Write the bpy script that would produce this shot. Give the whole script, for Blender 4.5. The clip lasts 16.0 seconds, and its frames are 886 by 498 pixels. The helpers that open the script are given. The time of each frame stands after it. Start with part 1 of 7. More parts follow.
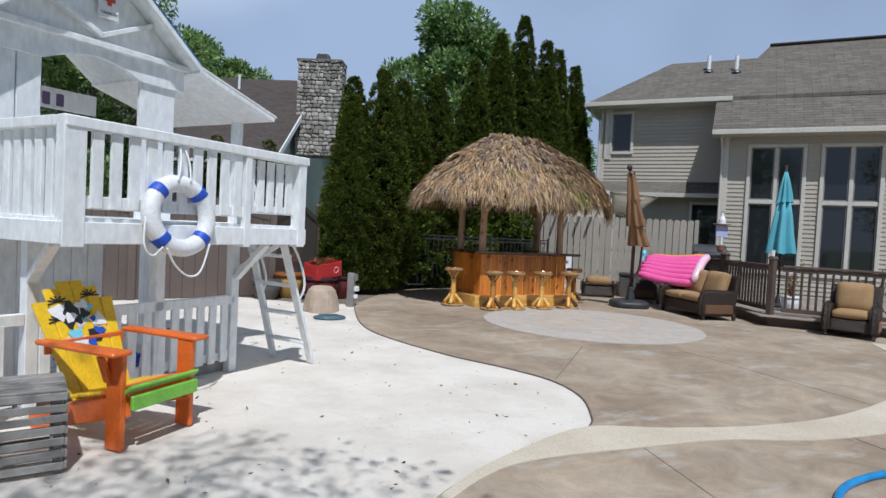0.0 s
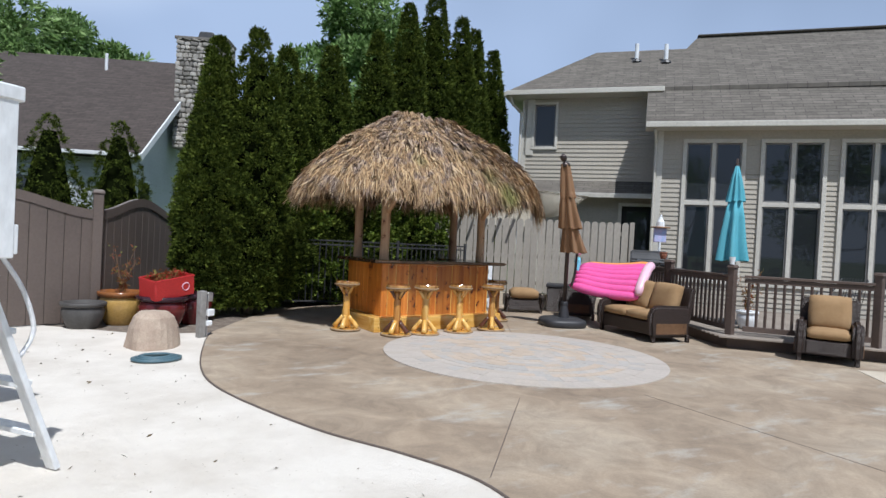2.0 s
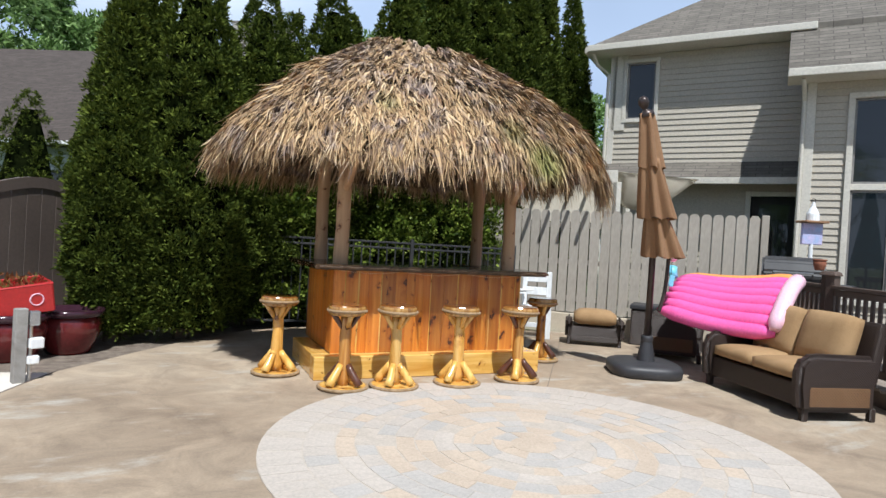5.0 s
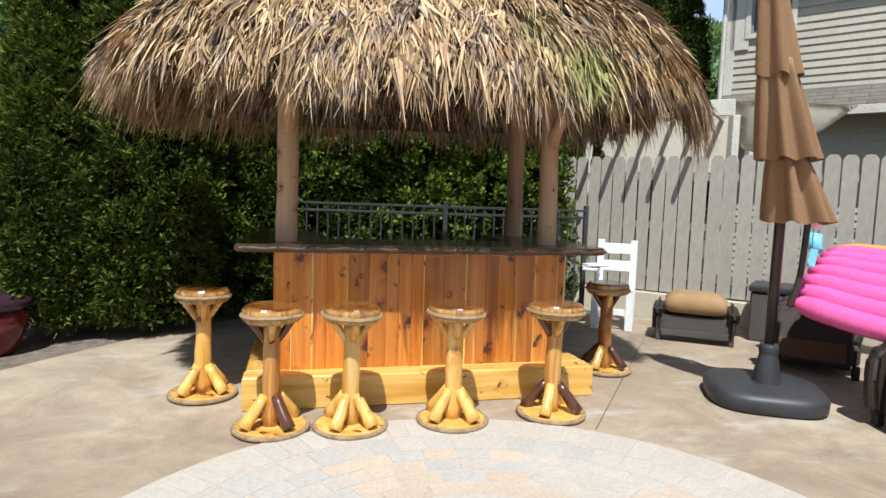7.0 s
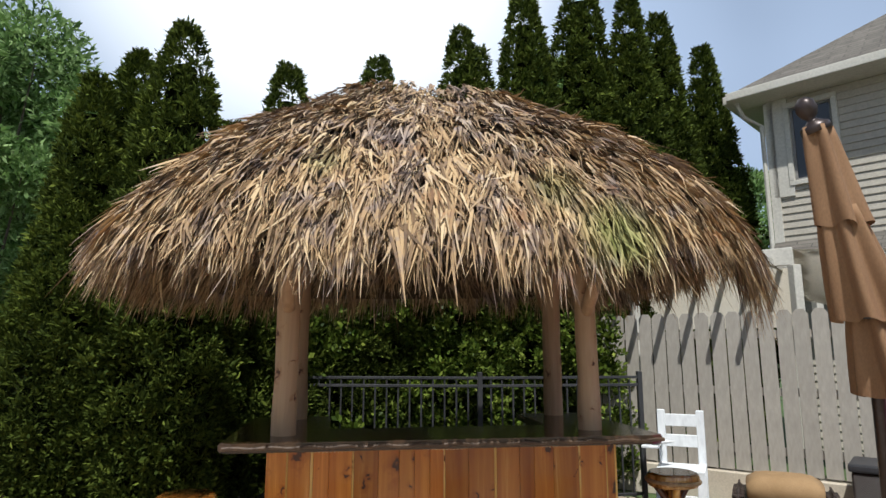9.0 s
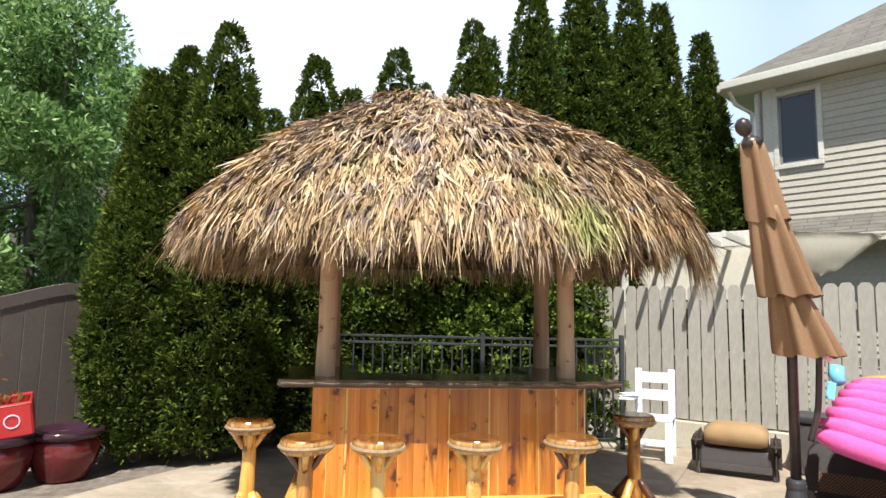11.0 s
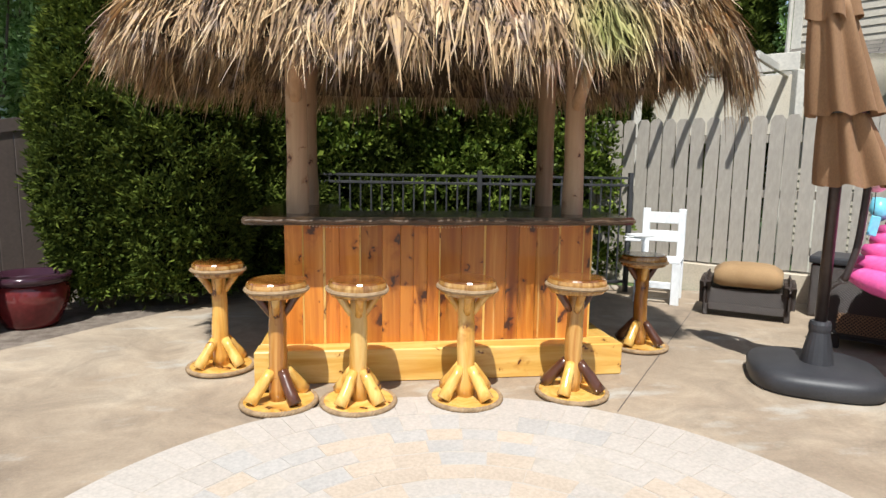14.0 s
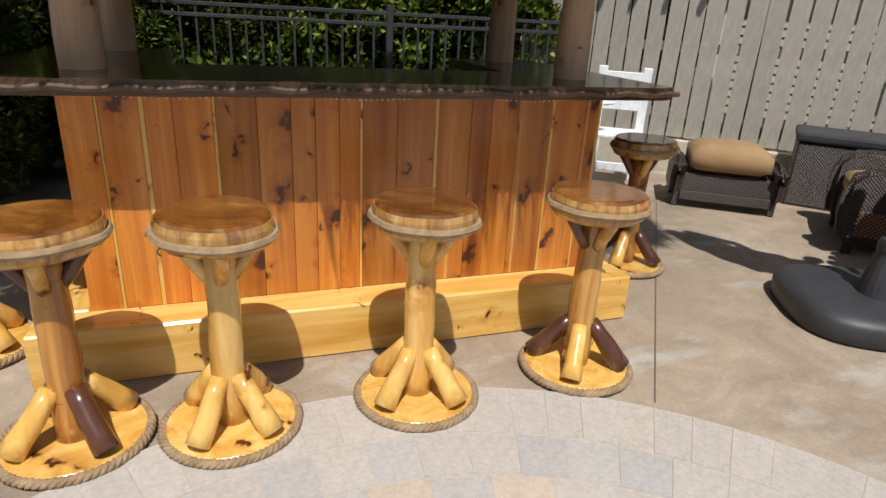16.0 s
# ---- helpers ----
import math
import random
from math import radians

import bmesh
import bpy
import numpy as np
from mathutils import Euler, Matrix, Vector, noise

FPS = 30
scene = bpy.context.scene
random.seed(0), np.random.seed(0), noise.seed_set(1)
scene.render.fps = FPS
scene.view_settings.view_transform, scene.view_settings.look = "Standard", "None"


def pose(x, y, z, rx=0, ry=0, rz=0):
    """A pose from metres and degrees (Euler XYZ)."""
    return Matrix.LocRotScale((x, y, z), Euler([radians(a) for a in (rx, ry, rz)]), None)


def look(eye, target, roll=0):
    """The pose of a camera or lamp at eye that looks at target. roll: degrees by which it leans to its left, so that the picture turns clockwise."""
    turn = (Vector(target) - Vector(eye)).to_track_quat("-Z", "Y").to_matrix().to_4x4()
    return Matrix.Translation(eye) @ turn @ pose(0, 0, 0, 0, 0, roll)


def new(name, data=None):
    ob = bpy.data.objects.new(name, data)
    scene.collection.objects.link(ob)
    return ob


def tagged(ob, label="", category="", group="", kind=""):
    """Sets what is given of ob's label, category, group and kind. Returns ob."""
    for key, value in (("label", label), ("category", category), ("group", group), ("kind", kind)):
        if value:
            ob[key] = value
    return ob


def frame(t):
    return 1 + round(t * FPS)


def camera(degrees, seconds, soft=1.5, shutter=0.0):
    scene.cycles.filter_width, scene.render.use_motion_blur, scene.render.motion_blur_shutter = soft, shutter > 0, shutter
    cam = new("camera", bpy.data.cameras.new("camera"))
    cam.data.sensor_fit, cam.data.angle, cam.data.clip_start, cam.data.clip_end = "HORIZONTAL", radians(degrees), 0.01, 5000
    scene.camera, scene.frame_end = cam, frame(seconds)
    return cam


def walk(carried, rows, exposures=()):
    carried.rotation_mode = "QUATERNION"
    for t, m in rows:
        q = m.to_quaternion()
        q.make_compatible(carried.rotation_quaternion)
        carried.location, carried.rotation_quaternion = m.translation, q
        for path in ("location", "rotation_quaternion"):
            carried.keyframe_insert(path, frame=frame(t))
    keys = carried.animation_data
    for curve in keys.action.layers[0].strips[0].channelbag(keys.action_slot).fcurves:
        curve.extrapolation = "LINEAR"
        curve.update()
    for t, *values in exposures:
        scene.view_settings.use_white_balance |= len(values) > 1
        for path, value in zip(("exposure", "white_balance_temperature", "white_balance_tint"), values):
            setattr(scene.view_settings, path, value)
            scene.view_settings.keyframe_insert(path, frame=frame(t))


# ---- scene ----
cam = camera(72.1, 16.0)
PATH = [
    (0, (-7.104, -10.052, 1.473), (-6.194, -8.272, 1.407), 2.9),
    (0.5, (-6.846, -9.529, 1.474), (-5.917, -7.772, 1.254), -3.1),
    (1, (-6.431, -8.953, 1.473), (-5.382, -7.258, 1.31), 0.1),
    (1.5, (-6.088, -8.364, 1.525), (-4.937, -6.737, 1.353), -1.4),
    (2, (-5.619, -7.909, 1.433), (-4.467, -6.274, 1.402), 2.9),
    (2.5, (-5.137, -7.36, 1.499), (-3.965, -5.741, 1.426), -0.2),
    (3, (-4.619, -6.969, 1.64), (-3.424, -5.365, 1.639), -1.9),
    (5.5, (-2.011, -5.131, 1.311), (-1.284, -3.269, 1.269), 2.5),
    (6, (-1.577, -4.687, 1.354), (-0.887, -2.811, 1.297), 0.4),
    (6.5, (-1.223, -4.384, 1.42), (-0.516, -2.518, 1.293), -0.1),
    (7, (-0.891, -3.968, 1.414), (-0.425, -2.031, 1.243), 1.9),
    (7.5, (-0.656, -3.511, 1.519), (-0.146, -1.579, 1.61), 0.4),
    (8, (-0.595, -3.456, 1.566), (-0.459, -1.504, 1.979), 0.5),
    (8.5, (-0.513, -3.412, 1.557), (-0.325, -1.474, 2.014), -0.2),
    (9, (-0.583, -3.521, 1.564), (-0.292, -1.571, 1.897), -0.0),
    (11.3, (-0.696, -4.506, 1.54), (-0.46, -2.531, 1.752), 1.7),
    (11.5, (-0.642, -4.435, 1.528), (-0.412, -2.459, 1.733), 2.2),
    (12, (-0.647, -4.43, 1.547), (-0.383, -2.455, 1.729), 0.1),
    (12.5, (-0.63, -4.409, 1.544), (-0.357, -2.433, 1.688), -0.8),
    (13, (-0.595, -4.348, 1.496), (-0.312, -2.368, 1.487), 0.6),
    (13.5, (-0.482, -4.201, 1.415), (-0.314, -2.214, 1.256), 0.3),
    (14, (-0.539, -3.844, 1.403), (-0.277, -1.88, 1.134), 0.8),
    (14.5, (-0.581, -3.425, 1.387), (-0.292, -1.497, 0.942), 0.5),
    (15, (-0.556, -2.927, 1.349), (-0.33, -1.045, 0.711), 1.6),
    (15.5, (-0.637, -2.513, 1.315), (-0.333, -0.658, 0.633), 2.1),
    (16, (-0.515, -2.160, 1.318), (0.128, -0.406, 0.598), 3.2),
]
EXPOSURES = [(0, -0.42, 5850, 10), (1.5, -0.50, 5850, 10), (2.0, -0.20, 5850, 10), (2.5, -0.16, 5850, 10), (3.2, 0.0, 5850, 10), (5.3, 0.15, 6050, 8), (6.5, 0.24, 6100, 7), (7.3, 0.4, 6100, 6), (8.0, 0.62, 6250, 6), (8.5, 0.42, 6250, 6), (9.0, -0.08, 6150, 8), (11.3, 0.8, 6350, 7), (12.5, 0.92, 6300, 7), (13.5, 0.78, 6050, 8), (14.0, 0.36, 6250, 8), (14.5, 0.32, 6200, 8), (15.0, 0.20, 6150, 9), (15.5, 0.02, 6250, 9), (16.0, -0.12, 6350, 10)]
walk(cam, [(t, look(eye, target, roll)) for t, eye, target, roll in PATH], EXPOSURES)

# ---- daylight ----
SUN_TO = Vector((-0.25, -1.0, 1.78)).normalized()
world = bpy.data.worlds.new("sky")
scene.world = world
world.use_nodes = True
wn = world.node_tree
sky = wn.nodes.new("ShaderNodeTexSky")
sky.sky_type = "NISHITA"
sky.sun_disc = False
sky.sun_elevation = math.asin(SUN_TO.z)
sky.sun_rotation = math.atan2(SUN_TO.x, SUN_TO.y)
sky.air_density, sky.dust_density, sky.ozone_density = 1.0, 0.8, 1.0
# thin high haze over the whole sky
haze_tc = wn.nodes.new("ShaderNodeTexCoord")
haze_n = wn.nodes.new("ShaderNodeTexNoise")
haze_n.inputs["Scale"].default_value = 1.3
haze_n.inputs["Detail"].default_value = 3
haze_n.inputs["Roughness"].default_value = 0.55
wn.links.new(haze_tc.outputs["Generated"], haze_n.inputs["Vector"])
haze_r = wn.nodes.new("ShaderNodeValToRGB")
haze_r.color_ramp.elements[0].position, haze_r.color_ramp.elements[0].color = 0.30, (0.45, 0.45, 0.45, 1)
haze_r.color_ramp.elements[1].position, haze_r.color_ramp.elements[1].color = 0.62, (0.92, 0.92, 0.92, 1)
wn.links.new(haze_n.outputs["Fac"], haze_r.inputs[0])
haze_m = wn.nodes.new("ShaderNodeMix")
haze_m.data_type = "RGBA"
haze_s = wn.nodes.new("ShaderNodeSeparateXYZ")
wn.links.new(haze_tc.outputs["Generated"], haze_s.inputs[0])
haze_h = wn.nodes.new("ShaderNodeMapRange")
haze_h.inputs[1].default_value, haze_h.inputs[2].default_value = 0.50, 0.80
haze_h.inputs[3].default_value, haze_h.inputs[4].default_value = 1.0, 0.04
wn.links.new(haze_s.outputs[2], haze_h.inputs[0])
haze_x = wn.nodes.new("ShaderNodeMath")
haze_x.operation = "MULTIPLY"
wn.links.new(haze_r.outputs[0], haze_x.inputs[0])
wn.links.new(haze_h.outputs[0], haze_x.inputs[1])
wn.links.new(haze_x.outputs[0], haze_m.inputs[0])
wn.links.new(sky.outputs[0], haze_m.inputs[6])
haze_m.inputs[7].default_value = (11.0, 13.4, 17.6, 1)
# a bank of bright thin cloud to the north
bank_d = wn.nodes.new("ShaderNodeVectorMath")
bank_d.operation = "DOT_PRODUCT"
bank_d.inputs[1].default_value = (-0.06, 0.765, 0.641)
wn.links.new(haze_tc.outputs["Generated"], bank_d.inputs[0])
bank_r = wn.nodes.new("ShaderNodeMapRange")
bank_r.interpolation_type = "SMOOTHSTEP"
bank_r.inputs[1].default_value, bank_r.inputs[2].default_value = 0.895, 0.985
wn.links.new(bank_d.outputs["Value"], bank_r.inputs[0])
bank_m = wn.nodes.new("ShaderNodeMix")
bank_m.data_type = "RGBA"
wn.links.new(bank_r.outputs[0], bank_m.inputs[0])
wn.links.new(haze_m.outputs[2], bank_m.inputs[6])
bank_m.inputs[7].default_value = (26.0, 26.5, 27.0, 1)
wn.links.new(bank_m.outputs[2], wn.nodes["Background"].inputs[0])
wn.nodes["Background"].inputs[1].default_value = 0.050
sun = new("sun", bpy.data.lights.new("sun", "SUN"))
sun.data.energy, sun.data.angle, sun.data.color = 5.0, radians(0.6), (1.0, 0.965, 0.91)
sun.matrix_world = look(SUN_TO * 40, (0, 0, 0))


# ---- materials ----
def rgb(c):
    return (*c, 1.0)


def base_material(name, rough=0.6, metal=0.0):
    m = bpy.data.materials.new(name)
    m.use_nodes = True
    nt = m.node_tree
    b = nt.nodes["Principled BSDF"]
    b.inputs["Roughness"].default_value = rough
    b.inputs["Metallic"].default_value = metal
    return m, nt, b


def coords(nt, scale=(1, 1, 1), space="Object", rot=(0, 0, 0)):
    tc = nt.nodes.new("ShaderNodeTexCoord")
    mp = nt.nodes.new("ShaderNodeMapping")
    mp.inputs["Scale"].default_value = scale
    mp.inputs["Rotation"].default_value = rot
    nt.links.new(tc.outputs[space], mp.inputs[0])
    return mp.outputs[0]


def noise_tex(nt, vec, scale, detail=5.0, rough=0.6, distort=0.0):
    n = nt.nodes.new("ShaderNodeTexNoise")
    n.inputs["Scale"].default_value = scale
    n.inputs["Detail"].default_value = detail
    n.inputs["Roughness"].default_value = rough
    n.inputs["Distortion"].default_value = distort
    nt.links.new(vec, n.inputs["Vector"])
    return n.outputs["Fac"]


def ramp(nt, fac, stops):
    r = nt.nodes.new("ShaderNodeValToRGB")
    e = r.color_ramp.elements
    while len(e) < len(stops):
        e.new(0.5)
    for el, (p, c) in zip(e, stops):
        el.position, el.color = p, rgb(c)
    nt.links.new(fac, r.inputs[0])
    return r.outputs[0]


def mix(nt, fac, a, b, mode="MIX"):
    m = nt.nodes.new("ShaderNodeMix")
    m.data_type, m.blend_type = "RGBA", mode
    for sock, v in ((m.inputs[0], fac), (m.inputs[6], a), (m.inputs[7], b)):
        if isinstance(v, (int, float)):
            sock.default_value = v
        elif isinstance(v, tuple):
            sock.default_value = rgb(v)
        else:
            nt.links.new(v, sock)
    return m.outputs[2]


def bump(nt, b, fac, strength=0.3, dist=0.01):
    n = nt.nodes.new("ShaderNodeBump")
    n.inputs["Strength"].default_value = strength
    n.inputs["Distance"].default_value = dist
    nt.links.new(fac, n.inputs["Height"])
    nt.links.new(n.outputs[0], b.inputs["Normal"])


def vary(nt, colour, amount, kind="object"):
    """Lightens and darkens a colour piece by piece."""
    if kind == "object":
        i = nt.nodes.new("ShaderNodeObjectInfo").outputs["Random"]
    else:
        i = nt.nodes.new("ShaderNodeNewGeometry").outputs["Random Per Island"]
    lo, hi = 1 - amount, 1 + amount
    f = ramp(nt, i, [(0.0, (lo, lo, lo)), (1.0, (hi, hi, hi))])
    return mix(nt, 1.0, colour, f, "MULTIPLY")


def stained(name, c0, c1, scale=3.0, fine=40.0, rough=0.8, relief=0.25, dist=0.004, metal=0.0, amount=0.0, kind="object", stretch=(1, 1, 1), space="Object", specular=0.5):
    """A plain surface with broad stains, fine grain and a little relief."""
    m, nt, b = base_material(name, rough, metal)
    v = coords(nt, stretch, space)
    big = noise_tex(nt, v, scale, 4)
    small = noise_tex(nt, v, fine, 6)
    col = ramp(nt, big, [(0.32, c0), (0.68, c1)])
    g = ramp(nt, small, [(0.25, (0.82, 0.82, 0.82)), (0.75, (1.12, 1.12, 1.12))])
    col = mix(nt, 1.0, col, g, "MULTIPLY")
    if amount:
        col = vary(nt, col, amount, kind)
    nt.links.new(col, b.inputs["Base Color"])
    b.inputs["Specular IOR Level"].default_value = specular
    bump(nt, b, small, relief, dist)
    return m


def wooden(name, stops, grain=(26, 26, 1.2), rough=0.35, knots=0.0, amount=0.15, coat=0.0, relief=0.15, spread=1.0):
    """Wood with its grain along local z; dark round knots if asked for."""
    m, nt, b = base_material(name, rough)
    tc = nt.nodes.new("ShaderNodeTexCoord")
    oi = nt.nodes.new("ShaderNodeObjectInfo")
    add = nt.nodes.new("ShaderNodeVectorMath")
    add.operation = "MULTIPLY_ADD"
    comb = nt.nodes.new("ShaderNodeCombineXYZ")
    for k in range(3):
        nt.links.new(oi.outputs["Random"], comb.inputs[k])
    nt.links.new(comb.outputs[0], add.inputs[0])
    add.inputs[1].default_value = (37.0, 53.0, 71.0)
    nt.links.new(tc.outputs["Object"], add.inputs[2])
    mp = nt.nodes.new("ShaderNodeMapping")
    mp.inputs["Scale"].default_value = grain
    nt.links.new(add.outputs[0], mp.inputs[0])
    g = noise_tex(nt, mp.outputs[0], spread, 5, 0.65, 0.7)
    col = ramp(nt, g, stops)
    if knots:
        warp = noise_tex(nt, add.outputs[0], 14.0, 2)
        sp = nt.nodes.new("ShaderNodeSeparateXYZ")
        nt.links.new(add.outputs[0], sp.inputs[0])
        cb = nt.nodes.new("ShaderNodeCombineXYZ")
        for src, dst, sc in ((0, 0, 6.4), (2, 1, 3.9)):
            mm = nt.nodes.new("ShaderNodeMath")
            mm.operation = "MULTIPLY_ADD"
            nt.links.new(sp.outputs[src], mm.inputs[0])
            mm.inputs[1].default_value = sc
            nt.links.new(warp, mm.inputs[2])
            nt.links.new(mm.outputs[0], cb.inputs[dst])
        vo = nt.nodes.new("ShaderNodeTexVoronoi")
        vo.voronoi_dimensions = "2D"
        vo.inputs["Scale"].default_value = 1.0
        nt.links.new(cb.outputs[0], vo.inputs["Vector"])
        cs = nt.nodes.new("ShaderNodeSeparateColor")
        nt.links.new(vo.outputs["Color"], cs.inputs[0])
        dv = nt.nodes.new("ShaderNodeMath")
        dv.operation = "DIVIDE"
        nt.links.new(vo.outputs["Distance"], dv.inputs[0])
        nt.links.new(cs.outputs[0], dv.inputs[1])
        halo = ramp(nt, dv.outputs[0], [(0.14 * knots, (0.8, 0.8, 0.8)), (0.42 * knots, (0, 0, 0))])
        col = mix(nt, halo, col, mix(nt, 1.0, col, (0.68, 0.52, 0.42), "MULTIPLY"))
        k = ramp(nt, dv.outputs[0], [(0.10 * knots, (1, 1, 1)), (0.17 * knots, (0, 0, 0))])
        col = mix(nt, k, col, (0.085, 0.026, 0.010))
    col = vary(nt, col, amount)
    nt.links.new(col, b.inputs["Base Color"])
    b.inputs["Coat Weight"].default_value = coat
    b.inputs["Coat Roughness"].default_value = 0.08
    bump(nt, b, g, relief, 0.004)
    return m


def leafy(name, c0, c1, c2, rough=0.55, trans=0.25, clumps=0.0):
    m, nt, b = base_material(name, rough)
    i = nt.nodes.new("ShaderNodeNewGeometry").outputs["Random Per Island"]
    col = ramp(nt, i, [(0.0, c0), (0.55, c1), (1.0, c2)])
    v = coords(nt)
    big = ramp(nt, noise_tex(nt, v, 0.9, 3), [(0.3, (0.75, 0.75, 0.75)), (0.7, (1.2, 1.2, 1.2))])
    col = mix(nt, 1.0, col, big, "MULTIPLY")
    if clumps:
        tuft = ramp(nt, noise_tex(nt, v, clumps, 2, 0.5), [(0.30, (0.62, 0.66, 0.62)), (0.70, (1.30, 1.24, 1.20))])
        col = mix(nt, 1.0, col, tuft, "MULTIPLY")
    nt.links.new(col, b.inputs["Base Color"])
    b.inputs["Specular IOR Level"].default_value = 0.12
    tr = nt.nodes.new("ShaderNodeBsdfTranslucent")
    nt.links.new(col, tr.inputs[0])
    mx = nt.nodes.new("ShaderNodeMixShader")
    mx.inputs[0].default_value = trans
    nt.links.new(b.outputs[0], mx.inputs[1])
    nt.links.new(tr.outputs[0], mx.inputs[2])
    nt.links.new(mx.outputs[0], nt.nodes["Material Output"].inputs[0])
    return m


def wicker_material(name, c0, c1):
    m, nt, b = base_material(name, 0.45)
    v = coords(nt, (1, 1, 1))
    w = nt.nodes.new("ShaderNodeTexWave")
    w.wave_type, w.bands_direction = "BANDS", "DIAGONAL"
    w.inputs["Scale"].default_value = 28
    w.inputs["Distortion"].default_value = 2.5
    nt.links.new(v, w.inputs["Vector"])
    w2 = nt.nodes.new("ShaderNodeTexWave")
    w2.wave_type, w2.bands_direction = "BANDS", "Z"
    w2.inputs["Scale"].default_value = 34
    nt.links.new(v, w2.inputs["Vector"])
    f = mix(nt, 0.5, w.outputs["Color"], w2.outputs["Color"])
    col = ramp(nt, f, [(0.2, c0), (0.8, c1)])
    nt.links.new(col, b.inputs["Base Color"])
    bump(nt, b, f, 0.7, 0.006)
    return m


def concrete_material():
    m, nt, b = base_material("stamped_concrete", 0.75)
    v = coords(nt)
    a = noise_tex(nt, v, 0.55, 6, 0.62, 0.4)
    col = ramp(nt, a, [(0.30, (0.25, 0.188, 0.133)), (0.5, (0.36, 0.283, 0.206)), (0.70, (0.45, 0.375, 0.287))])
    g = ramp(nt, noise_tex(nt, v, 2.2, 8, 0.7, 1.2), [(0.33, (0.74, 0.735, 0.73)), (0.67, (1.18, 1.18, 1.16))])
    col = mix(nt, 1.0, col, g, "MULTIPLY")
    pale = ramp(nt, noise_tex(nt, coords(nt, (1, 2.4, 1), rot=(0, 0, 0.5)), 1.1, 6, 0.65), [(0.56, (0, 0, 0)), (0.72, (1, 1, 1))])
    col = mix(nt, pale, col, (0.46, 0.43, 0.375))
    fine = noise_tex(nt, v, 60, 8, 0.7)
    col = mix(nt, 1.0, col, ramp(nt, fine, [(0.3, (0.86, 0.86, 0.86)), (0.7, (1.1, 1.1, 1.1))]), "MULTIPLY")
    nt.links.new(col, b.inputs["Base Color"])
    bump(nt, b, noise_tex(nt, v, 9, 8, 0.7), 0.35, 0.01)
    return m


def sand_material():
    m, nt, b = base_material("white_sand", 0.95)
    v = coords(nt)
    a = noise_tex(nt, v, 1.4, 7, 0.6)
    col = ramp(nt, a, [(0.3, (0.62, 0.565, 0.49)), (0.6, (0.76, 0.71, 0.635))])
    sp = ramp(nt, noise_tex(nt, v, 26, 3, 0.5), [(0.70, (1, 1, 1)), (0.78, (0.55, 0.5, 0.42))])
    col = mix(nt, 1.0, col, sp, "MULTIPLY")
    nt.links.new(col, b.inputs["Base Color"])
    bump(nt, b, noise_tex(nt, v, 7, 9, 0.75), 0.8, 0.03)
    return m


def shingle_material(name, c0, c1):
    m, nt, b = base_material(name, 0.95)
    v = coords(nt)
    br = nt.nodes.new("ShaderNodeTexBrick")
    br.inputs["Scale"].default_value = 1.0
    br.inputs["Color1"].default_value = rgb(c0)
    br.inputs["Color2"].default_value = rgb(c1)
    br.inputs["Mortar"].default_value = rgb(tuple(x * 0.55 for x in c0))
    br.inputs["Mortar Size"].default_value = 0.007
    br.inputs["Brick Width"].default_value = 0.42
    br.inputs["Row Height"].default_value = 0.10
    nt.links.new(v, br.inputs["Vector"])
    g = ramp(nt, noise_tex(nt, v, 5, 8, 0.7), [(0.3, (0.75, 0.75, 0.75)), (0.7, (1.2, 1.2, 1.2))])
    col = mix(nt, 1.0, br.outputs["Color"], g, "MULTIPLY")
    nt.links.new(col, b.inputs["Base Color"])
    bump(nt, b, br.outputs["Fac"], -0.4, 0.01)
    return m


def glass_material(name, tint=(0.02, 0.022, 0.025)):
    m, nt, b = base_material(name, 0.03)
    b.inputs["Base Color"].default_value = rgb(tint)
    b.inputs["Specular IOR Level"].default_value = 0.7
    v = coords(nt)
    bump(nt, b, noise_tex(nt, v, 1.3, 2), 0.03, 0.02)
    return m


M_CONCRETE = concrete_material()
M_SAND = sand_material()
M_STRIP = stained("pale_border_concrete", (0.50, 0.43, 0.33), (0.62, 0.55, 0.44), 1.2, 50, 0.85, 0.3)
M_MULCH = stained("gravel_mulch", (0.15, 0.115, 0.09), (0.30, 0.25, 0.20), 9, 45, 0.95, 1.0, 0.03)
M_LAWN = stained("far_lawn", (0.045, 0.08, 0.02), (0.09, 0.14, 0.04), 0.3, 18, 0.95, 0.6, 0.03)
M_CEDAR = wooden("varnished_cedar", [(0.24, (0.33, 0.075, 0.009)), (0.42, (0.50, 0.155, 0.019)), (0.58, (0.62, 0.23, 0.033)), (0.66, (0.70, 0.31, 0.06)), (0.72, (0.88, 0.58, 0.22))], (11, 11, 0.45), 0.32, 1.15, 0.30, 0.2, 0.1)
M_PINE = wooden("varnished_pine", [(0.3, (0.58, 0.28, 0.045)), (0.5, (0.72, 0.42, 0.10)), (0.7, (0.83, 0.57, 0.20))], (9, 9, 0.9), 0.25, 0.8, 0.10, 0.45, 0.08)
M_LOG = wooden("peeled_log", [(0.3, (0.40, 0.17, 0.022)), (0.45, (0.60, 0.31, 0.06)), (0.7, (0.80, 0.53, 0.19))], (8, 8, 0.9), 0.25, 0.9, 0.14, 0.5, 0.1)
M_SEAT = wooden("seat_slab", [(0.3, (0.10, 0.030, 0.006)), (0.5, (0.22, 0.080, 0.015)), (0.7, (0.40, 0.18, 0.042))], (9, 4, 2.0), 0.14, 0.0, 0.2, 0.8, 0.05)
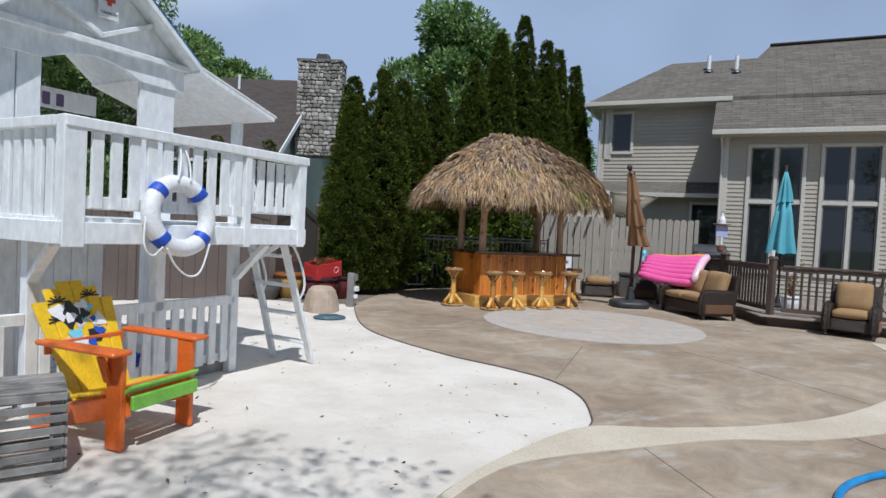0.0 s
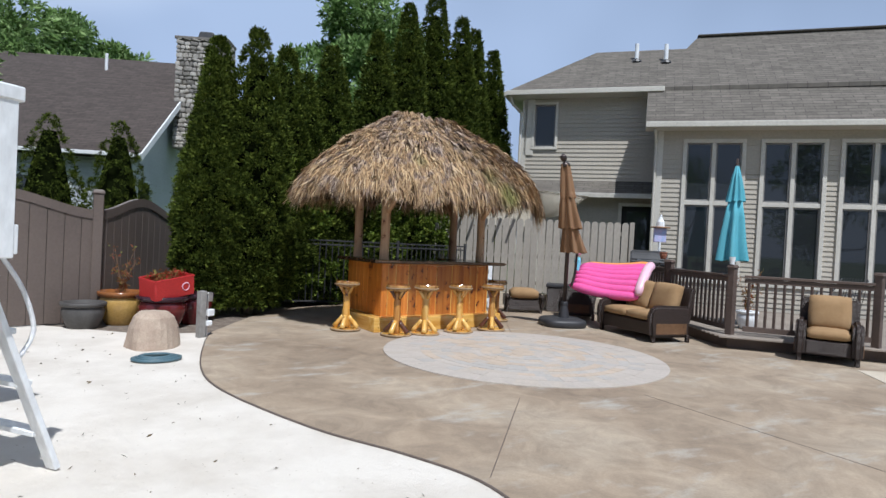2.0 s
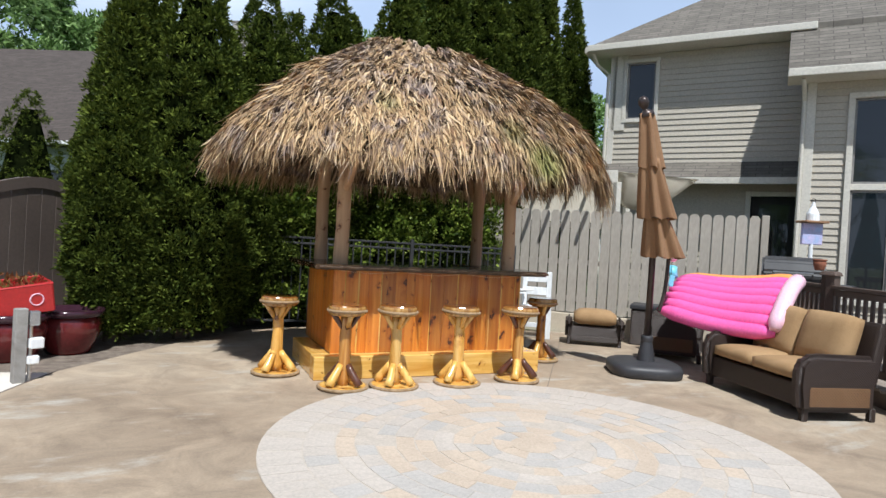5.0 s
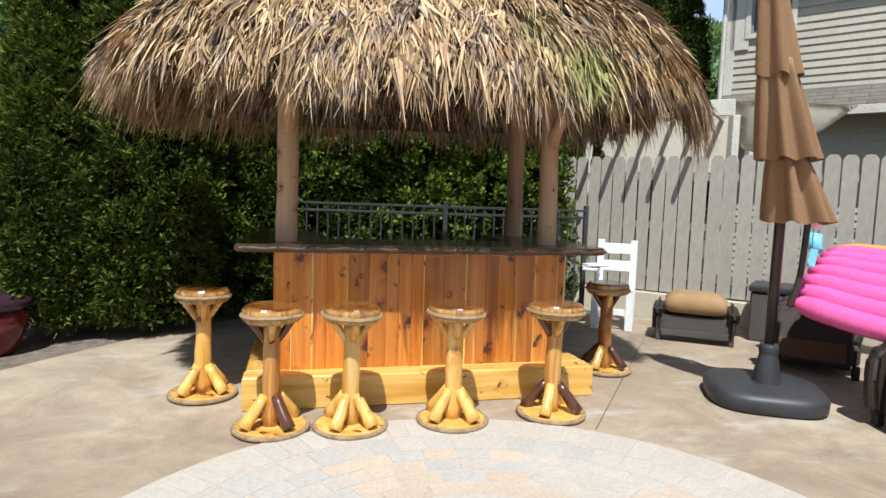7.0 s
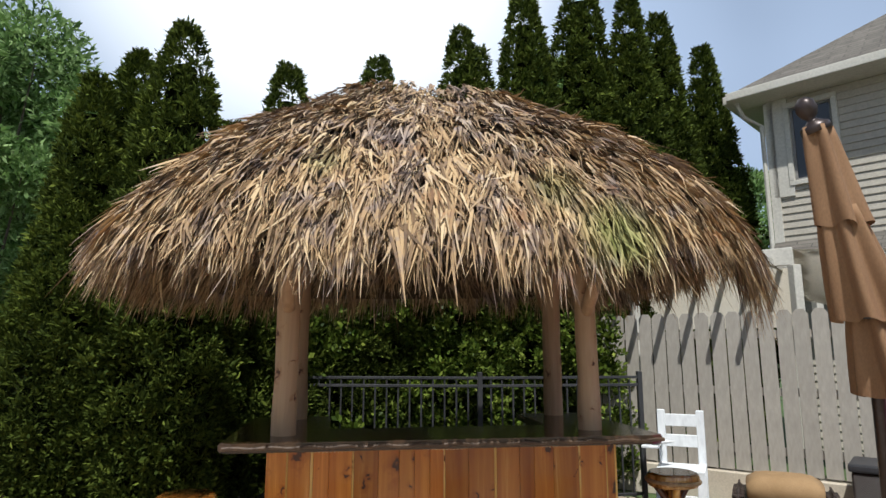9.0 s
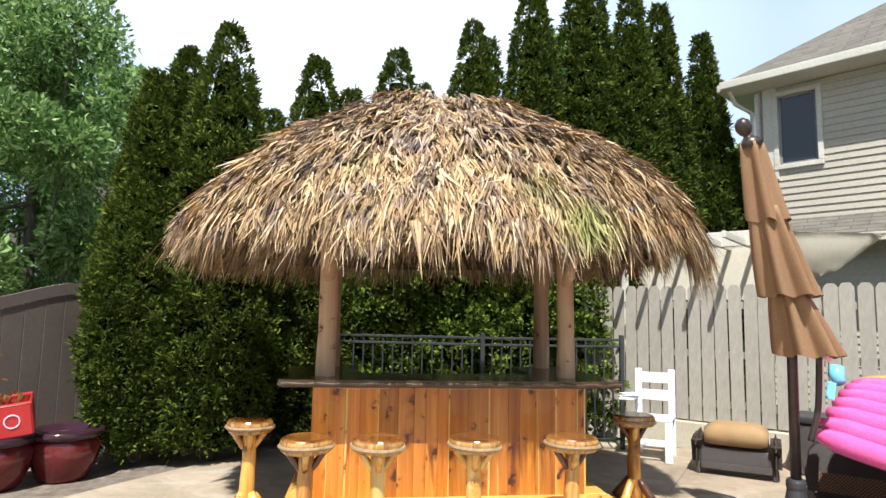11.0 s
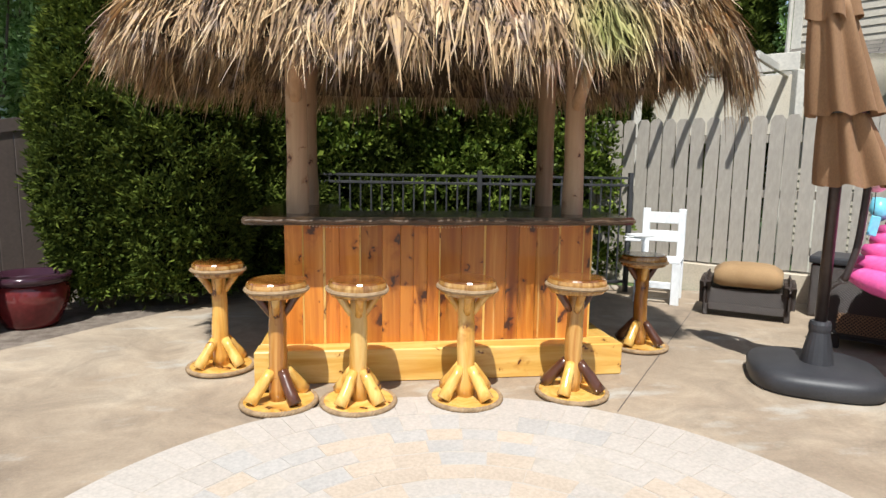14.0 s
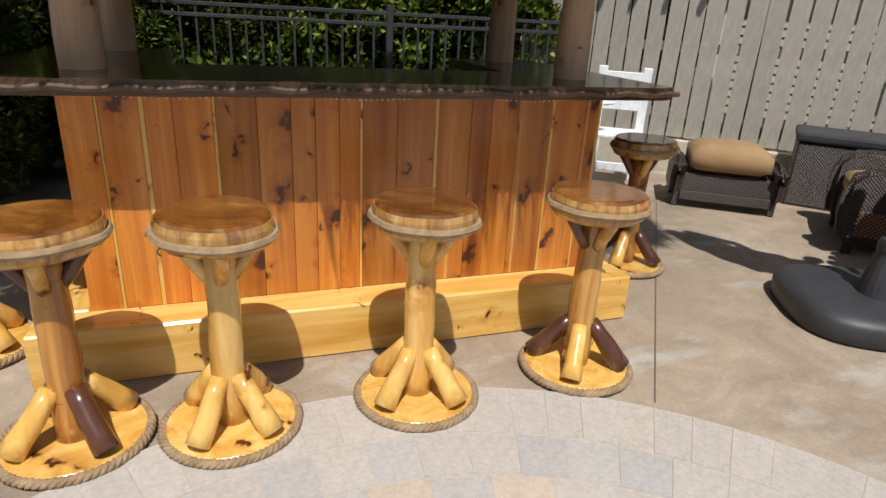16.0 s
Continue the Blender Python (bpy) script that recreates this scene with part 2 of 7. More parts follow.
M_BARK = wooden("dark_bark_log", [(0.2, (0.04, 0.014, 0.008)), (0.6, (0.10, 0.035, 0.018)), (0.9, (0.22, 0.09, 0.04))], (8, 8, 1.2), 0.3, 0.0, 0.12, 0.4, 0.2)
M_POST = wooden("weathered_post", [(0.2, (0.29, 0.155, 0.075)), (0.55, (0.46, 0.28, 0.155)), (0.85, (0.56, 0.39, 0.245))], (12, 12, 0.8), 0.6, 0.6, 0.06, 0.0, 0.2)
M_COUNTER = wooden("dark_bar_top", [(0.2, (0.035, 0.018, 0.010)), (0.6, (0.075, 0.040, 0.020)), (0.9, (0.12, 0.07, 0.035))], (1.2, 14, 14), 0.18, 0.0, 0.05, 0.2, 0.04)
M_ROPE = stained("manila_rope", (0.24, 0.155, 0.08), (0.40, 0.28, 0.16), 20, 90, 0.9, 0.8, 0.004)
M_ROPE_DARK = stained("varnished_rope", (0.055, 0.030, 0.016), (0.11, 0.065, 0.035), 20, 90, 0.5, 0.8, 0.004)
# much darker than the leaves: shade between them, painted into the underlay
M_THATCH_CORE = stained("thatch_gap_shade", (0.05, 0.032, 0.018), (0.10, 0.065, 0.035), 8, 40, 0.95, 0.6, 0.02)
M_HEDGE = leafy("hedge_leaves", (0.022, 0.044, 0.006), (0.10, 0.15, 0.020), (0.23, 0.29, 0.055), 0.45, trans=0.18, clumps=5.0)
M_CEDARLEAF = leafy("arborvitae_sprays", (0.017, 0.029, 0.004), (0.066, 0.094, 0.014), (0.145, 0.185, 0.030), 0.8, trans=0.12, clumps=5.0)
M_TREELEAF = leafy("broad_leaves", (0.055, 0.10, 0.028), (0.19, 0.31, 0.09), (0.42, 0.56, 0.24), trans=0.35)
# near-black: the shade deep inside foliage, put into the colour
M_SHADE_CORE = stained("foliage_shade", (0.004, 0.006, 0.002), (0.010, 0.014, 0.004), 6, 30, 1.0, 0.5, 0.02, specular=0.0)
M_TRUNK = stained("tree_bark", (0.06, 0.045, 0.032), (0.13, 0.10, 0.075), 8, 40, 0.95, 0.9, 0.02, stretch=(1, 1, 0.2))
M_SIDING = stained("beige_siding", (0.43, 0.39, 0.32), (0.49, 0.445, 0.37), 0.6, 30, 0.6, 0.1, 0.002)
M_TRIM = stained("cream_trim", (0.56, 0.53, 0.46), (0.63, 0.60, 0.53), 1.0, 30, 0.55, 0.08, 0.002)
M_SHINGLE = shingle_material("grey_brown_shingle", (0.125, 0.112, 0.095), (0.17, 0.152, 0.13))
M_SHINGLE_FAR = shingle_material("brown_shingle", (0.062, 0.049, 0.043), (0.085, 0.068, 0.06))
M_GLASS = glass_material("window_glass")
# near-black, with the darkness of an unlit room in the colour
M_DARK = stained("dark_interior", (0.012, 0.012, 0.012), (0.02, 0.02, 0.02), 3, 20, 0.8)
M_FENCE = stained("grey_beige_fence_paint", (0.36, 0.325, 0.275), (0.43, 0.39, 0.335), 1.5, 35, 0.75, 0.25, 0.003, amount=0.05, stretch=(1, 1, 0.25))
M_VINYL = stained("brown_vinyl_fence", (0.112, 0.086, 0.073), (0.145, 0.113, 0.095), 0.8, 30, 0.5, 0.08, 0.002)
M_WHITE = stained("white_paint", (0.79, 0.81, 0.82), (0.85, 0.865, 0.87), 2.0, 18, 0.55, 0.12, 0.003, stretch=(1, 1, 0.4))
M_STONE = stained("chimney_stone", (0.24, 0.215, 0.185), (0.46, 0.43, 0.39), 3, 18, 0.9, 0.7, 0.02, amount=0.45)
M_MORTAR = stained("mortar", (0.16, 0.145, 0.125), (0.22, 0.20, 0.18), 5, 30, 0.95)
M_IRON = stained("black_metal_rail", (0.03, 0.03, 0.032), (0.05, 0.05, 0.052), 6, 40, 0.45, 0.1)


# ---- building helpers ----
Z = Vector((0, 0, 1))


def as_mesh(name, bm, material, smooth=False):
    me = bpy.data.meshes.new(name)
    bmesh.ops.recalc_face_normals(bm, faces=bm.faces)
    bm.to_mesh(me)
    bm.free()
    me.materials.append(material)
    if smooth:
        me.polygons.foreach_set("use_smooth", [True] * len(me.polygons))
    return me


def part(name, bm, material, parent, label="", smooth=False, m=None):
    ob = new(name, as_mesh(name, bm, material, smooth))
    ob.parent = parent
    if m is not None:
        ob.matrix_basis = m
    if label:
        ob["label"] = label
    return ob


def share(name, mesh, parent, m):
    ob = new(name, mesh)
    ob.parent = parent
    ob.matrix_basis = m
    return ob


def thing(name, label, category, m=None, group="", kind=""):
    ob = new(name)
    ob.empty_display_size = 0.1
    if m is not None:
        ob.matrix_basis = m
    return tagged(ob, label, category, group, kind)


def solid(name, bm, material, label="", category="", group="", kind="", m=None, smooth=False):
    ob = new(name, as_mesh(name, bm, material, smooth))
    if m is not None:
        ob.matrix_basis = m
    return tagged(ob, label, category, group, kind)


def add_box(bm, size, at=(0, 0, 0), turn=None, bevel=0.0, taper=1.0):
    r = bmesh.ops.create_cube(bm, size=1.0)
    vs = r["verts"]
    for v in vs:
        k = taper if v.co.z > 0 else 1.0
        v.co = Vector((v.co.x * size[0] * k, v.co.y * size[1] * k, v.co.z * size[2]))
    if bevel:
        es = list({e for v in vs for e in v.link_edges})
        q = bmesh.ops.bevel(bm, geom=es, offset=bevel, segments=1 if bevel < 0.012 else 2, affect="EDGES", profile=0.6)
        vs = list({v for f in q["faces"] for v in f.verts} | {v for v in vs if v.is_valid})
    t = Matrix.Translation(at) @ (turn.to_4x4() if turn is not None else Matrix())
    bmesh.ops.transform(bm, matrix=t, verts=vs)
    return vs


def box_bm(size, at=(0, 0, 0), turn=None, bevel=0.006, taper=1.0):
    bm = bmesh.new()
    add_box(bm, size, at, turn, bevel, taper)
    return bm


def beam(bm, a, b, w, d, bevel=0.004, up=Z):
    """A squared bar from a to b, w wide and d deep."""
    a, b = Vector(a), Vector(b)
    z = (b - a).normalized()
    x = up.cross(z)
    x = x.normalized() if x.length > 1e-4 else Vector((1, 0, 0))
    y = z.cross(x)
    rot = Matrix((x, y, z)).transposed()
    add_box(bm, (w, d, (b - a).length), (a + b) / 2, rot, bevel)


def rod(bm, a, b, r0, r1=None, seg=10):
    a, b = Vector(a), Vector(b)
    r1 = r0 if r1 is None else r1
    q = bmesh.ops.create_cone(bm, cap_ends=True, segments=seg, radius1=r0, radius2=r1, depth=(b - a).length)
    t = Matrix.Translation((a + b) / 2) @ (b - a).to_track_quat("Z", "Y").to_matrix().to_4x4()
    bmesh.ops.transform(bm, matrix=t, verts=q["verts"])


def tube(bm, pts, r, seg=8, closed=False):
    """A round bar along points; r may be a list."""
    pts = [Vector(p) for p in pts]
    n = len(pts)
    rings = []
    side = None
    for i, p in enumerate(pts):
        if closed:
            d = pts[(i + 1) % n] - pts[i - 1]
        else:
            d = pts[min(i + 1, n - 1)] - pts[max(i - 1, 0)]
        d.normalize()
        if side is None:
            side = d.orthogonal().normalized()
        side = (side - d * side.dot(d)).normalized()
        up = d.cross(side)
        rad = r[i] if isinstance(r, (list, tuple)) else r
        rings.append([bm.verts.new(p + (side * math.cos(2 * math.pi * k / seg) + up * math.sin(2 * math.pi * k / seg)) * rad) for k in range(seg)])
    for i in range(n if closed else n - 1):
        a, b = rings[i], rings[(i + 1) % n]
        for k in range(seg):
            bm.faces.new((a[k], a[(k + 1) % seg], b[(k + 1) % seg], b[k]))
    if not closed:
        bm.faces.new(rings[0][::-1])
        bm.faces.new(rings[-1])


def lathe(bm, profile, seg=32, wobble=None):
    """Turns (r, z) pairs round the z axis; wobble(angle, i) scales the radius."""
    rings = []
    for i, (r, z) in enumerate(profile):
        ring = []
        for k in range(seg):
            a = 2 * math.pi * k / seg
            q = r * (wobble(a, i) if wobble else 1.0)
            ring.append(bm.verts.new((q * math.cos(a), q * math.sin(a), z)))
        rings.append(ring)
    for a, b in zip(rings, rings[1:]):
        for k in range(seg):
            bm.faces.new((a[k], a[(k + 1) % seg], b[(k + 1) % seg], b[k]))
    bm.faces.new(rings[0][::-1])
    bm.faces.new(rings[-1])


def slab(bm, outline, z0, z1):
    """A plate from an outline in plan."""
    lo = [bm.verts.new((x, y, z0)) for x, y in outline]
    hi = [bm.verts.new((x, y, z1)) for x, y in outline]
    n = len(outline)
    bm.faces.new(hi)
    bm.faces.new(lo[::-1])
    for i in range(n):
        bm.faces.new((lo[i], lo[(i + 1) % n], hi[(i + 1) % n], hi[i]))


def smooth_curve(pts, steps=8, closed=False):
    """A curve through the points in plan or space."""
    pts = [Vector(p) for p in pts]
    n = len(pts)
    out = []
    for i in range(n if closed else n - 1):
        p0 = pts[(i - 1) % n] if closed or i > 0 else pts[0]
        p1, p2 = pts[i], pts[(i + 1) % n]
        p3 = pts[(i + 2) % n] if closed or i + 2 < n else pts[-1]
        for k in range(steps):
            t = k / steps
            out.append(0.5 * ((2 * p1) + (p2 - p0) * t + (2 * p0 - 5 * p1 + 4 * p2 - p3) * t * t + (3 * p1 - p0 - 3 * p2 + p3) * t ** 3))
    if not closed:
        out.append(pts[-1])
    return out


def soup(name, verts, faces, material):
    """A mesh from arrays of corners and of triangles or quads."""
    me = bpy.data.meshes.new(name)
    k = faces.shape[1]
    me.vertices.add(len(verts))
    me.vertices.foreach_set("co", verts.astype(np.float32).ravel())
    me.loops.add(faces.size)
    me.loops.foreach_set("vertex_index", faces.astype(np.int32).ravel())
    me.polygons.add(len(faces))
    me.polygons.foreach_set("loop_start", np.arange(0, faces.size, k, dtype=np.int32))
    me.update(calc_edges=True)
    me.materials.append(material)
    return me


def unit(a):
    return a / np.maximum(np.linalg.norm(a, axis=1, keepdims=True), 1e-6)


def blades(base, along, across, length, width, droop, rows=3, bend=None):
    """Many tapered blades: bases, directions, side directions, sizes; droop bends them down."""
    n = len(base)
    out = []
    for i in range(rows + 1):
        t = i / rows
        c = base + along * (length * t)[:, None]
        c = c + np.array([0, 0, -1.0]) * (droop * t * t)[:, None]
        if bend is not None:
            c = c + across * (bend * t * t)[:, None]
        w = width * (1 - 0.92 * t ** 1.5) * (0.75 if i == 0 else 1.0)
        out.append(c - across * w[:, None] * 0.5)
        out.append(c + across * w[:, None] * 0.5)
    v = np.stack(out, 1).reshape(-1, 3)
    k = 2 * (rows + 1)
    f = np.array([[2 * i, 2 * i + 1, 2 * i + 3, 2 * i + 2] for i in range(rows)])
    faces = (np.arange(n)[:, None, None] * k + f[None]).reshape(-1, 4)
    return v, faces


def sprays(rng, centre, out, size, fan=3, spread=0.7, slim=1.0):
    """Little fans of leaflets at the centres, leaning along out."""
    n = len(centre)
    vs, fs = [], []
    for j in range(fan):
        d = unit(out + rng.normal(0, spread, (n, 3)))
        s = unit(np.cross(d, rng.normal(0, 1, (n, 3))))
        up = np.cross(d, s)
        ln = size * rng.uniform(0.7, 1.3, n)
        w = ln * slim * rng.uniform(0.28, 0.42, n)
        a = centre
        b = centre + d * (ln * 0.55)[:, None] + s * (w * 0.5)[:, None] + up * (ln * 0.05)[:, None]
        c = centre + d * ln[:, None]
        e = centre + d * (ln * 0.55)[:, None] - s * (w * 0.5)[:, None] + up * (ln * 0.05)[:, None]
        vs.append(np.stack([a, b, c, e], 1).reshape(-1, 3))
        fs.append(np.arange(n * 4).reshape(n, 4) + j * n * 4)
    return np.concatenate(vs), np.concatenate(fs)


# ---- ground ----
PATIO_C = Vector((-0.18, -2.10))
bm = bmesh.new()
slab(bm, [(-400, -400), (400, -400), (400, 400), (-400, 400)], -0.5, -0.03)
solid("ground", bm, M_LAWN, "short green lawn reaching the horizon", "ground", kind="structure")

sand_edge = smooth_curve([(-3.35, 0.75, 0), (-3.62, 0.0, 0), (-4.0, -1.4, 0), (-4.06, -2.4, 0), (-3.78, -3.7, 0), (-3.45, -4.5, 0), (-3.28, -5.1, 0), (-3.36, -5.65, 0), (-3.62, -6.12, 0), (-3.95, -6.46, 0), (-4.75, -6.72, 0), (-5.28, -6.95, 0), (-5.7, -7.25, 0), (-6.2, -7.9, 0), (-6.6, -9.2, 0), (-6.7, -12.5, 0)], 6)
sand_outline = [(p.x, p.y) for p in sand_edge] + [(-14, -12.5), (-14, 3.3), (-5.4, 2.1), (-4.2, 0.9)]
bm = bmesh.new()
slab(bm, sand_outline, -0.2, -0.012)
solid("sand_floor", bm, M_SAND, "raked white play sand with leaf litter", "sand", kind="structure")

patio_out = [(p.x, p.y) for p in sand_edge[::-1]] + [(-3.1, 1.1), (-2.75, 1.6), (-2.3, 2.2), (-1.5, 3.0), (-0.5, 3.4), (2.3, 3.2), (14, -2.5), (14, -12.5)]
bm = bmesh.new()
slab(bm, patio_out, -0.2, 0.0)
solid("patio_floor", bm, M_CONCRETE, "tan stamped concrete patio with pale stains", "patio", kind="structure")

bm = bmesh.new()
slab(bm, [(-14, 3.3), (-5.4, 2.1), (-4.2, 0.9), (-3.35, 0.75), (-3.1, 1.1), (-2.75, 1.6), (-2.3, 2.2), (-1.5, 3.0), (-0.5, 3.4), (2.3, 3.2), (2.3, 9), (-14, 9)], -0.2, -0.02)
solid("planting_bed_ground", bm, M_MULCH, "grey brown gravel mulch bed below the evergreens", "planting bed", kind="structure")

# pale border strip that follows the sand and the patio
inner = smooth_curve([(-5.62, -7.18, 0), (-5.2, -6.9, 0), (-4.75, -6.69, 0), (-3.95, -6.44, 0), (-3.3, -6.68, 0), (-2.4, -6.9, 0), (-1.2, -6.9, 0), (0.5, -6.5, 0), (2.2, -5.6, 0), (3.4, -4.6, 0)], 6)
outer = smooth_curve([(-5.68, -7.3, 0), (-5.15, -6.98, 0), (-4.7, -6.87, 0), (-3.92, -6.93, 0), (-3.1, -7.03, 0), (-2.3, -7.3, 0), (-1.2, -7.35, 0), (0.7, -6.95, 0), (2.5, -5.95, 0), (3.8, -4.9, 0)], 6)
bm = bmesh.new()
slab(bm, [(p.x, p.y) for p in inner] + [(p.x, p.y) for p in outer[::-1]], -0.1, 0.006)
solid("border_strip_trim", bm, M_STRIP, "smooth pale concrete border strip", "border", kind="structure")

# thin dark edging between sand and patio, and the joints of the slab
bm = bmesh.new()
tube(bm, [(p.x - 0.006, p.y, -0.004) for p in sand_edge[:60]], 0.009, 6)
solid("edging_trim", bm, M_VINYL, "dark plastic edging between sand and concrete", "edging", kind="structure")
bm = bmesh.new()
for a, b in (((0.93, -0.62), (2.7, 1.7)), ((-3.84, -6.93), (-4.4, -8.9)), ((-1.99, -7.2), (-2.4, -9.0)), ((-1.74, -3.76), (-3.2, -5.1)), ((-0.48, -4.2), (-0.75, -6.75))):
    beam(bm, (a[0], a[1], 0.0), (b[0], b[1], 0.0), 0.006, 0.004, 0)
solid("joint_trim", bm, M_VINYL, "narrow dark saw-cut joints in the concrete", "joint", kind="structure")


# ---- tiki bar ----
def knobbly_log(bm, a, b, r, r1=None, seg=14, seed=0, rings=8):
    rng = random.Random(seed)
    a, b = Vector(a), Vector(b)
    r1 = r if r1 is None else r1
    pts, rad = [], []
    for i in range(rings + 1):
        t = i / rings
        pts.append(a.lerp(b, t) + Vector((rng.uniform(-1, 1), rng.uniform(-1, 1), 0)) * r * 0.06)
        rad.append((r + (r1 - r) * t) * rng.uniform(0.95, 1.05))
    tube(bm, pts, rad, seg)


bar = thing("tiki_bar", "varnished knotty cedar tiki bar with a dark glossy top", "bar", pose(0, 0, 0))
BX0, BX1, BY0, BY1 = -1.04, 1.04, 0.175, 1.20
part("footrest_step", box_bm((0.22, 0.17, 2.45), (0, 0, 0), None, 0.008), M_PINE, bar, "pale varnished pine footrest step", m=pose(0, 0.087, 0.11, 0, 90, 0))
part("side_step", box_bm((0.17, 0.22, 0.95), (0, 0, 0), None, 0.008), M_PINE, bar, m=pose(-1.13, 0.65, 0.11, 90, 0, 0))
part("side_step", box_bm((0.17, 0.22, 0.95), (0, 0, 0), None, 0.008), M_PINE, bar, m=pose(1.13, 0.65, 0.11, 90, 0, 0))
rng = random.Random(4)
x = BX0
edges = [BX0]
while x < BX1 - 0.02:
    x += rng.choice((0.09, 0.12, 0.14, 0.14, 0.17))
    edges.append(min(x, BX1))
for a, b in zip(edges, edges[1:]):
    if b - a > 0.05 and rng.random() < 0.5:
        strip = rng.uniform(0.008, 0.016)
        part("sapwood_strip", box_bm((strip, 0.02, 0.815), (0, 0, 0), None, 0.0015), M_PINE, bar, "pale sapwood edge of a plank", m=pose(b - strip / 2, BY0, 0.627))
        b -= strip
    if b - a > 0.015:
        part("plank", box_bm((b - a - 0.001, 0.02, 0.815), (0, 0, 0), None, 0.0018), M_CEDAR, bar, m=pose((a + b) / 2, BY0 + rng.uniform(-0.0015, 0.0015), 0.627))
for sx in (BX0 + 0.01, BX1 - 0.01):
    y = BY0 + 0.012
    while y < BY1:
        part("plank", box_bm((0.02, 0.135, 0.815), (0, 0, 0), None, 0.003), M_CEDAR, bar, m=pose(sx, y + 0.07, 0.627))
        y += 0.139
bm = bmesh.new()
add_box(bm, (BX1 - BX0 - 0.06, 0.03, 0.9), ((BX0 + BX1) / 2, BY0 + 0.03, 0.55), None, 0.002)
part("frame", bm, M_BARK, bar)
top = [(-1.27, -0.03), (-1.20, -0.07), (1.17, -0.07), (1.25, -0.03), (1.25, 1.28), (0.72, 1.28), (0.72, 0.50), (-0.72, 0.50), (-0.72, 1.28), (-1.27, 1.28)]
bm = bmesh.new()
slab(bm, top, 1.035, 1.085)
bmesh.ops.bevel(bm, geom=[e for e in bm.edges], offset=0.009, segments=2, affect="EDGES")
part("counter_top", bm, M_COUNTER, bar, "dark glossy lacquered wooden bar top")
bm = bmesh.new()
pts = [(-1.24 + 2.47 * i / 60, -0.078, 1.06 + 0.004 * math.sin(i * 1.3)) for i in range(61)]
tube(bm, pts, 0.011, 6)
part("rope_trim", bm, M_ROPE_DARK, bar, "thin dark rope along the edge of the top")
M_BULB = stained("string_light_bulb", (0.7, 0.5, 0.3), (0.85, 0.7, 0.5), 8, 40, 0.3)
bm = bmesh.new()
for i in range(96):
    t = i / 95
    xx = -1.03 + 2.06 * t
    zz = 1.035 - 0.035 * abs(math.sin(t * math.pi * 3.0)) ** 0.8
    bmesh.ops.create_icosphere(bm, subdivisions=1, radius=0.0055, matrix=Matrix.Translation((xx, BY0 - 0.018, zz)))
part("light_string", bm, M_BULB, bar, "string of tiny lights under the top")
POSTS = ((-0.96, 0.26), (0.912, 0.26), (-0.96, 1.15), (0.98, 1.15))
for i, (px, py) in enumerate(POSTS):
    bm = bmesh.new()
    knobbly_log(bm, (px, py, 0.02), (px, py, 2.35), 0.075, 0.066, 16, i, 10)
    part("roof_post", bm, M_POST, bar, "weathered brown log post", smooth=True)
    bm = bmesh.new()
    s = 1 if px > 0 else -1
    knobbly_log(bm, (px, py, 1.78), (px - s * 0.02, py - 0.42 if py < 0.5 else py + 0.35, 2.2), 0.042, 0.04, 10, i + 9, 4)
    part("roof_brace", bm, M_POST, bar, smooth=True)

# ---- thatched roof, resting on the posts ----
RC = Vector((-0.03, 0.70, 0))
RX, RY = 2.06, 1.24


def roof_np(t, a):
    """Places on the dome; t runs from the crown to the eave."""
    t = np.maximum(t, 0)
    r = 0.04 + 0.96 * t ** 0.9
    c, s = np.cos(a), np.sin(a)
    x = np.sign(c) * np.abs(c) ** 0.74
    y = np.sign(s) * np.abs(s) ** 0.74
    z = 3.42 - 1.30 * (0.80 * t ** 0.95 + 0.20 * t ** 5) + 0.04 * np.exp(-((t - 0.50) / 0.09) ** 2) + 0.03 * np.sin(2 * a + 0.6) * t
    # the thatch is heaped higher over one corner
    turn = (a + 0.45 + math.pi) % (2 * math.pi) - math.pi
    z = z + 0.27 * np.exp(-(turn / 0.72) ** 2) * t ** 1.6 * (1 - 0.55 * t ** 9)
    rx = 0.24 + 0.76 * t ** 0.9
    return np.stack([RC.x + RX * rx * x, RC.y + RY * r * y, z], -1)


def roof_point(t, a):
    return Vector([float(q) for q in roof_np(np.array(t), np.array(a))])


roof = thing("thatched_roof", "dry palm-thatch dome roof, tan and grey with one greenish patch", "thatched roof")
# shell below the leaves, its dark colour standing for shade in the gaps
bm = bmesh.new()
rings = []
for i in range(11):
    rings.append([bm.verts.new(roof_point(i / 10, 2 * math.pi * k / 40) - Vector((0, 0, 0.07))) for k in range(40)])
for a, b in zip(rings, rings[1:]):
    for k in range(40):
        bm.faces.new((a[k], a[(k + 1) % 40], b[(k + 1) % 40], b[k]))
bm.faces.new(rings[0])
part("thatch_underlay", bm, M_THATCH_CORE, roof, "matted underside of the thatch, darkened to stand for shade in the gaps")


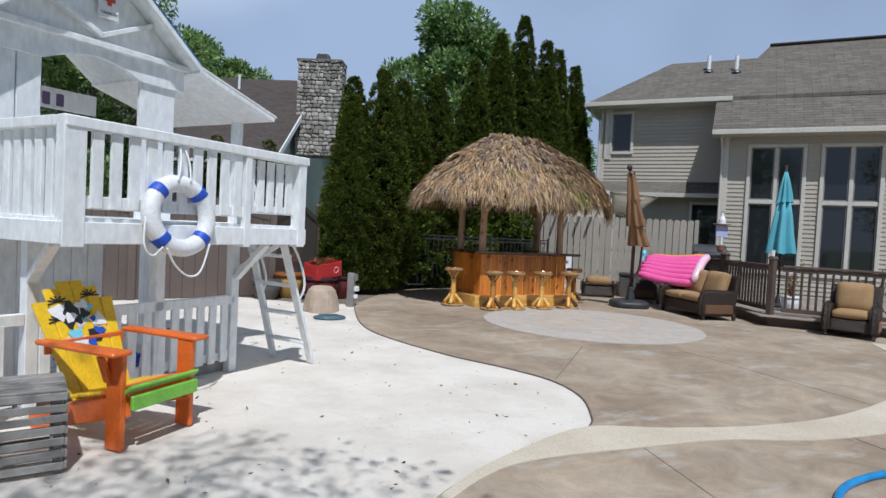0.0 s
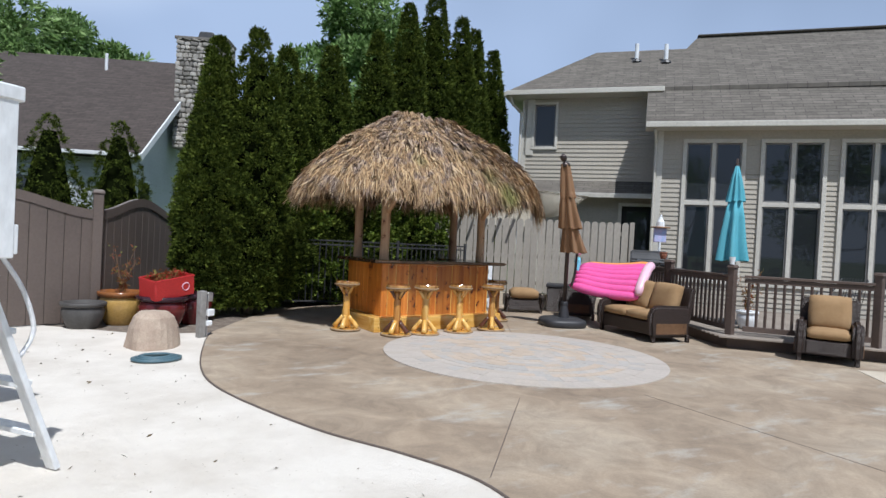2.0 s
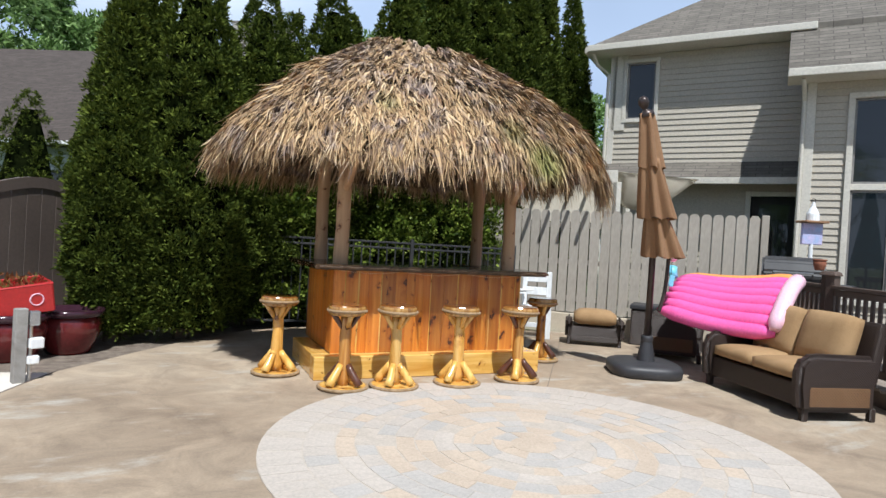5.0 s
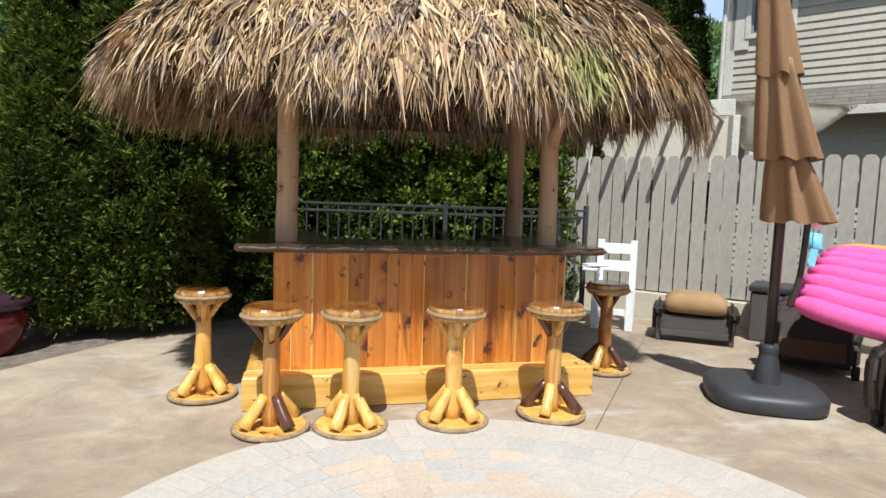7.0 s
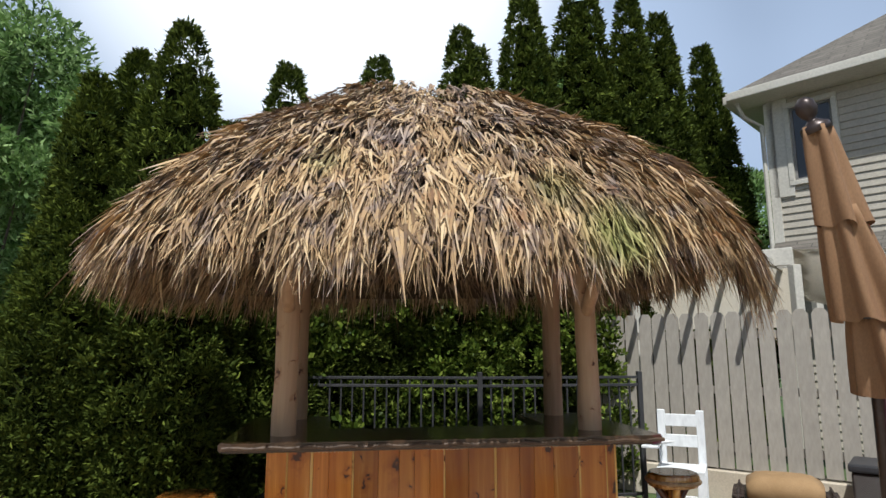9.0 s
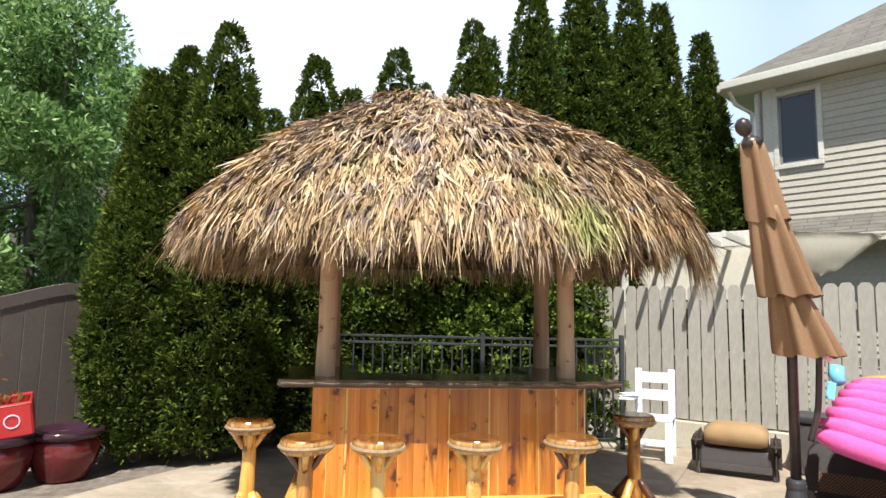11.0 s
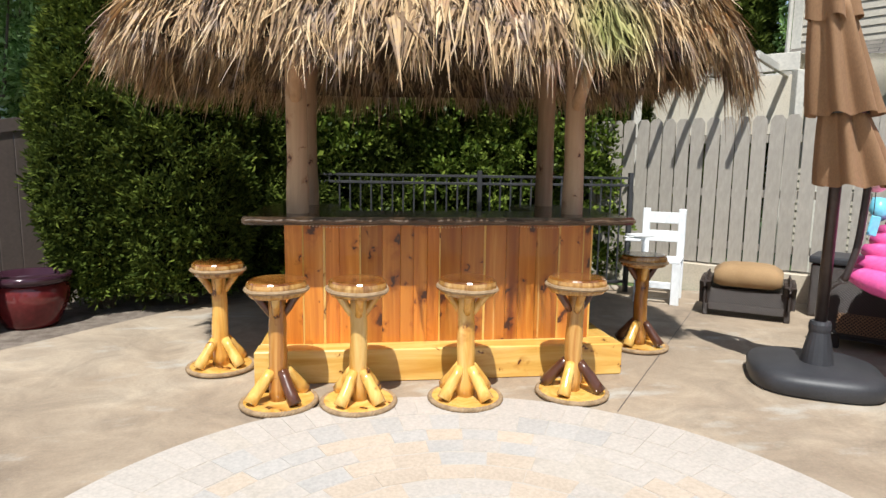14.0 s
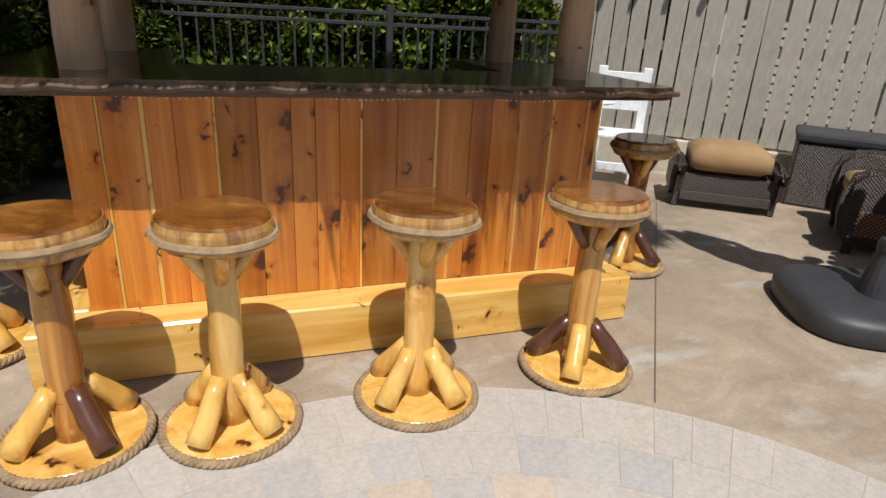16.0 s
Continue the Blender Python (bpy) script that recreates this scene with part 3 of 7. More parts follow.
def thatch_material():
    m, nt, b = base_material("palm_thatch", 0.85)
    i = nt.nodes.new("ShaderNodeNewGeometry").outputs["Random Per Island"]
    tan = ramp(nt, i, [(0.0, (0.13, 0.080, 0.045)), (0.18, (0.25, 0.16, 0.088)), (0.5, (0.43, 0.28, 0.145)), (0.8, (0.58, 0.40, 0.215)), (1.0, (0.72, 0.55, 0.33))])
    grey = ramp(nt, i, [(0.0, (0.045, 0.034, 0.036)), (0.35, (0.18, 0.135, 0.125)), (0.7, (0.32, 0.25, 0.22)), (1.0, (0.50, 0.40, 0.34))])
    v = coords(nt)
    # weathered grey patches, most of them round the crown
    sx = nt.nodes.new("ShaderNodeSeparateXYZ")
    nt.links.new(v, sx.inputs[0])
    hm = nt.nodes.new("ShaderNodeMapRange")
    hm.inputs[1].default_value, hm.inputs[2].default_value = 2.55, 3.2
    hm.inputs[3].default_value, hm.inputs[4].default_value = 0.0, 0.02
    nt.links.new(sx.outputs[2], hm.inputs[0])
    ad = nt.nodes.new("ShaderNodeMath")
    nt.links.new(noise_tex(nt, v, 4.2, 5, 0.75, 0.4), ad.inputs[0])
    nt.links.new(hm.outputs[0], ad.inputs[1])
    col = mix(nt, ramp(nt, ad.outputs[0], [(0.48, (0, 0, 0)), (0.63, (0.9, 0.9, 0.9))]), tan, grey)
    rust = ramp(nt, noise_tex(nt, v, 5.0, 3, 0.6), [(0.60, (0, 0, 0)), (0.72, (0.5, 0.5, 0.5))])
    col = mix(nt, rust, col, mix(nt, i, (0.26, 0.12, 0.06), (0.66, 0.36, 0.17)))
    for spot, r0, r1, top in (((0.82, -0.52, 2.15), 0.10, 0.30, 0.75), ((0.50, -0.40, 2.42), 0.05, 0.22, 0.4), ((-0.75, -0.30, 2.58), 0.03, 0.16, 0.35)):
        sep = nt.nodes.new("ShaderNodeVectorMath")
        sep.operation = "DISTANCE"
        sep.inputs[1].default_value = spot
        nt.links.new(v, sep.inputs[0])
        col = mix(nt, ramp(nt, sep.outputs["Value"], [(r0, (top, top, top)), (r1, (0, 0, 0))]), col, mix(nt, i, (0.20, 0.23, 0.055), (0.42, 0.43, 0.16)))
    nt.links.new(col, b.inputs["Base Color"])
    b.inputs["Specular IOR Level"].default_value = 0.35
    bump(nt, b, noise_tex(nt, coords(nt, (60, 60, 6)), 1.0, 4), 0.2, 0.004)
    return m


M_THATCH = thatch_material()
nrng = np.random.default_rng(11)
# fans of palm leaf laid in tiers, each split into narrow ribbons
FANS, RIBS = 5400, 15
LAYERS = 13
layer = nrng.integers(0, LAYERS, FANS)
ft = np.clip((layer + nrng.uniform(-0.28, 0.28, FANS)) / (LAYERS - 1), 0, 0.985) ** 0.85
ft = np.where(nrng.uniform(0, 1, FANS) < 0.20, nrng.uniform(0.80, 0.985, FANS), ft)
fa = nrng.uniform(0, 2 * math.pi, FANS)
ft[:34], fa[:34] = 0.985, nrng.uniform(-0.66, -0.40, 34)
lift = nrng.uniform(-0.03, 0.10, FANS)
lean = nrng.normal(0, 0.17, FANS) + 0.12 * np.sin(fa * 9 + layer)
k = np.repeat(np.arange(FANS), RIBS)
N_BLADE = len(k)
spread = np.tile(np.linspace(-1, 1, RIBS), FANS) * nrng.uniform(0.10, 0.42, FANS)[k] + nrng.normal(0, 0.09, N_BLADE)
tt = np.clip(ft[k] + nrng.uniform(-0.012, 0.012, N_BLADE), 0, 0.99)
aa = fa[k] + spread * 0.09
b0 = roof_np(tt, aa)
d0 = unit(roof_np(tt + 0.03, aa) - b0)
s0 = unit(np.cross(d0, np.array([0, 0, 1.0])))
n0 = np.cross(s0, d0)
n0 = n0 * np.sign(n0[:, 2:3] + 1e-6)
rise = (0.06 + 1.3 * np.maximum(lift, 0)[k] + nrng.normal(0, 0.10, N_BLADE)) * np.clip(tt * 3, 0.15, 1)
d0 = unit(d0 + s0 * (lean[k] + spread)[:, None] + n0 * rise[:, None])
s0 = unit(np.cross(d0, n0) + nrng.normal(0, 0.40, (N_BLADE, 3)))
ln = (nrng.uniform(0.13, 0.25, FANS)[k] * nrng.uniform(0.6, 1.15, N_BLADE)) * np.clip(0.55 + 1.6 * tt, 0, 1)
tassel = k < 34
ln = np.where(tassel, ln + 0.09, ln)
droop = np.where(tassel, 1.6, 1.0) * ln * nrng.uniform(0.15, 0.60, N_BLADE) * (0.45 + 0.9 * tt ** 3)
v, f = blades(b0 + n0 * (lift[k] - 0.02 + nrng.uniform(-0.025, 0.02, N_BLADE))[:, None], d0, s0, ln, nrng.uniform(0.012, 0.028, N_BLADE), droop, 3, nrng.normal(0, 0.05, N_BLADE))
ob = new("thatch_leaves", soup("thatch_leaves", v, f, M_THATCH))
ob.parent = roof
ob["kind"] = "stuff"


# ---- bar stools ----
M_EDGE = wooden("slab_edge", [(0.3, (0.16, 0.06, 0.014)), (0.5, (0.42, 0.22, 0.06)), (0.75, (0.62, 0.40, 0.15))], (22, 22, 3), 0.2, 0.0, 0.1, 0.6, 0.15)
M_LOGD = wooden("amber_log", [(0.3, (0.20, 0.065, 0.010)), (0.48, (0.42, 0.18, 0.035)), (0.7, (0.68, 0.40, 0.12))], (9, 9, 0.7), 0.25, 0.8, 0.1, 0.5, 0.1)


def bar_stool(name, seed, dark, height, m):
    rng = random.Random(seed)
    st = thing(name, "log bar stool with slab seat, " + ("dark bark braces" if dark else "pale peeled braces") + " and rope-edged base", "bar stool", m, "stools round the bar")
    bm = bmesh.new()
    ph = [rng.uniform(0, 6.3) for _ in range(3)]
    wob = lambda a, i: 1 + 0.035 * math.sin(2 * a + ph[0]) + 0.025 * math.sin(3 * a + ph[1]) + 0.012 * math.sin(7 * a + ph[2])
    lathe(bm, [(0.140, height - 0.095), (0.162, height - 0.088), (0.168, height - 0.045), (0.170, height - 0.018), (0.160, height - 0.003), (0.145, height)], 36, wob)
    part("seat", bm, M_SEAT, st, "glossy honey-brown wood slab seat")
    bm = bmesh.new()
    lathe(bm, [(0.158, height - 0.092), (0.171, height - 0.076), (0.174, height - 0.030), (0.168, height - 0.012), (0.155, height - 0.012)], 36, wob)
    part("seat_edge", bm, M_EDGE, st, "paler streaked edge of the slab")
    bm = bmesh.new()
    ring = []
    for k in range(48):
        a = 2 * math.pi * k / 48
        q = 0.171 * wob(a, 0) + 0.004
        ring.append((q * math.cos(a), q * math.sin(a), height - 0.055 + 0.006 * math.sin(a + ph[1])))
    tube(bm, ring, 0.013, 6, True)
    part("seat_rope", bm, M_ROPE, st, "twisted manila rope round the seat")
    bm = bmesh.new()
    knobbly_log(bm, (0, 0, 0.03), (rng.uniform(-0.01, 0.01), 0, height - 0.08), 0.055, 0.049, 16, seed, 9)
    part("column", bm, M_LOGD if dark else M_LOG, st, smooth=True)
    for k in range(4):
        a = k * math.pi / 2 + 0.6 + rng.uniform(-0.2, 0.2)
        c, s = math.cos(a), math.sin(a)
        bm = bmesh.new()
        knobbly_log(bm, (0.035 * c, 0.035 * s, height - 0.21), (0.125 * c, 0.125 * s, height - 0.075), 0.022, 0.026, 8, seed + k, 3)
        part("seat_brace", bm, M_BARK if (dark and k % 2) else M_LOG, st, smooth=True)
    for k in range(4):
        a = k * math.pi / 2 - 0.2 + rng.uniform(-0.15, 0.15)
        c, s = math.cos(a), math.sin(a)
        bm = bmesh.new()
        knobbly_log(bm, (0.175 * c, 0.175 * s, 0.048), (0.042 * c, 0.042 * s, 0.215), 0.040, 0.031, 10, seed * 7 + k, 4)
        part("base_brace", bm, M_BARK if dark and k in (1, 3) else M_PINE, st, "dark bark brace" if dark and k in (1, 3) else "", smooth=True)
    bm = bmesh.new()
    lathe(bm, [(0.196, 0.004), (0.206, 0.008), (0.206, 0.03), (0.201, 0.034)], 40)
    part("base_disc", bm, M_PINE, st, "round varnished plywood base")
    # rope of twisted strands
    bm = bmesh.new()
    for strand in range(3):
        pts = []
        for k in range(132):
            a = 2 * math.pi * k / 132
            w = 2 * math.pi * strand / 3 + a * 22
            q = 0.213 + 0.0085 * math.cos(w)
            pts.append((q * math.cos(a), q * math.sin(a), 0.021 + 0.0085 * math.sin(w)))
        tube(bm, pts, 0.0095, 5, True)
    part("base_rope", bm, M_ROPE, st, "thick twisted rope round the base", smooth=True)
    return st


STOOLS = ((-1.508, 0.37, 0.75, False, 60), (-1.03, -0.315, 0.75, True, 52), (-0.566, -0.36, 0.755, False, 58), (0.074, -0.355, 0.755, False, 50), (0.755, -0.326, 0.75, True, 62), (1.63, 0.60, 0.75, True, 50))
for i, (sx, sy, h, dark, turn) in enumerate(STOOLS):
    bar_stool("bar_stool", 20 + i, dark, h, pose(sx, sy, 0, 0, 0, turn))


# ---- evergreens ----
def arborvitae(name, x, y, h, r, seed, tufts=1900, low=0.03):
    rng = np.random.default_rng(seed)
    t = thing(name, "dense dark green columnar arborvitae", "tree", pose(x, y, 0), "row of evergreens")
    bm = bmesh.new()
    tube(bm, [(0, 0, -0.05), (0.02, 0.01, h * 0.3), (0, 0, h * 0.8)], [0.10, 0.07, 0.02], 8)
    part("trunk", bm, M_TRUNK, t)

    def rad(z):
        q = np.clip(z / h, 0, 1)
        return r * np.minimum(1.0, 0.55 + 2.2 * q) * (1 - q ** 2.1) ** 0.84 + 0.03

    # added solid core, coloured as the shade between the sprays
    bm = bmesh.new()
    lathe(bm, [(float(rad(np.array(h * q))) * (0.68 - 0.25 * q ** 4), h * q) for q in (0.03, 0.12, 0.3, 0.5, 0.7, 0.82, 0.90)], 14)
    core = part("shade_core", bm, M_SHADE_CORE, t)
    # tufts of flattened sprays, standing proud of gaps that show the near-black core
    q = low + (0.985 - low) * (1 - np.sqrt(1 - 0.985 * rng.uniform(0, 1, tufts)))
    q = np.where(rng.uniform(0, 1, tufts) < 0.45, rng.uniform(low, 0.985, tufts), q)
    a = np.where(rng.uniform(0, 1, tufts) < 0.85, rng.uniform(-3.45, 0.31, tufts), rng.uniform(0, 2 * math.pi, tufts))
    z = q * h
    lump = 1 + 0.08 * np.sin(a * 3 + z * 2.3 + seed) + 0.10 * np.sin(a * 5 - z * 4.1 + seed * 2) * np.sin(z * 6.3 + seed) + 0.06 * np.sin(a * 8 + z * 9) + rng.normal(0, 0.06, tufts)
    rr = rad(z) * lump * 0.88
    tc = np.stack([rr * np.cos(a), rr * np.sin(a), z], 1)
    out = unit(np.stack([np.cos(a), np.sin(a), 0.35 + 0.9 * q], 1))
    size = rng.uniform(0.05, 0.12, tufts) * (1 - 0.35 * q)
    k = np.repeat(np.arange(tufts), 34)
    d = unit(out[k] + rng.normal(0, 0.75, (len(k), 3)) + np.array([0, 0, 0.35]))
    c = tc[k] + d * (size[k] * rng.uniform(0.2, 1.0, len(k)))[:, None] * np.array([1, 1, 1.25])
    v, f = sprays(rng, c, d, (0.034 + 0.0055 * h) * rng.uniform(0.6, 1.3, len(k)), 1, 0.40, 0.85)
    cr = new("crown", soup("crown", v, f, M_CEDARLEAF))
    cr.parent = t
    return t


TREES = ((-3.05, 2.42, 4.15, 0.50), (-2.87, 2.92, 4.66, 0.58), (-2.31, 2.55, 4.82, 0.72), (-1.95, 3.4, 4.1, 0.70), (-1.41, 3.62, 4.95, 0.70), (-0.96, 3.75, 4.6, 0.66),
         (-0.32, 3.95, 5.3, 0.70), (0.10, 4.6, 5.1, 0.70), (0.80, 4.1, 5.88, 0.68), (1.08, 4.35, 5.75, 0.62), (1.82, 4.5, 6.88, 0.70), (2.86, 4.95, 7.7, 0.82), (3.61, 4.85, 7.12, 0.72), (4.31, 5.2, 7.05, 0.68), (5.42, 5.75, 6.85, 0.72))
for i, (tx, ty, th, tr) in enumerate(TREES):
    arborvitae("arborvitae_tree", tx, ty, th * 1.01, tr, 100 + i, 1300 if i in (3, 5, 7, 9) else 1700 if i < 9 else 2200)

# leafy hedge behind the bar
nr = np.random.default_rng(5)
hedge = thing("hedge", "broadleaf green hedge behind the metal railing", "hedge")
# added box coloured near-black for the shade behind the hedge leaves
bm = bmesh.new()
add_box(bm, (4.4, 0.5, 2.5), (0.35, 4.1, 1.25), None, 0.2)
part("shade_core", bm, M_SHADE_CORE, hedge)
n = 520
hx, hz = nr.uniform(-1.95, 2.6, n), nr.uniform(0.1, 2.75, n)
hy = 3.42 + 0.16 * np.sin(hx * 4.1 + hz * 1.7) + 0.14 * np.sin(hz * 5.3 - hx * 2.2) + nr.normal(0, 0.08, n)
k = np.repeat(np.arange(n), 34)
d = unit(np.stack([nr.normal(0, 0.7, len(k)), nr.normal(-0.7, 0.6, len(k)), nr.normal(0.45, 0.6, len(k))], 1))
c = np.stack([hx, hy, hz], 1)[k] + d * (nr.uniform(0.03, 0.17, len(k)))[:, None]
v, f = sprays(nr, c, unit(d + np.array([0, 0, 0.4])), nr.uniform(0.05, 0.085, len(k)), 2, 0.8, 1.5)
ob = new("leaves", soup("leaves", v, f, M_HEDGE))
ob.parent = hedge


# ---- metal railing behind the bar ----
def metal_railing():
    t = thing("metal_railing", "dark metal pool railing with slim balusters", "railing")
    pts = [Vector((-1.72, 3.30, 0)), Vector((0.72, 2.68, 0)), Vector((2.46, 2.72, 0))]
    for p in pts:
        part("post", box_bm((0.05, 0.05, 1.36), (p.x, p.y, 0.68), None, 0.004), M_IRON, t)
    for a, b in zip(pts, pts[1:]):
        for z in (1.30, 1.22, 0.12):
            bm = bmesh.new()
            beam(bm, a + Z * z, b + Z * z, 0.03, 0.028, 0.003)
            part("rail", bm, M_IRON, t)
        k = int((b - a).length / 0.115)
        for i in range(1, k):
            p = a.lerp(b, i / k)
            part("baluster", box_bm((0.016, 0.016, 1.18), (p.x, p.y, 0.69), None, 0.0), M_IRON, t)


metal_railing()


# ---- grey-beige picket fence beyond the bar ----
def picket_fence():
    t = thing("board_fence", "grey-beige painted dog-ear board fence", "fence")
    a, b = Vector((2.1, 4.22, 0)), Vector((5.42, 0.70, 0))
    d = (b - a).normalized()
    yaw = math.degrees(math.atan2(d.y, d.x))
    bm = bmesh.new()
    w = 0.145
    out = [(-w / 2, 0), (w / 2, 0), (w / 2, 1.62), (w / 2 - 0.035, 1.67), (-w / 2 + 0.035, 1.67), (-w / 2, 1.62)]
    lo = [bm.verts.new((x, -0.010, z)) for x, z in out]
    hi = [bm.verts.new((x, 0.010, z)) for x, z in out]
    bm.faces.new(lo)
    bm.faces.new(hi[::-1])
    for i in range(6):
        bm.faces.new((lo[i], hi[i], hi[(i + 1) % 6], lo[(i + 1) % 6]))
    me = as_mesh("picket", bm, M_FENCE)
    k = int((b - a).length / 0.164)
    rng = random.Random(2)
    for i in range(k + 1):
        p = a + d * (0.164 * i)
        share("picket", me, t, pose(p.x, p.y, 0.33 + rng.uniform(-0.006, 0.006), 0, rng.uniform(-0.3, 0.3), yaw))
    nrm = Vector((-d.y, d.x, 0))
    for z in (0.55, 1.15, 1.75):
        bm = bmesh.new()
        beam(bm, a + nrm * 0.035 + Z * z, b + nrm * 0.035 + Z * z, 0.04, 0.085, 0.004)
        part("rail", bm, M_FENCE, t)
    bm = bmesh.new()
    add_box(bm, (0.10, 0.10, 1.62), (b.x + 0.06 * d.x, b.y + 0.06 * d.y, 1.2), Matrix.Rotation(radians(yaw), 3, "Z"), 0.006)
    part("post", bm, M_FENCE, t)
    bm = bmesh.new()
    beam(bm, a + Z * 0.14 + nrm * 0.05, b + Z * 0.14 + nrm * 0.05, 0.24, 0.34, 0.01)
    solid("retaining_wall", bm, M_STRIP, "low pale concrete wall below the board fence", "wall", kind="structure")
    return a, b, d, nrm


FA, FB, FD, FN = picket_fence()


# ---- house ----
HM = Matrix(((0.6, 0.8, 0, 6.4), (-0.8, 0.6, 0, 1.15), (0, 0, 1, 0), (0, 0, 0, 1)))
house = thing("house", "two-storey beige lap-sided house with grey-brown shingle roof", "house", HM)


def siding(u0, u1, v, z0, z1, holes):
    """Lap siding boards on a wall that faces -v, left open where the holes (u0, u1, z0, z1) are."""
    z = z0
    while z < z1 - 0.01:
        h = min(0.112, z1 - z)
        spans = [(u0, u1)]
        for a, b, c, d in holes:
            if c < z + h * 0.5 < d:
                nxt = []
                for s, e in spans:
                    if b <= s or a >= e:
                        nxt.append((s, e))
                    else:
                        if a > s:
                            nxt.append((s, a))
                        if b < e:
                            nxt.append((b, e))
                spans = nxt
        for s, e in spans:
            bm = bmesh.new()
            q = [bm.verts.new(p) for p in ((s, v - 0.022, z), (e, v - 0.022, z), (e, v - 0.003, z + h), (s, v - 0.003, z + h), (s, v + 0.06, z), (e, v + 0.06, z), (e, v + 0.06, z + h), (s, v + 0.06, z + h))]
            for ix in ((0, 1, 2, 3), (0, 4, 5, 1), (4, 7, 6, 5), (3, 2, 6, 7), (0, 3, 7, 4), (1, 5, 6, 2)):
                bm.faces.new([q[i] for i in ix])
            part("siding_board", bm, M_SIDING, house)
        z += h


def house_window(u0, u1, v, z0, z1, mullion=True, transom=None, t=0.09):
    w = thing("window", "", "")
    w.parent = house
    del_keys = [k for k in w.keys()]
    for k in del_keys:
        del w[k]
    bm = bmesh.new()
    for a, b, c, d in ((u0, u1, z1 - t, z1), (u0, u1, z0, z0 + t), (u0, u0 + t, z0 + t, z1 - t), (u1 - t, u1, z0 + t, z1 - t)):
        add_box(bm, (b - a, 0.12, d - c), ((a + b) / 2, v - 0.0, (c + d) / 2), None, 0.006)
    part("frame", bm, M_TRIM, w, "cream window frame")
    uc = (u0 + u1) / 2
    if mullion:
        part("mullion", box_bm((0.09, 0.09, z1 - z0 - 2 * t), (uc, v + 0.01, (z0 + z1) / 2), None, 0.005), M_TRIM, w)
    if transom:
        for s, e in (((u0 + t, uc - 0.045), (uc + 0.045, u1 - t)) if mullion else ((u0 + t, u1 - t),)):
            part("transom", box_bm((e - s, 0.09, 0.10), ((s + e) / 2, v + 0.01, transom), None, 0.005), M_TRIM, w)
    us = [(u0 + t, uc - 0.045), (uc + 0.045, u1 - t)] if mullion else [(u0 + t, u1 - t)]
    zs = [(z0 + t, transom - 0.05), (transom + 0.05, z1 - t)] if transom else [(z0 + t, z1 - t)]
    for a, b in us:
        for c, d in zs:
            part("pane", box_bm((b - a, 0.012, d - c), ((a + b) / 2, v + 0.03, (c + d) / 2), None, 0), M_GLASS, w)
            bm = bmesh.new()
            for e, f, g, h in ((a, b, d - 0.035, d), (a, b, c, c + 0.035), (a, a + 0.035, c, d), (b - 0.035, b, c, d)):
                add_box(bm, (f - e, 0.03, h - g), ((e + f) / 2, v + 0.015, (g + h) / 2), None, 0.002)
            part("sash", bm, M_SASH, w, "grey window sash")


M_SASH = stained("grey_sash", (0.20, 0.19, 0.18), (0.26, 0.25, 0.235), 3, 30, 0.5)
WV, LV = 0.45, 1.67
wins = [(0.87, 2.23, 0.72, 4.10), (2.53, 3.88, 0.72, 4.10), (4.12, 5.5, 0.72, 4.10), (5.75, 7.1, 0.72, 4.10)]
siding(0.30, 7.4, WV, 0.15, 4.32, wins)
for a, b, c, d in wins:
    house_window(a, b, WV, c, d, True, 2.60)
lw = (-2.98, -2.27, 4.03, 5.33)
door_hole = (-0.55, 0.30, 0.2, 2.62)
siding(-3.24, 1.0, LV, 0.15, 5.42, [lw, door_hole])
house_window(*lw[:2], LV, lw[2], lw[3], False, None, 0.075)
# added panel behind the windows, painted near-black for the unlit rooms
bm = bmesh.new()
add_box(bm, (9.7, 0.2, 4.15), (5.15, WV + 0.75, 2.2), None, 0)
part("unlit_room_backing", bm, M_DARK, house)
# side walls
bm = bmesh.new()
z = 0.15
while z < 4.3:
    add_box(bm, (0.05, 1.25, 0.108), (0.325, WV + 0.63, z + 0.056), Matrix.Rotation(radians(-8), 3, "Y"), 0)
    z += 0.112
part("wall", bm, M_SIDING, house)["kind"] = "stuff"
bm = bmesh.new()
z = 0.15
while z < 5.4:
    add_box(bm, (0.05, 4.6, 0.108), (-3.215, LV + 2.3, z + 0.056), Matrix.Rotation(radians(-8), 3, "Y"), 0)
    z += 0.112
part("wall", bm, M_SIDING, house)["kind"] = "stuff"
for u, v, z1 in ((0.31, WV - 0.005, 4.3), (-3.24, LV - 0.005, 5.4)):
    part("corner_board", box_bm((0.13, 0.06, z1 - 0.15), (u + 0.05, v - 0.01, (z1 + 0.15) / 2), None, 0.004), M_TRIM, house)
part("corner_board", box_bm((0.28, 0.05, 1.55), (-3.06, LV - 0.02, 4.65), None, 0.004), M_TRIM, house)
# downpipe at the corner of the main wing
bm = bmesh.new()
tube(bm, [(0.22, 0.05, 4.28), (0.24, 0.2, 4.18), (0.26, WV - 0.05, 4.0), (0.26, WV - 0.05, 0.3)], 0.035, 8)
part("downpipe", bm, M_TRIM, house)
bm = bmesh.new()
tube(bm, [(-3.55, 1.32, 5.42), (-3.5, 1.45, 5.22), (-3.29, LV - 0.06, 5.05), (-3.29, LV - 0.06, 0.3)], 0.035, 8)
part("downpipe", bm, M_TRIM, house)


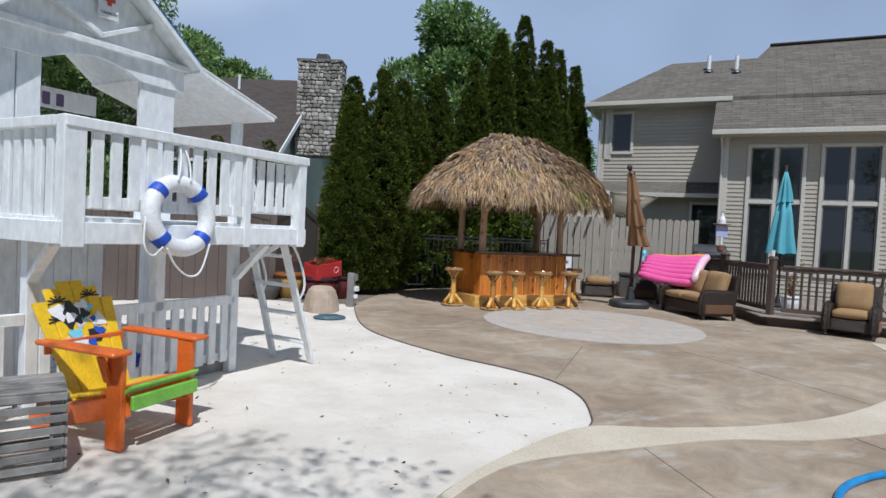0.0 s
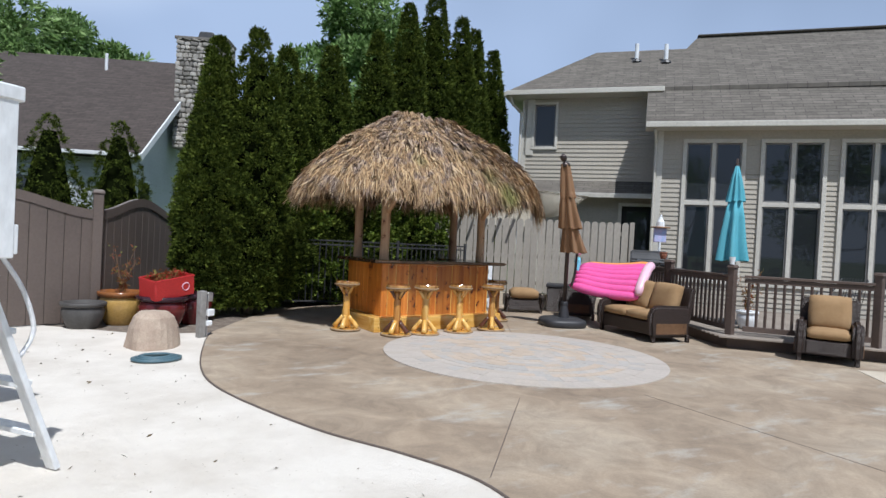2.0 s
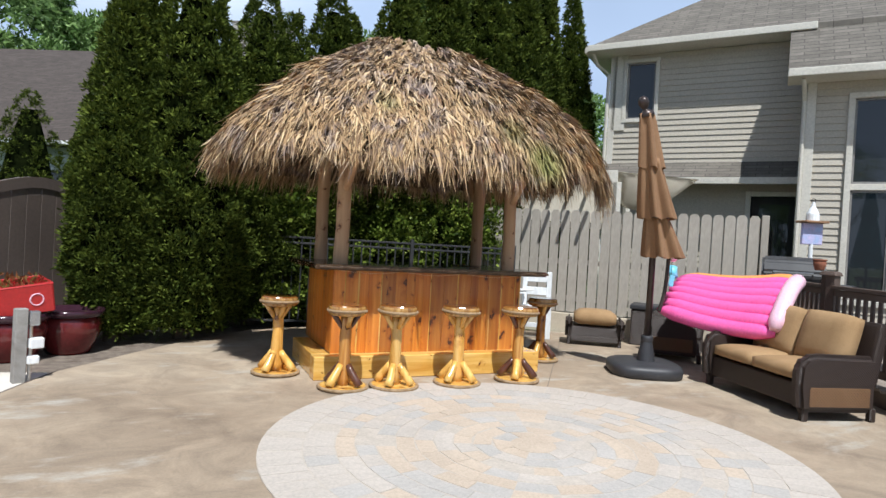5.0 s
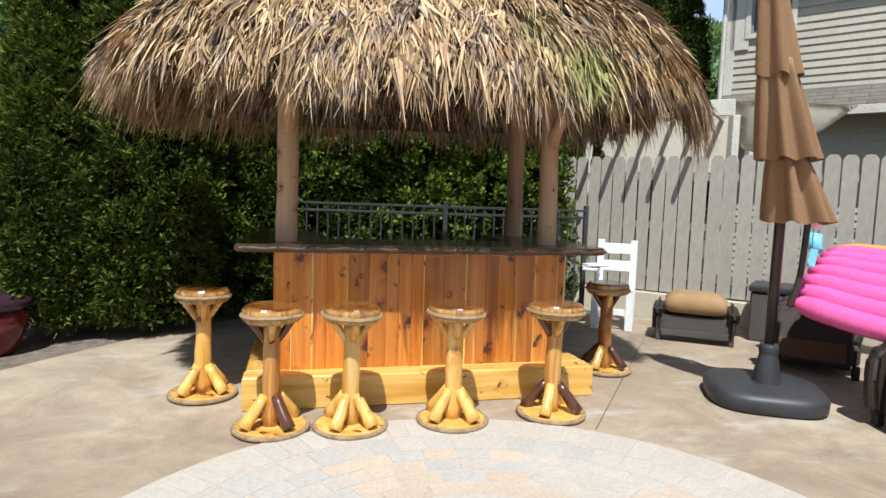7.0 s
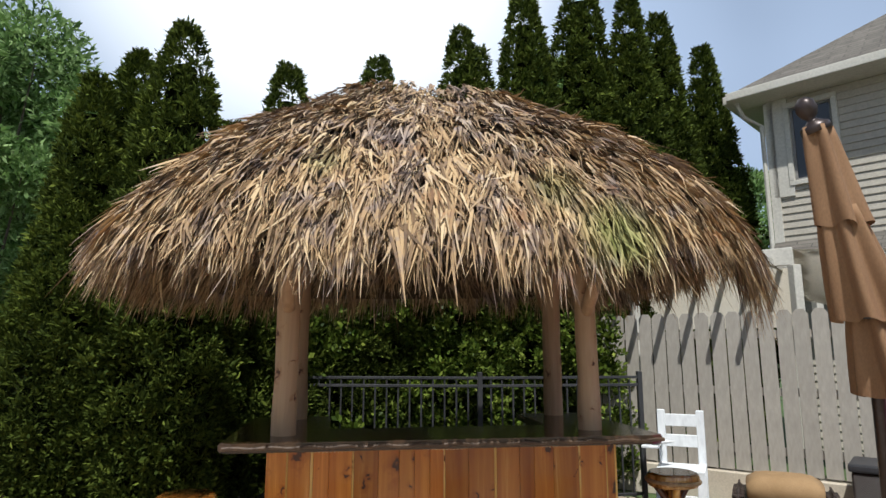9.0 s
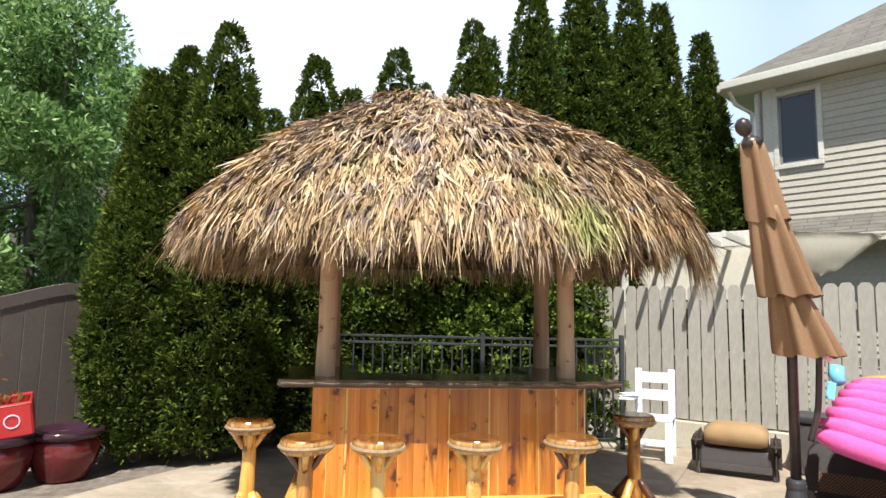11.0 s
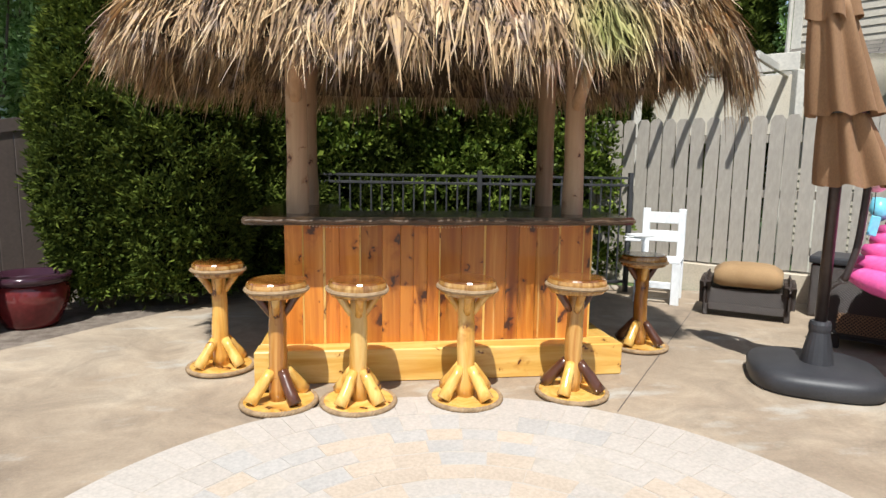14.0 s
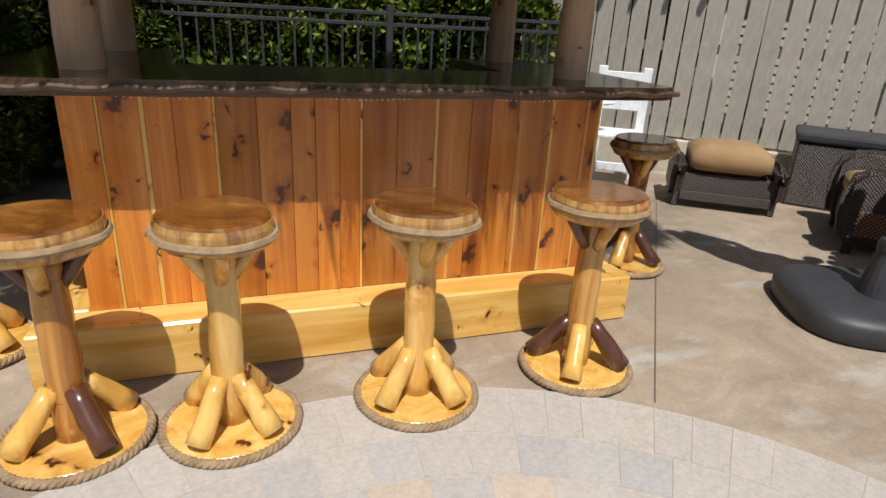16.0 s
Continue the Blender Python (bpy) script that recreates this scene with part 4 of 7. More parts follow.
def roof_mesh(quads, thick=0.10):
    bm = bmesh.new()
    for q in quads:
        top = [bm.verts.new(p) for p in q]
        low = [bm.verts.new(Vector(p) - Z * thick) for p in q]
        bm.faces.new(top)
        bm.faces.new(low[::-1])
        n = len(q)
        for i in range(n):
            bm.faces.new((low[i], low[(i + 1) % n], top[(i + 1) % n], top[i]))
    return bm


LE = 5.55
A1, LR = 2.15, 7.15
part("roof", roof_mesh([[(-3.64, 1.22, LE), (6, 1.22, LE), (6, 1.22 + A1, LR), (-3.64 + A1, 1.22 + A1, LR)], [(-3.64, 1.22, LE), (-3.64 + A1, 1.22 + A1, LR), (-3.64 + A1, 6, LR), (-3.64, 6, LE)]]), M_SHINGLE, house)
ME, MV, MR, MU = 4.42, 4.2, 7.72, 1.3
part("roof", roof_mesh([[(0.0, 0.0, ME), (11, 0.0, ME), (11, MV, MR), (MU, MV, MR), (0.0, 1.4, 5.6)], [(0.0, 1.4, 5.55), (MU, MV, MR), (MU, MV + 1, MR - 0.6), (0.0, MV, 5.5)]]), M_SHINGLE, house)
part("ridge_cap", box_bm((10, 0.2, 0.05), (MU + 5, MV, MR + 0.03), None, 0.01), M_SHINGLE, house)
for u0, u1, v, z in ((0.0, 11, 0.0, 4.36), (-3.64, 0.4, 1.22, 5.49)):
    part("gutter", box_bm((u1 - u0, 0.11, 0.13), ((u0 + u1) / 2, v - 0.03, z), None, 0.015), M_TRIM, house, "cream rain gutter")
    part("soffit", box_bm((u1 - u0, 0.5, 0.03), ((u0 + u1) / 2, v + 0.24, z - 0.05), None, 0), M_TRIM, house)
part("gutter", box_bm((0.11, 4.5, 0.13), (-3.67, 3.5, 5.49), None, 0.015), M_TRIM, house, "cream rain gutter")
part("soffit", box_bm((0.42, 4.03, 0.03), (-3.43, 3.735, 5.44), None, 0), M_TRIM, house)
for u, v, z in ((-0.35, 2.75, 6.65), (0.42, 2.6, 6.55)):
    bm = bmesh.new()
    rod(bm, (u, v, z), (u, v, z + 0.50), 0.055, 0.055, 12)
    vp = part("vent_pipe", bm, M_WHITE, house, "white roof vent pipe", smooth=False)
    bm = bmesh.new()
    lathe(bm, [(0.16, 0.0), (0.13, 0.06), (0.07, 0.10)], 12)
    bmesh.ops.translate(bm, verts=bm.verts, vec=(u, v, z - 0.02))
    part("flashing", bm, M_IRON, house)
# low skirt roof over the back door, door
part("skirt_roof", roof_mesh([[(-3.24, LV - 0.55, 2.86), (0.3, LV - 0.55, 2.86), (0.3, LV - 0.03, 3.2), (-3.24, LV - 0.03, 3.2)]], 0.05), M_SHINGLE, house)
part("fascia", box_bm((3.56, 0.05, 0.12), (-1.47, LV - 0.56, 2.78), None, 0.004), M_TRIM, house)
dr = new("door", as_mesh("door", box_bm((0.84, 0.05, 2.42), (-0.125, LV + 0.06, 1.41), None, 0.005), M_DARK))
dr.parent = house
bm = bmesh.new()
for a, b, c, d in ((-0.58, -0.49, 0.2, 2.64), (0.24, 0.33, 0.2, 2.64), (-0.49, 0.24, 2.55, 2.64)):
    add_box(bm, (b - a, 0.12, d - c), ((a + b) / 2, LV - 0.0, (c + d) / 2), None, 0.005)
part("door_frame", bm, M_TRIM, house)
bm = bmesh.new()
beam(bm, (-0.1, LV + 0.03, 0.3), (-0.1, LV + 0.03, 2.4), 0.5, 0.012, 0)
part("door_glass", bm, M_GLASS, house)


# ---- neighbour's house with the stone chimney ----
def far_house():
    t = thing("far_house", "neighbouring house with brown shingle roof and stone chimney", "house", pose(-2.36, 14.0, 0, 0, 0, -30))
    # local x to the right along the eave towards the gable, y away
    part("roof", roof_mesh([[(-16, 0, 3.7), (0, 0, 3.7), (0, 6.6, 8.4), (-16, 6.6, 8.4)], [(-16, 13.2, 3.7), (0, 13.2, 3.7), (0, 6.6, 8.4), (-16, 6.6, 8.4)]], 0.18), M_SHINGLE_FAR, t)
    bm = bmesh.new()
    z = 0.0
    while z < 8.0:
        y0 = 0.45 + max(0, (z - 3.5)) * 6.6 / 4.7
        y1 = 13.2 - y0
        if y1 - y0 > 0.3:
            add_box(bm, (0.06, y1 - y0, 0.12), (-0.45, (y0 + y1) / 2, z + 0.06), Matrix.Rotation(radians(8), 3, "Y"), 0)
        z += 0.125
    part("gable_wall", bm, M_FARSIDING, t, "pale blue-grey lap siding")["kind"] = "stuff"
    bm = bmesh.new()
    z = 0.0
    while z < 3.7:
        add_box(bm, (15.5, 0.06, 0.12), (-8.2, 0.5, z + 0.06), Matrix.Rotation(radians(-8), 3, "X"), 0)
        z += 0.125
    part("wall", bm, M_FARSIDING, t)["kind"] = "stuff"
    bm = bmesh.new()
    for s in (0, 1):
        a, b = ((0.02, -0.05, 3.57), (0.02, 6.6, 8.3)) if s == 0 else ((0.02, 13.25, 3.57), (0.02, 6.6, 8.3))
        beam(bm, a, b, 0.05, 0.22, 0.004)
    part("rake_board", bm, M_WHITE, t, "white rake board")
    part("gutter", box_bm((16, 0.12, 0.12), (-8, -0.05, 3.66), None, 0.01), M_WHITE, t)
    w = new("window", as_mesh("window", box_bm((0.10, 1.1, 1.3), (-0.42, 1.3, 2.3), None, 0.01), M_WHITE))
    w.parent = t
    part("pane", box_bm((0.04, 0.9, 1.1), (-0.36, 1.3, 2.3), None, 0), M_GLASS, w)
    w = new("window", as_mesh("window", box_bm((2.2, 0.10, 1.5), (-3.4, 0.44, 2.2), None, 0.01), M_WHITE))
    w.parent = t
    part("pane", box_bm((2.0, 0.04, 1.3), (-3.4, 0.38, 2.2), None, 0), M_GLASS, w)
    bm = bmesh.new()
    rod(bm, (-3.7, 5.6, 7.5), (-3.7, 5.6, 8.35), 0.06, 0.06, 8)
    part("vent_pipe", bm, M_WHITE, t)
    return t


M_FARSIDING = stained("far_siding", (0.50, 0.53, 0.56), (0.56, 0.59, 0.62), 0.7, 25, 0.7, 0.1, 0.002)
FAR = far_house()


def stone_chimney(parent, cx, cy, w, d, z0, z1, seed):
    rng = random.Random(seed)
    ch = new("chimney", as_mesh("chimney", box_bm((w - 0.06, d - 0.06, z1 - z0), (cx, cy, (z0 + z1) / 2), None, 0), M_MORTAR))
    ch.parent = parent
    ch["label"] = "fieldstone chimney with a dark cap"
    bms = bmesh.new()
    for face in range(2):
        span = w if face == 0 else d
        z = z0
        while z < z1 - 0.05:
            h = rng.uniform(0.11, 0.22)
            u = -span / 2
            while u < span / 2 - 0.03:
                l = min(rng.uniform(0.14, 0.36), span / 2 - u)
                hh = min(h, z1 - z) - 0.018
                s = (l - 0.018, 0.12, hh) if face == 0 else (0.12, l - 0.018, hh)
                off = rng.uniform(-0.02, 0.02)
                at = (cx + u + l / 2, cy - d / 2 + off, z + h / 2 + rng.uniform(-0.02, 0.02)) if face == 0 else (cx + w / 2 + off, cy + u + l / 2, z + h / 2 + rng.uniform(-0.02, 0.02))
                add_box(bms, s, at, Matrix.Rotation(rng.uniform(-0.30, 0.30), 3, "Y" if face == 0 else "X"), 0.04)
                u += l
            z += h
    st = part("stonework", bms, M_STONE2, ch)
    st["kind"] = "stuff"
    part("chimney_cap", box_bm((w + 0.12, d + 0.12, 0.10), (cx, cy, z1 + 0.05), None, 0.02), M_MORTAR, ch)
    part("flue_cap", box_bm((0.62, 0.55, 0.30), (cx + 0.05, cy, z1 + 0.27), None, 0.04, 0.8), M_IRON, ch, "dark metal flue cap")


M_STONE2 = stained("field_stone", (0.26, 0.235, 0.20), (0.46, 0.43, 0.39), 3, 18, 0.9, 0.7, 0.02, amount=0.5, kind="island")
stone_chimney(FAR, 0.72, 3.95, 1.9, 1.0, 4.4, 8.55, 3)


# ---- brown vinyl fence along the bed ----
def vinyl_fence():
    t = thing("vinyl_fence", "brown vinyl privacy fence with dipping top rails", "fence")
    posts = [Vector((-12.0, 0.6, 0)), Vector((-9.55, 1.1, 0)), Vector((-7.1, 1.6, 0)), Vector((-4.65, 2.1, 0)), Vector((-3.2, 4.1, 0))]
    for p in posts:
        bm = bmesh.new()
        add_box(bm, (0.13, 0.13, 1.86), (p.x, p.y, 0.91), None, 0.008)
        po = part("post", bm, M_VINYL, t)
        part("post_cap", box_bm((0.17, 0.17, 0.06), (p.x, p.y, 1.87), None, 0.02, 0.75), M_VINYL, po)
    for a, b in zip(posts, posts[1:]):
        d = b - a
        n = 12
        for i in range(n):
            p, q = a.lerp(b, (i + 0.5) / n), d.normalized()
            h = 1.58 + 0.12 * math.cos(2 * math.pi * (i + 0.5) / n + math.pi) + 0.03
            bm = bmesh.new()
            add_box(bm, (d.length / n - 0.006, 0.03, h), (p.x, p.y, h / 2), Matrix.Rotation(math.atan2(d.y, d.x), 3, "Z"), 0.004)
            part("panel_board", bm, M_VINYL, t)
        bm = bmesh.new()
        rings = []
        nv = Vector((-d.y, d.x, 0)).normalized() * 0.03
        for i in range(17):
            k = i / 16
            p = a.lerp(b, k)
            z = 1.66 + 0.12 * math.cos(2 * math.pi * k + math.pi)
            rings.append([bm.verts.new(Vector((p.x, p.y, z + dz)) + nv * s) for s, dz in ((-1, -0.065), (1, -0.065), (1, 0.065), (-1, 0.065))])
        for p, q in zip(rings, rings[1:]):
            for k in range(4):
                bm.faces.new((p[k], p[(k + 1) % 4], q[(k + 1) % 4], q[k]))
        bm.faces.new(rings[0])
        bm.faces.new(rings[-1])
        part("top_rail", bm, M_VINYL, t)


vinyl_fence()


# ---- more materials ----
def painted(name, c, rough=0.4, wear=0.12):
    d = tuple(x * (1 - wear) for x in c)
    return stained(name, d, c, 4, 45, rough, 0.12, 0.002)


M_YELLOW = painted("yellow_paint", (0.85, 0.55, 0.01))
M_ORANGE = painted("orange_paint", (0.80, 0.16, 0.02), 0.4, 0.25)
M_GREENP = painted("green_paint", (0.22, 0.55, 0.06))
M_REDP = painted("red_paint", (0.55, 0.05, 0.03))
M_BLACKP = painted("black_paint", (0.02, 0.02, 0.022))
M_BLUEP = painted("blue_band", (0.02, 0.09, 0.55), 0.5)
M_BLUEROOF = painted("blue_roofing", (0.05, 0.16, 0.36), 0.6, 0.3)
M_RING = painted("white_foam", (0.80, 0.81, 0.82), 0.5, 0.05)
M_PINK = painted("pink_vinyl", (0.92, 0.14, 0.42), 0.20, 0.08)
M_PINKPALE = painted("pale_pink_vinyl", (0.88, 0.55, 0.66), 0.25, 0.08)
M_ORANGEV = painted("orange_vinyl", (0.95, 0.36, 0.10), 0.25, 0.08)
M_CYAN = painted("cyan_vinyl", (0.20, 0.62, 0.80), 0.3, 0.08)
M_WICKER = wicker_material("dark_brown_wicker", (0.008, 0.005, 0.004), (0.050, 0.030, 0.022))
M_CUSHION = stained("tan_cushion", (0.30, 0.185, 0.085), (0.37, 0.235, 0.115), 5, 130, 0.9, 0.4, 0.002)
M_CANVAS = stained("brown_canvas", (0.24, 0.13, 0.065), (0.31, 0.18, 0.095), 3, 120, 0.9, 0.3, 0.002, stretch=(1, 1, 0.4))
M_TEAL = stained("teal_canvas", (0.09, 0.36, 0.44), (0.14, 0.45, 0.53), 3, 120, 0.9, 0.3, 0.002, stretch=(1, 1, 0.4))
M_CREAM = stained("cream_canvas", (0.62, 0.56, 0.45), (0.70, 0.64, 0.53), 2, 90, 0.9, 0.3, 0.002)
M_BRONZE = stained("bronze_pole", (0.045, 0.032, 0.028), (0.075, 0.055, 0.05), 6, 60, 0.35, 0.05, metal=0.4)
M_SLATE = stained("dark_grey_plastic", (0.030, 0.030, 0.034), (0.045, 0.045, 0.050), 5, 80, 0.5, 0.25, 0.002)
M_GRILL = stained("black_grill_enamel", (0.045, 0.045, 0.047), (0.07, 0.07, 0.072), 5, 60, 0.35, 0.05)
M_STEEL = stained("steel", (0.45, 0.45, 0.46), (0.55, 0.55, 0.56), 9, 60, 0.3, 0.05, metal=0.9)
M_DECK = stained("brown_deck_paint", (0.085, 0.058, 0.046), (0.12, 0.085, 0.068), 2, 40, 0.6, 0.25, 0.003, stretch=(0.4, 1, 1))
M_DECKTOP = stained("grey_deck_boards", (0.24, 0.20, 0.165), (0.32, 0.275, 0.23), 2, 40, 0.7, 0.3, 0.003, amount=0.1)
M_BURGUNDY = stained("burgundy_glaze", (0.085, 0.012, 0.014), (0.15, 0.022, 0.022), 4, 30, 0.12, 0.05)
M_PURPLE = stained("dark_purple_glaze", (0.030, 0.012, 0.020), (0.05, 0.02, 0.03), 4, 30, 0.12, 0.05)
M_OCHRE = stained("ochre_glaze", (0.42, 0.25, 0.07), (0.52, 0.34, 0.11), 4, 30, 0.2, 0.1)
M_RUST = stained("rust_glaze", (0.20, 0.07, 0.02), (0.28, 0.11, 0.035), 4, 30, 0.2, 0.1)
M_POTGREY = stained("grey_pot", (0.06, 0.055, 0.052), (0.09, 0.085, 0.08), 4, 30, 0.6, 0.2)
M_REDBOX = painted("red_plastic", (0.52, 0.03, 0.03), 0.4, 0.15)
M_ROCK = stained("sandstone_cover", (0.40, 0.30, 0.23), (0.50, 0.40, 0.31), 5, 60, 0.9, 0.7, 0.008)
M_HOSE = stained("blue_grey_hose", (0.06, 0.12, 0.15), (0.10, 0.17, 0.20), 6, 60, 0.4)
M_HOSEB = stained("blue_hose", (0.01, 0.20, 0.50), (0.02, 0.27, 0.60), 6, 60, 0.35)
M_SOIL = stained("potting_soil", (0.03, 0.02, 0.014), (0.07, 0.05, 0.035), 20, 60, 0.95, 0.8, 0.01)
M_TWIG = stained("dry_twig", (0.20, 0.10, 0.05), (0.34, 0.20, 0.11), 9, 60, 0.8)
M_DRYLEAF = leafy("reddish_leaves", (0.20, 0.05, 0.03), (0.30, 0.12, 0.05), (0.16, 0.20, 0.05))
M_GREYWOOD = wooden("weathered_grey_wood", [(0.2, (0.16, 0.145, 0.13)), (0.55, (0.30, 0.285, 0.265)), (0.85, (0.42, 0.40, 0.38))], (14, 14, 14), 0.9, 0.0, 0.2, 0.0, 0.5, 0.4)
M_CLAY = stained("terracotta", (0.24, 0.085, 0.045), (0.33, 0.13, 0.075), 5, 50, 0.8)
M_PAPER = stained("white_paper", (0.75, 0.75, 0.74), (0.82, 0.82, 0.81), 5, 50, 0.8)
M_LILAC = stained("lilac_print", (0.35, 0.45, 0.70), (0.62, 0.50, 0.72), 9, 40, 0.7)
M_PAVERA = stained("pale_paver", (0.45, 0.40, 0.35), (0.52, 0.465, 0.41), 3, 60, 0.9, 0.4, 0.005, amount=0.04)
M_PAVERB = stained("peach_paver", (0.475, 0.385, 0.30), (0.54, 0.445, 0.35), 3, 60, 0.9, 0.4, 0.005, amount=0.04)
M_PAVERC = stained("grey_paver", (0.41, 0.385, 0.355), (0.475, 0.44, 0.405), 3, 60, 0.9, 0.4, 0.005, amount=0.04)
M_JOINT = stained("joint_sand", (0.45, 0.395, 0.335), (0.51, 0.45, 0.385), 9, 60, 0.95)


# ---- pergola and canvas behind the board fence ----
def pergola():
    t = thing("pergola", "cream painted pergola with slim rafters and canvas awning", "pergola")
    back = FN if FN.y > 0 else -FN
    a = FA.lerp(FB, 0.18) + back * 0.45
    b = FA.lerp(FB, 0.56) + back * 0.45
    for z in (2.62,):
        bm = bmesh.new()
        beam(bm, a + Z * z, b + Z * z, 0.05, 0.20, 0.006)
        part("beam", bm, M_TRIM, t)
    bm = bmesh.new()
    beam(bm, a + back * 1.6 + Z * 2.62, b + back * 1.6 + Z * 2.62, 0.05, 0.20, 0.006)
    part("beam", bm, M_TRIM, t)
    for i in range(6):
        p = a.lerp(b, (i + 0.3) / 6)
        bm = bmesh.new()
        beam(bm, p - back * 1.0 + Z * 2.56, p + back * 1.9 + Z * 2.56, 0.045, 0.08, 0.004)
        part("rafter", bm, M_TRIM, t)
    for p in (a, b, a + back * 1.6, b + back * 1.6):
        part("post", box_bm((0.10, 0.10, 2.52), (p.x, p.y, 1.26), None, 0.006), M_TRIM, t)
    # canvas, sagging between the beam end and the house
    bm = bmesh.new()
    c0, c1 = b + Z * 2.70, b + FD * 1.25 + back * 0.3 + Z * 2.62
    d0, d1 = b + back * 0.15 + Z * 2.15, b + FD * 0.75 + back * 0.2 + Z * 2.2
    grid = []
    for i in range(9):
        u = i / 8
        row = []
        for j in range(7):
            w = j / 6
            p = c0.lerp(c1, u).lerp(d0.lerp(d1, u), w)
            p = p + Vector((0.02 * math.sin(u * 9), -0.09 * math.sin(u * math.pi) * math.sin(w * math.pi), -0.10 * math.sin(u * math.pi) * w))
            row.append(bm.verts.new(p))
        grid.append(row)
    for i in range(8):
        for j in range(6):
            bm.faces.new((grid[i][j], grid[i + 1][j], grid[i + 1][j + 1], grid[i][j + 1]))
    bmesh.ops.solidify(bm, geom=bm.faces[:], thickness=0.006)
    part("awning", bm, M_CREAM, t, "sagging cream canvas awning", smooth=True)
    bm = bmesh.new()
    beam(bm, a + back * 0.5 + Z * 2.2, b + back * 0.5 + Z * 2.2, 0.01, 0.7, 0)
    part("blind", bm, M_CREAM, t, "cream roller blind")


pergola()


# ---- deck with its railing ----
DC = Vector((3.36, -2.84, 0))
HD1, HD2 = Vector((0.6, -0.8, 0)), Vector((0.8, 0.6, 0))
DL = Vector((4.25, -1.15, 0))


def deck():
    t = thing("deck", "low brown painted wooden deck beside the house", "deck", kind="structure")
    out = [(DC.x, DC.y), (DC.x + 0.6 * 7, DC.y - 0.8 * 7), (12.4, -6.4), (6.9, 1.1), (5.45, 0.62), (DL.x, DL.y)]
    bm = bmesh.new()
    slab(bm, out, 0.0, 0.17)
    part("fascia", bm, M_DECK, t)
    # boards run along the house
    for k in range(34):
        v = -5.03 + 0.145 * k + 0.07
        if v > 0.42:
            break
        u0, u1 = 1.25 - (v + 5.03) * 0.33, 9.0
        c = HM @ Vector(((u0 + u1) / 2, v, 0.182))
        bm = box_bm((u1 - u0, 0.138, 0.026), (0, 0, 0), None, 0.003)
        part("board", bm, M_DECKTOP, t, m=Matrix.Translation(c) @ HM.to_3x3().to_4x4())


deck()


def deck_rail(a, b, name="deck_railing", last=True):
    t = thing(name, "brown painted deck railing with square balusters", "railing", group="deck railings")
    d = (b - a)
    n = max(2, int(d.length / 0.115))
    for p in ((a, b) if last else (a,)):
        po = part("post", box_bm((0.105, 0.105, 1.06), (p.x, p.y, 0.70), None, 0.006), M_DECK, t)
        part("post_cap", box_bm((0.15, 0.15, 0.05), (p.x, p.y, 1.25), None, 0.015, 0.7), M_DECK, po)
    q = d.normalized() * 0.056
    for z, w, h in ((1.10, 0.09, 0.04), (1.04, 0.04, 0.07), (0.30, 0.04, 0.08)):
        bm = bmesh.new()
        beam(bm, a + q + Z * z, b - q + Z * z, w, h, 0.004)
        part("rail", bm, M_DECK, t)
    for i in range(1, n):
        p = a.lerp(b, i / n)
        part("baluster", box_bm((0.034, 0.034, 0.68), (p.x, p.y, 0.67), None, 0.003), M_DECK, t)


RP2 = DC + HD1 * 1.95
deck_rail(DC + Vector((0.09, 0.02, 0)), DL + Vector((0.05, 0.0, 0)))
deck_rail(RP2, DC + Vector((0.09, 0.02, 0)) + HD1 * 0.12, last=False)
deck_rail(DL + Vector((0.12, 0.10, 0)), Vector((5.3, 0.45, 0)), last=False)


# ---- wicker furniture ----
def cushion_bm(w, d, h, puff=0.03, seg=8):
    """A soft rounded cushion."""
    bm = bmesh.new()
    bmesh.ops.create_grid(bm, x_segments=seg, y_segments=seg, size=0.5)
    top = list(bm.verts)
    r = bmesh.ops.extrude_face_region(bm, geom=bm.faces[:])
    vs = [g for g in r["geom"] if isinstance(g, bmesh.types.BMVert)]
    for v in vs:
        v.co.z = 1
    for v in bm.verts:
        x, y, s = v.co.x, v.co.y, v.co.z
        e = max(abs(x), abs(y)) * 2
        k = 1 - 0.35 * e ** 6
        p = puff * (1 - (2 * x) ** 4) * (1 - (2 * y) ** 4)
        z = (h / 2 * k + p) if s > 0.5 else -(h / 2 * k + p * 0.3)
        rr = 1 - 0.05 * abs(2 * x) ** 3 * abs(2 * y) ** 3
        v.co = Vector((x * w * rr, y * d * rr, z))
    return bm


def scroll_arm(bm, x, y0, y1, w, z_top):
    """A rolled wicker arm: a thick side panel with a rounded top that curls down in front."""
    prof = [(y0, 0.08), (y0 - 0.03, 0.30), (y0 - 0.02, z_top - 0.10), (y0 + 0.05, z_top - 0.02), (y0 + 0.15, z_top), (y1, z_top - 0.01), (y1, 0.08)]
    lo = [bm.verts.new((x - w / 2, y, z)) for y, z in prof]
    hi = [bm.verts.new((x + w / 2, y, z)) for y, z in prof]
    n = len(prof)
    bm.faces.new(lo)
    bm.faces.new(hi[::-1])
    for i in range(n):
        bm.faces.new((lo[i], hi[i], hi[(i + 1) % n], lo[(i + 1) % n]))
    bmesh.ops.bevel(bm, geom=[e for e in bm.edges], offset=0.042, segments=3, affect="EDGES")


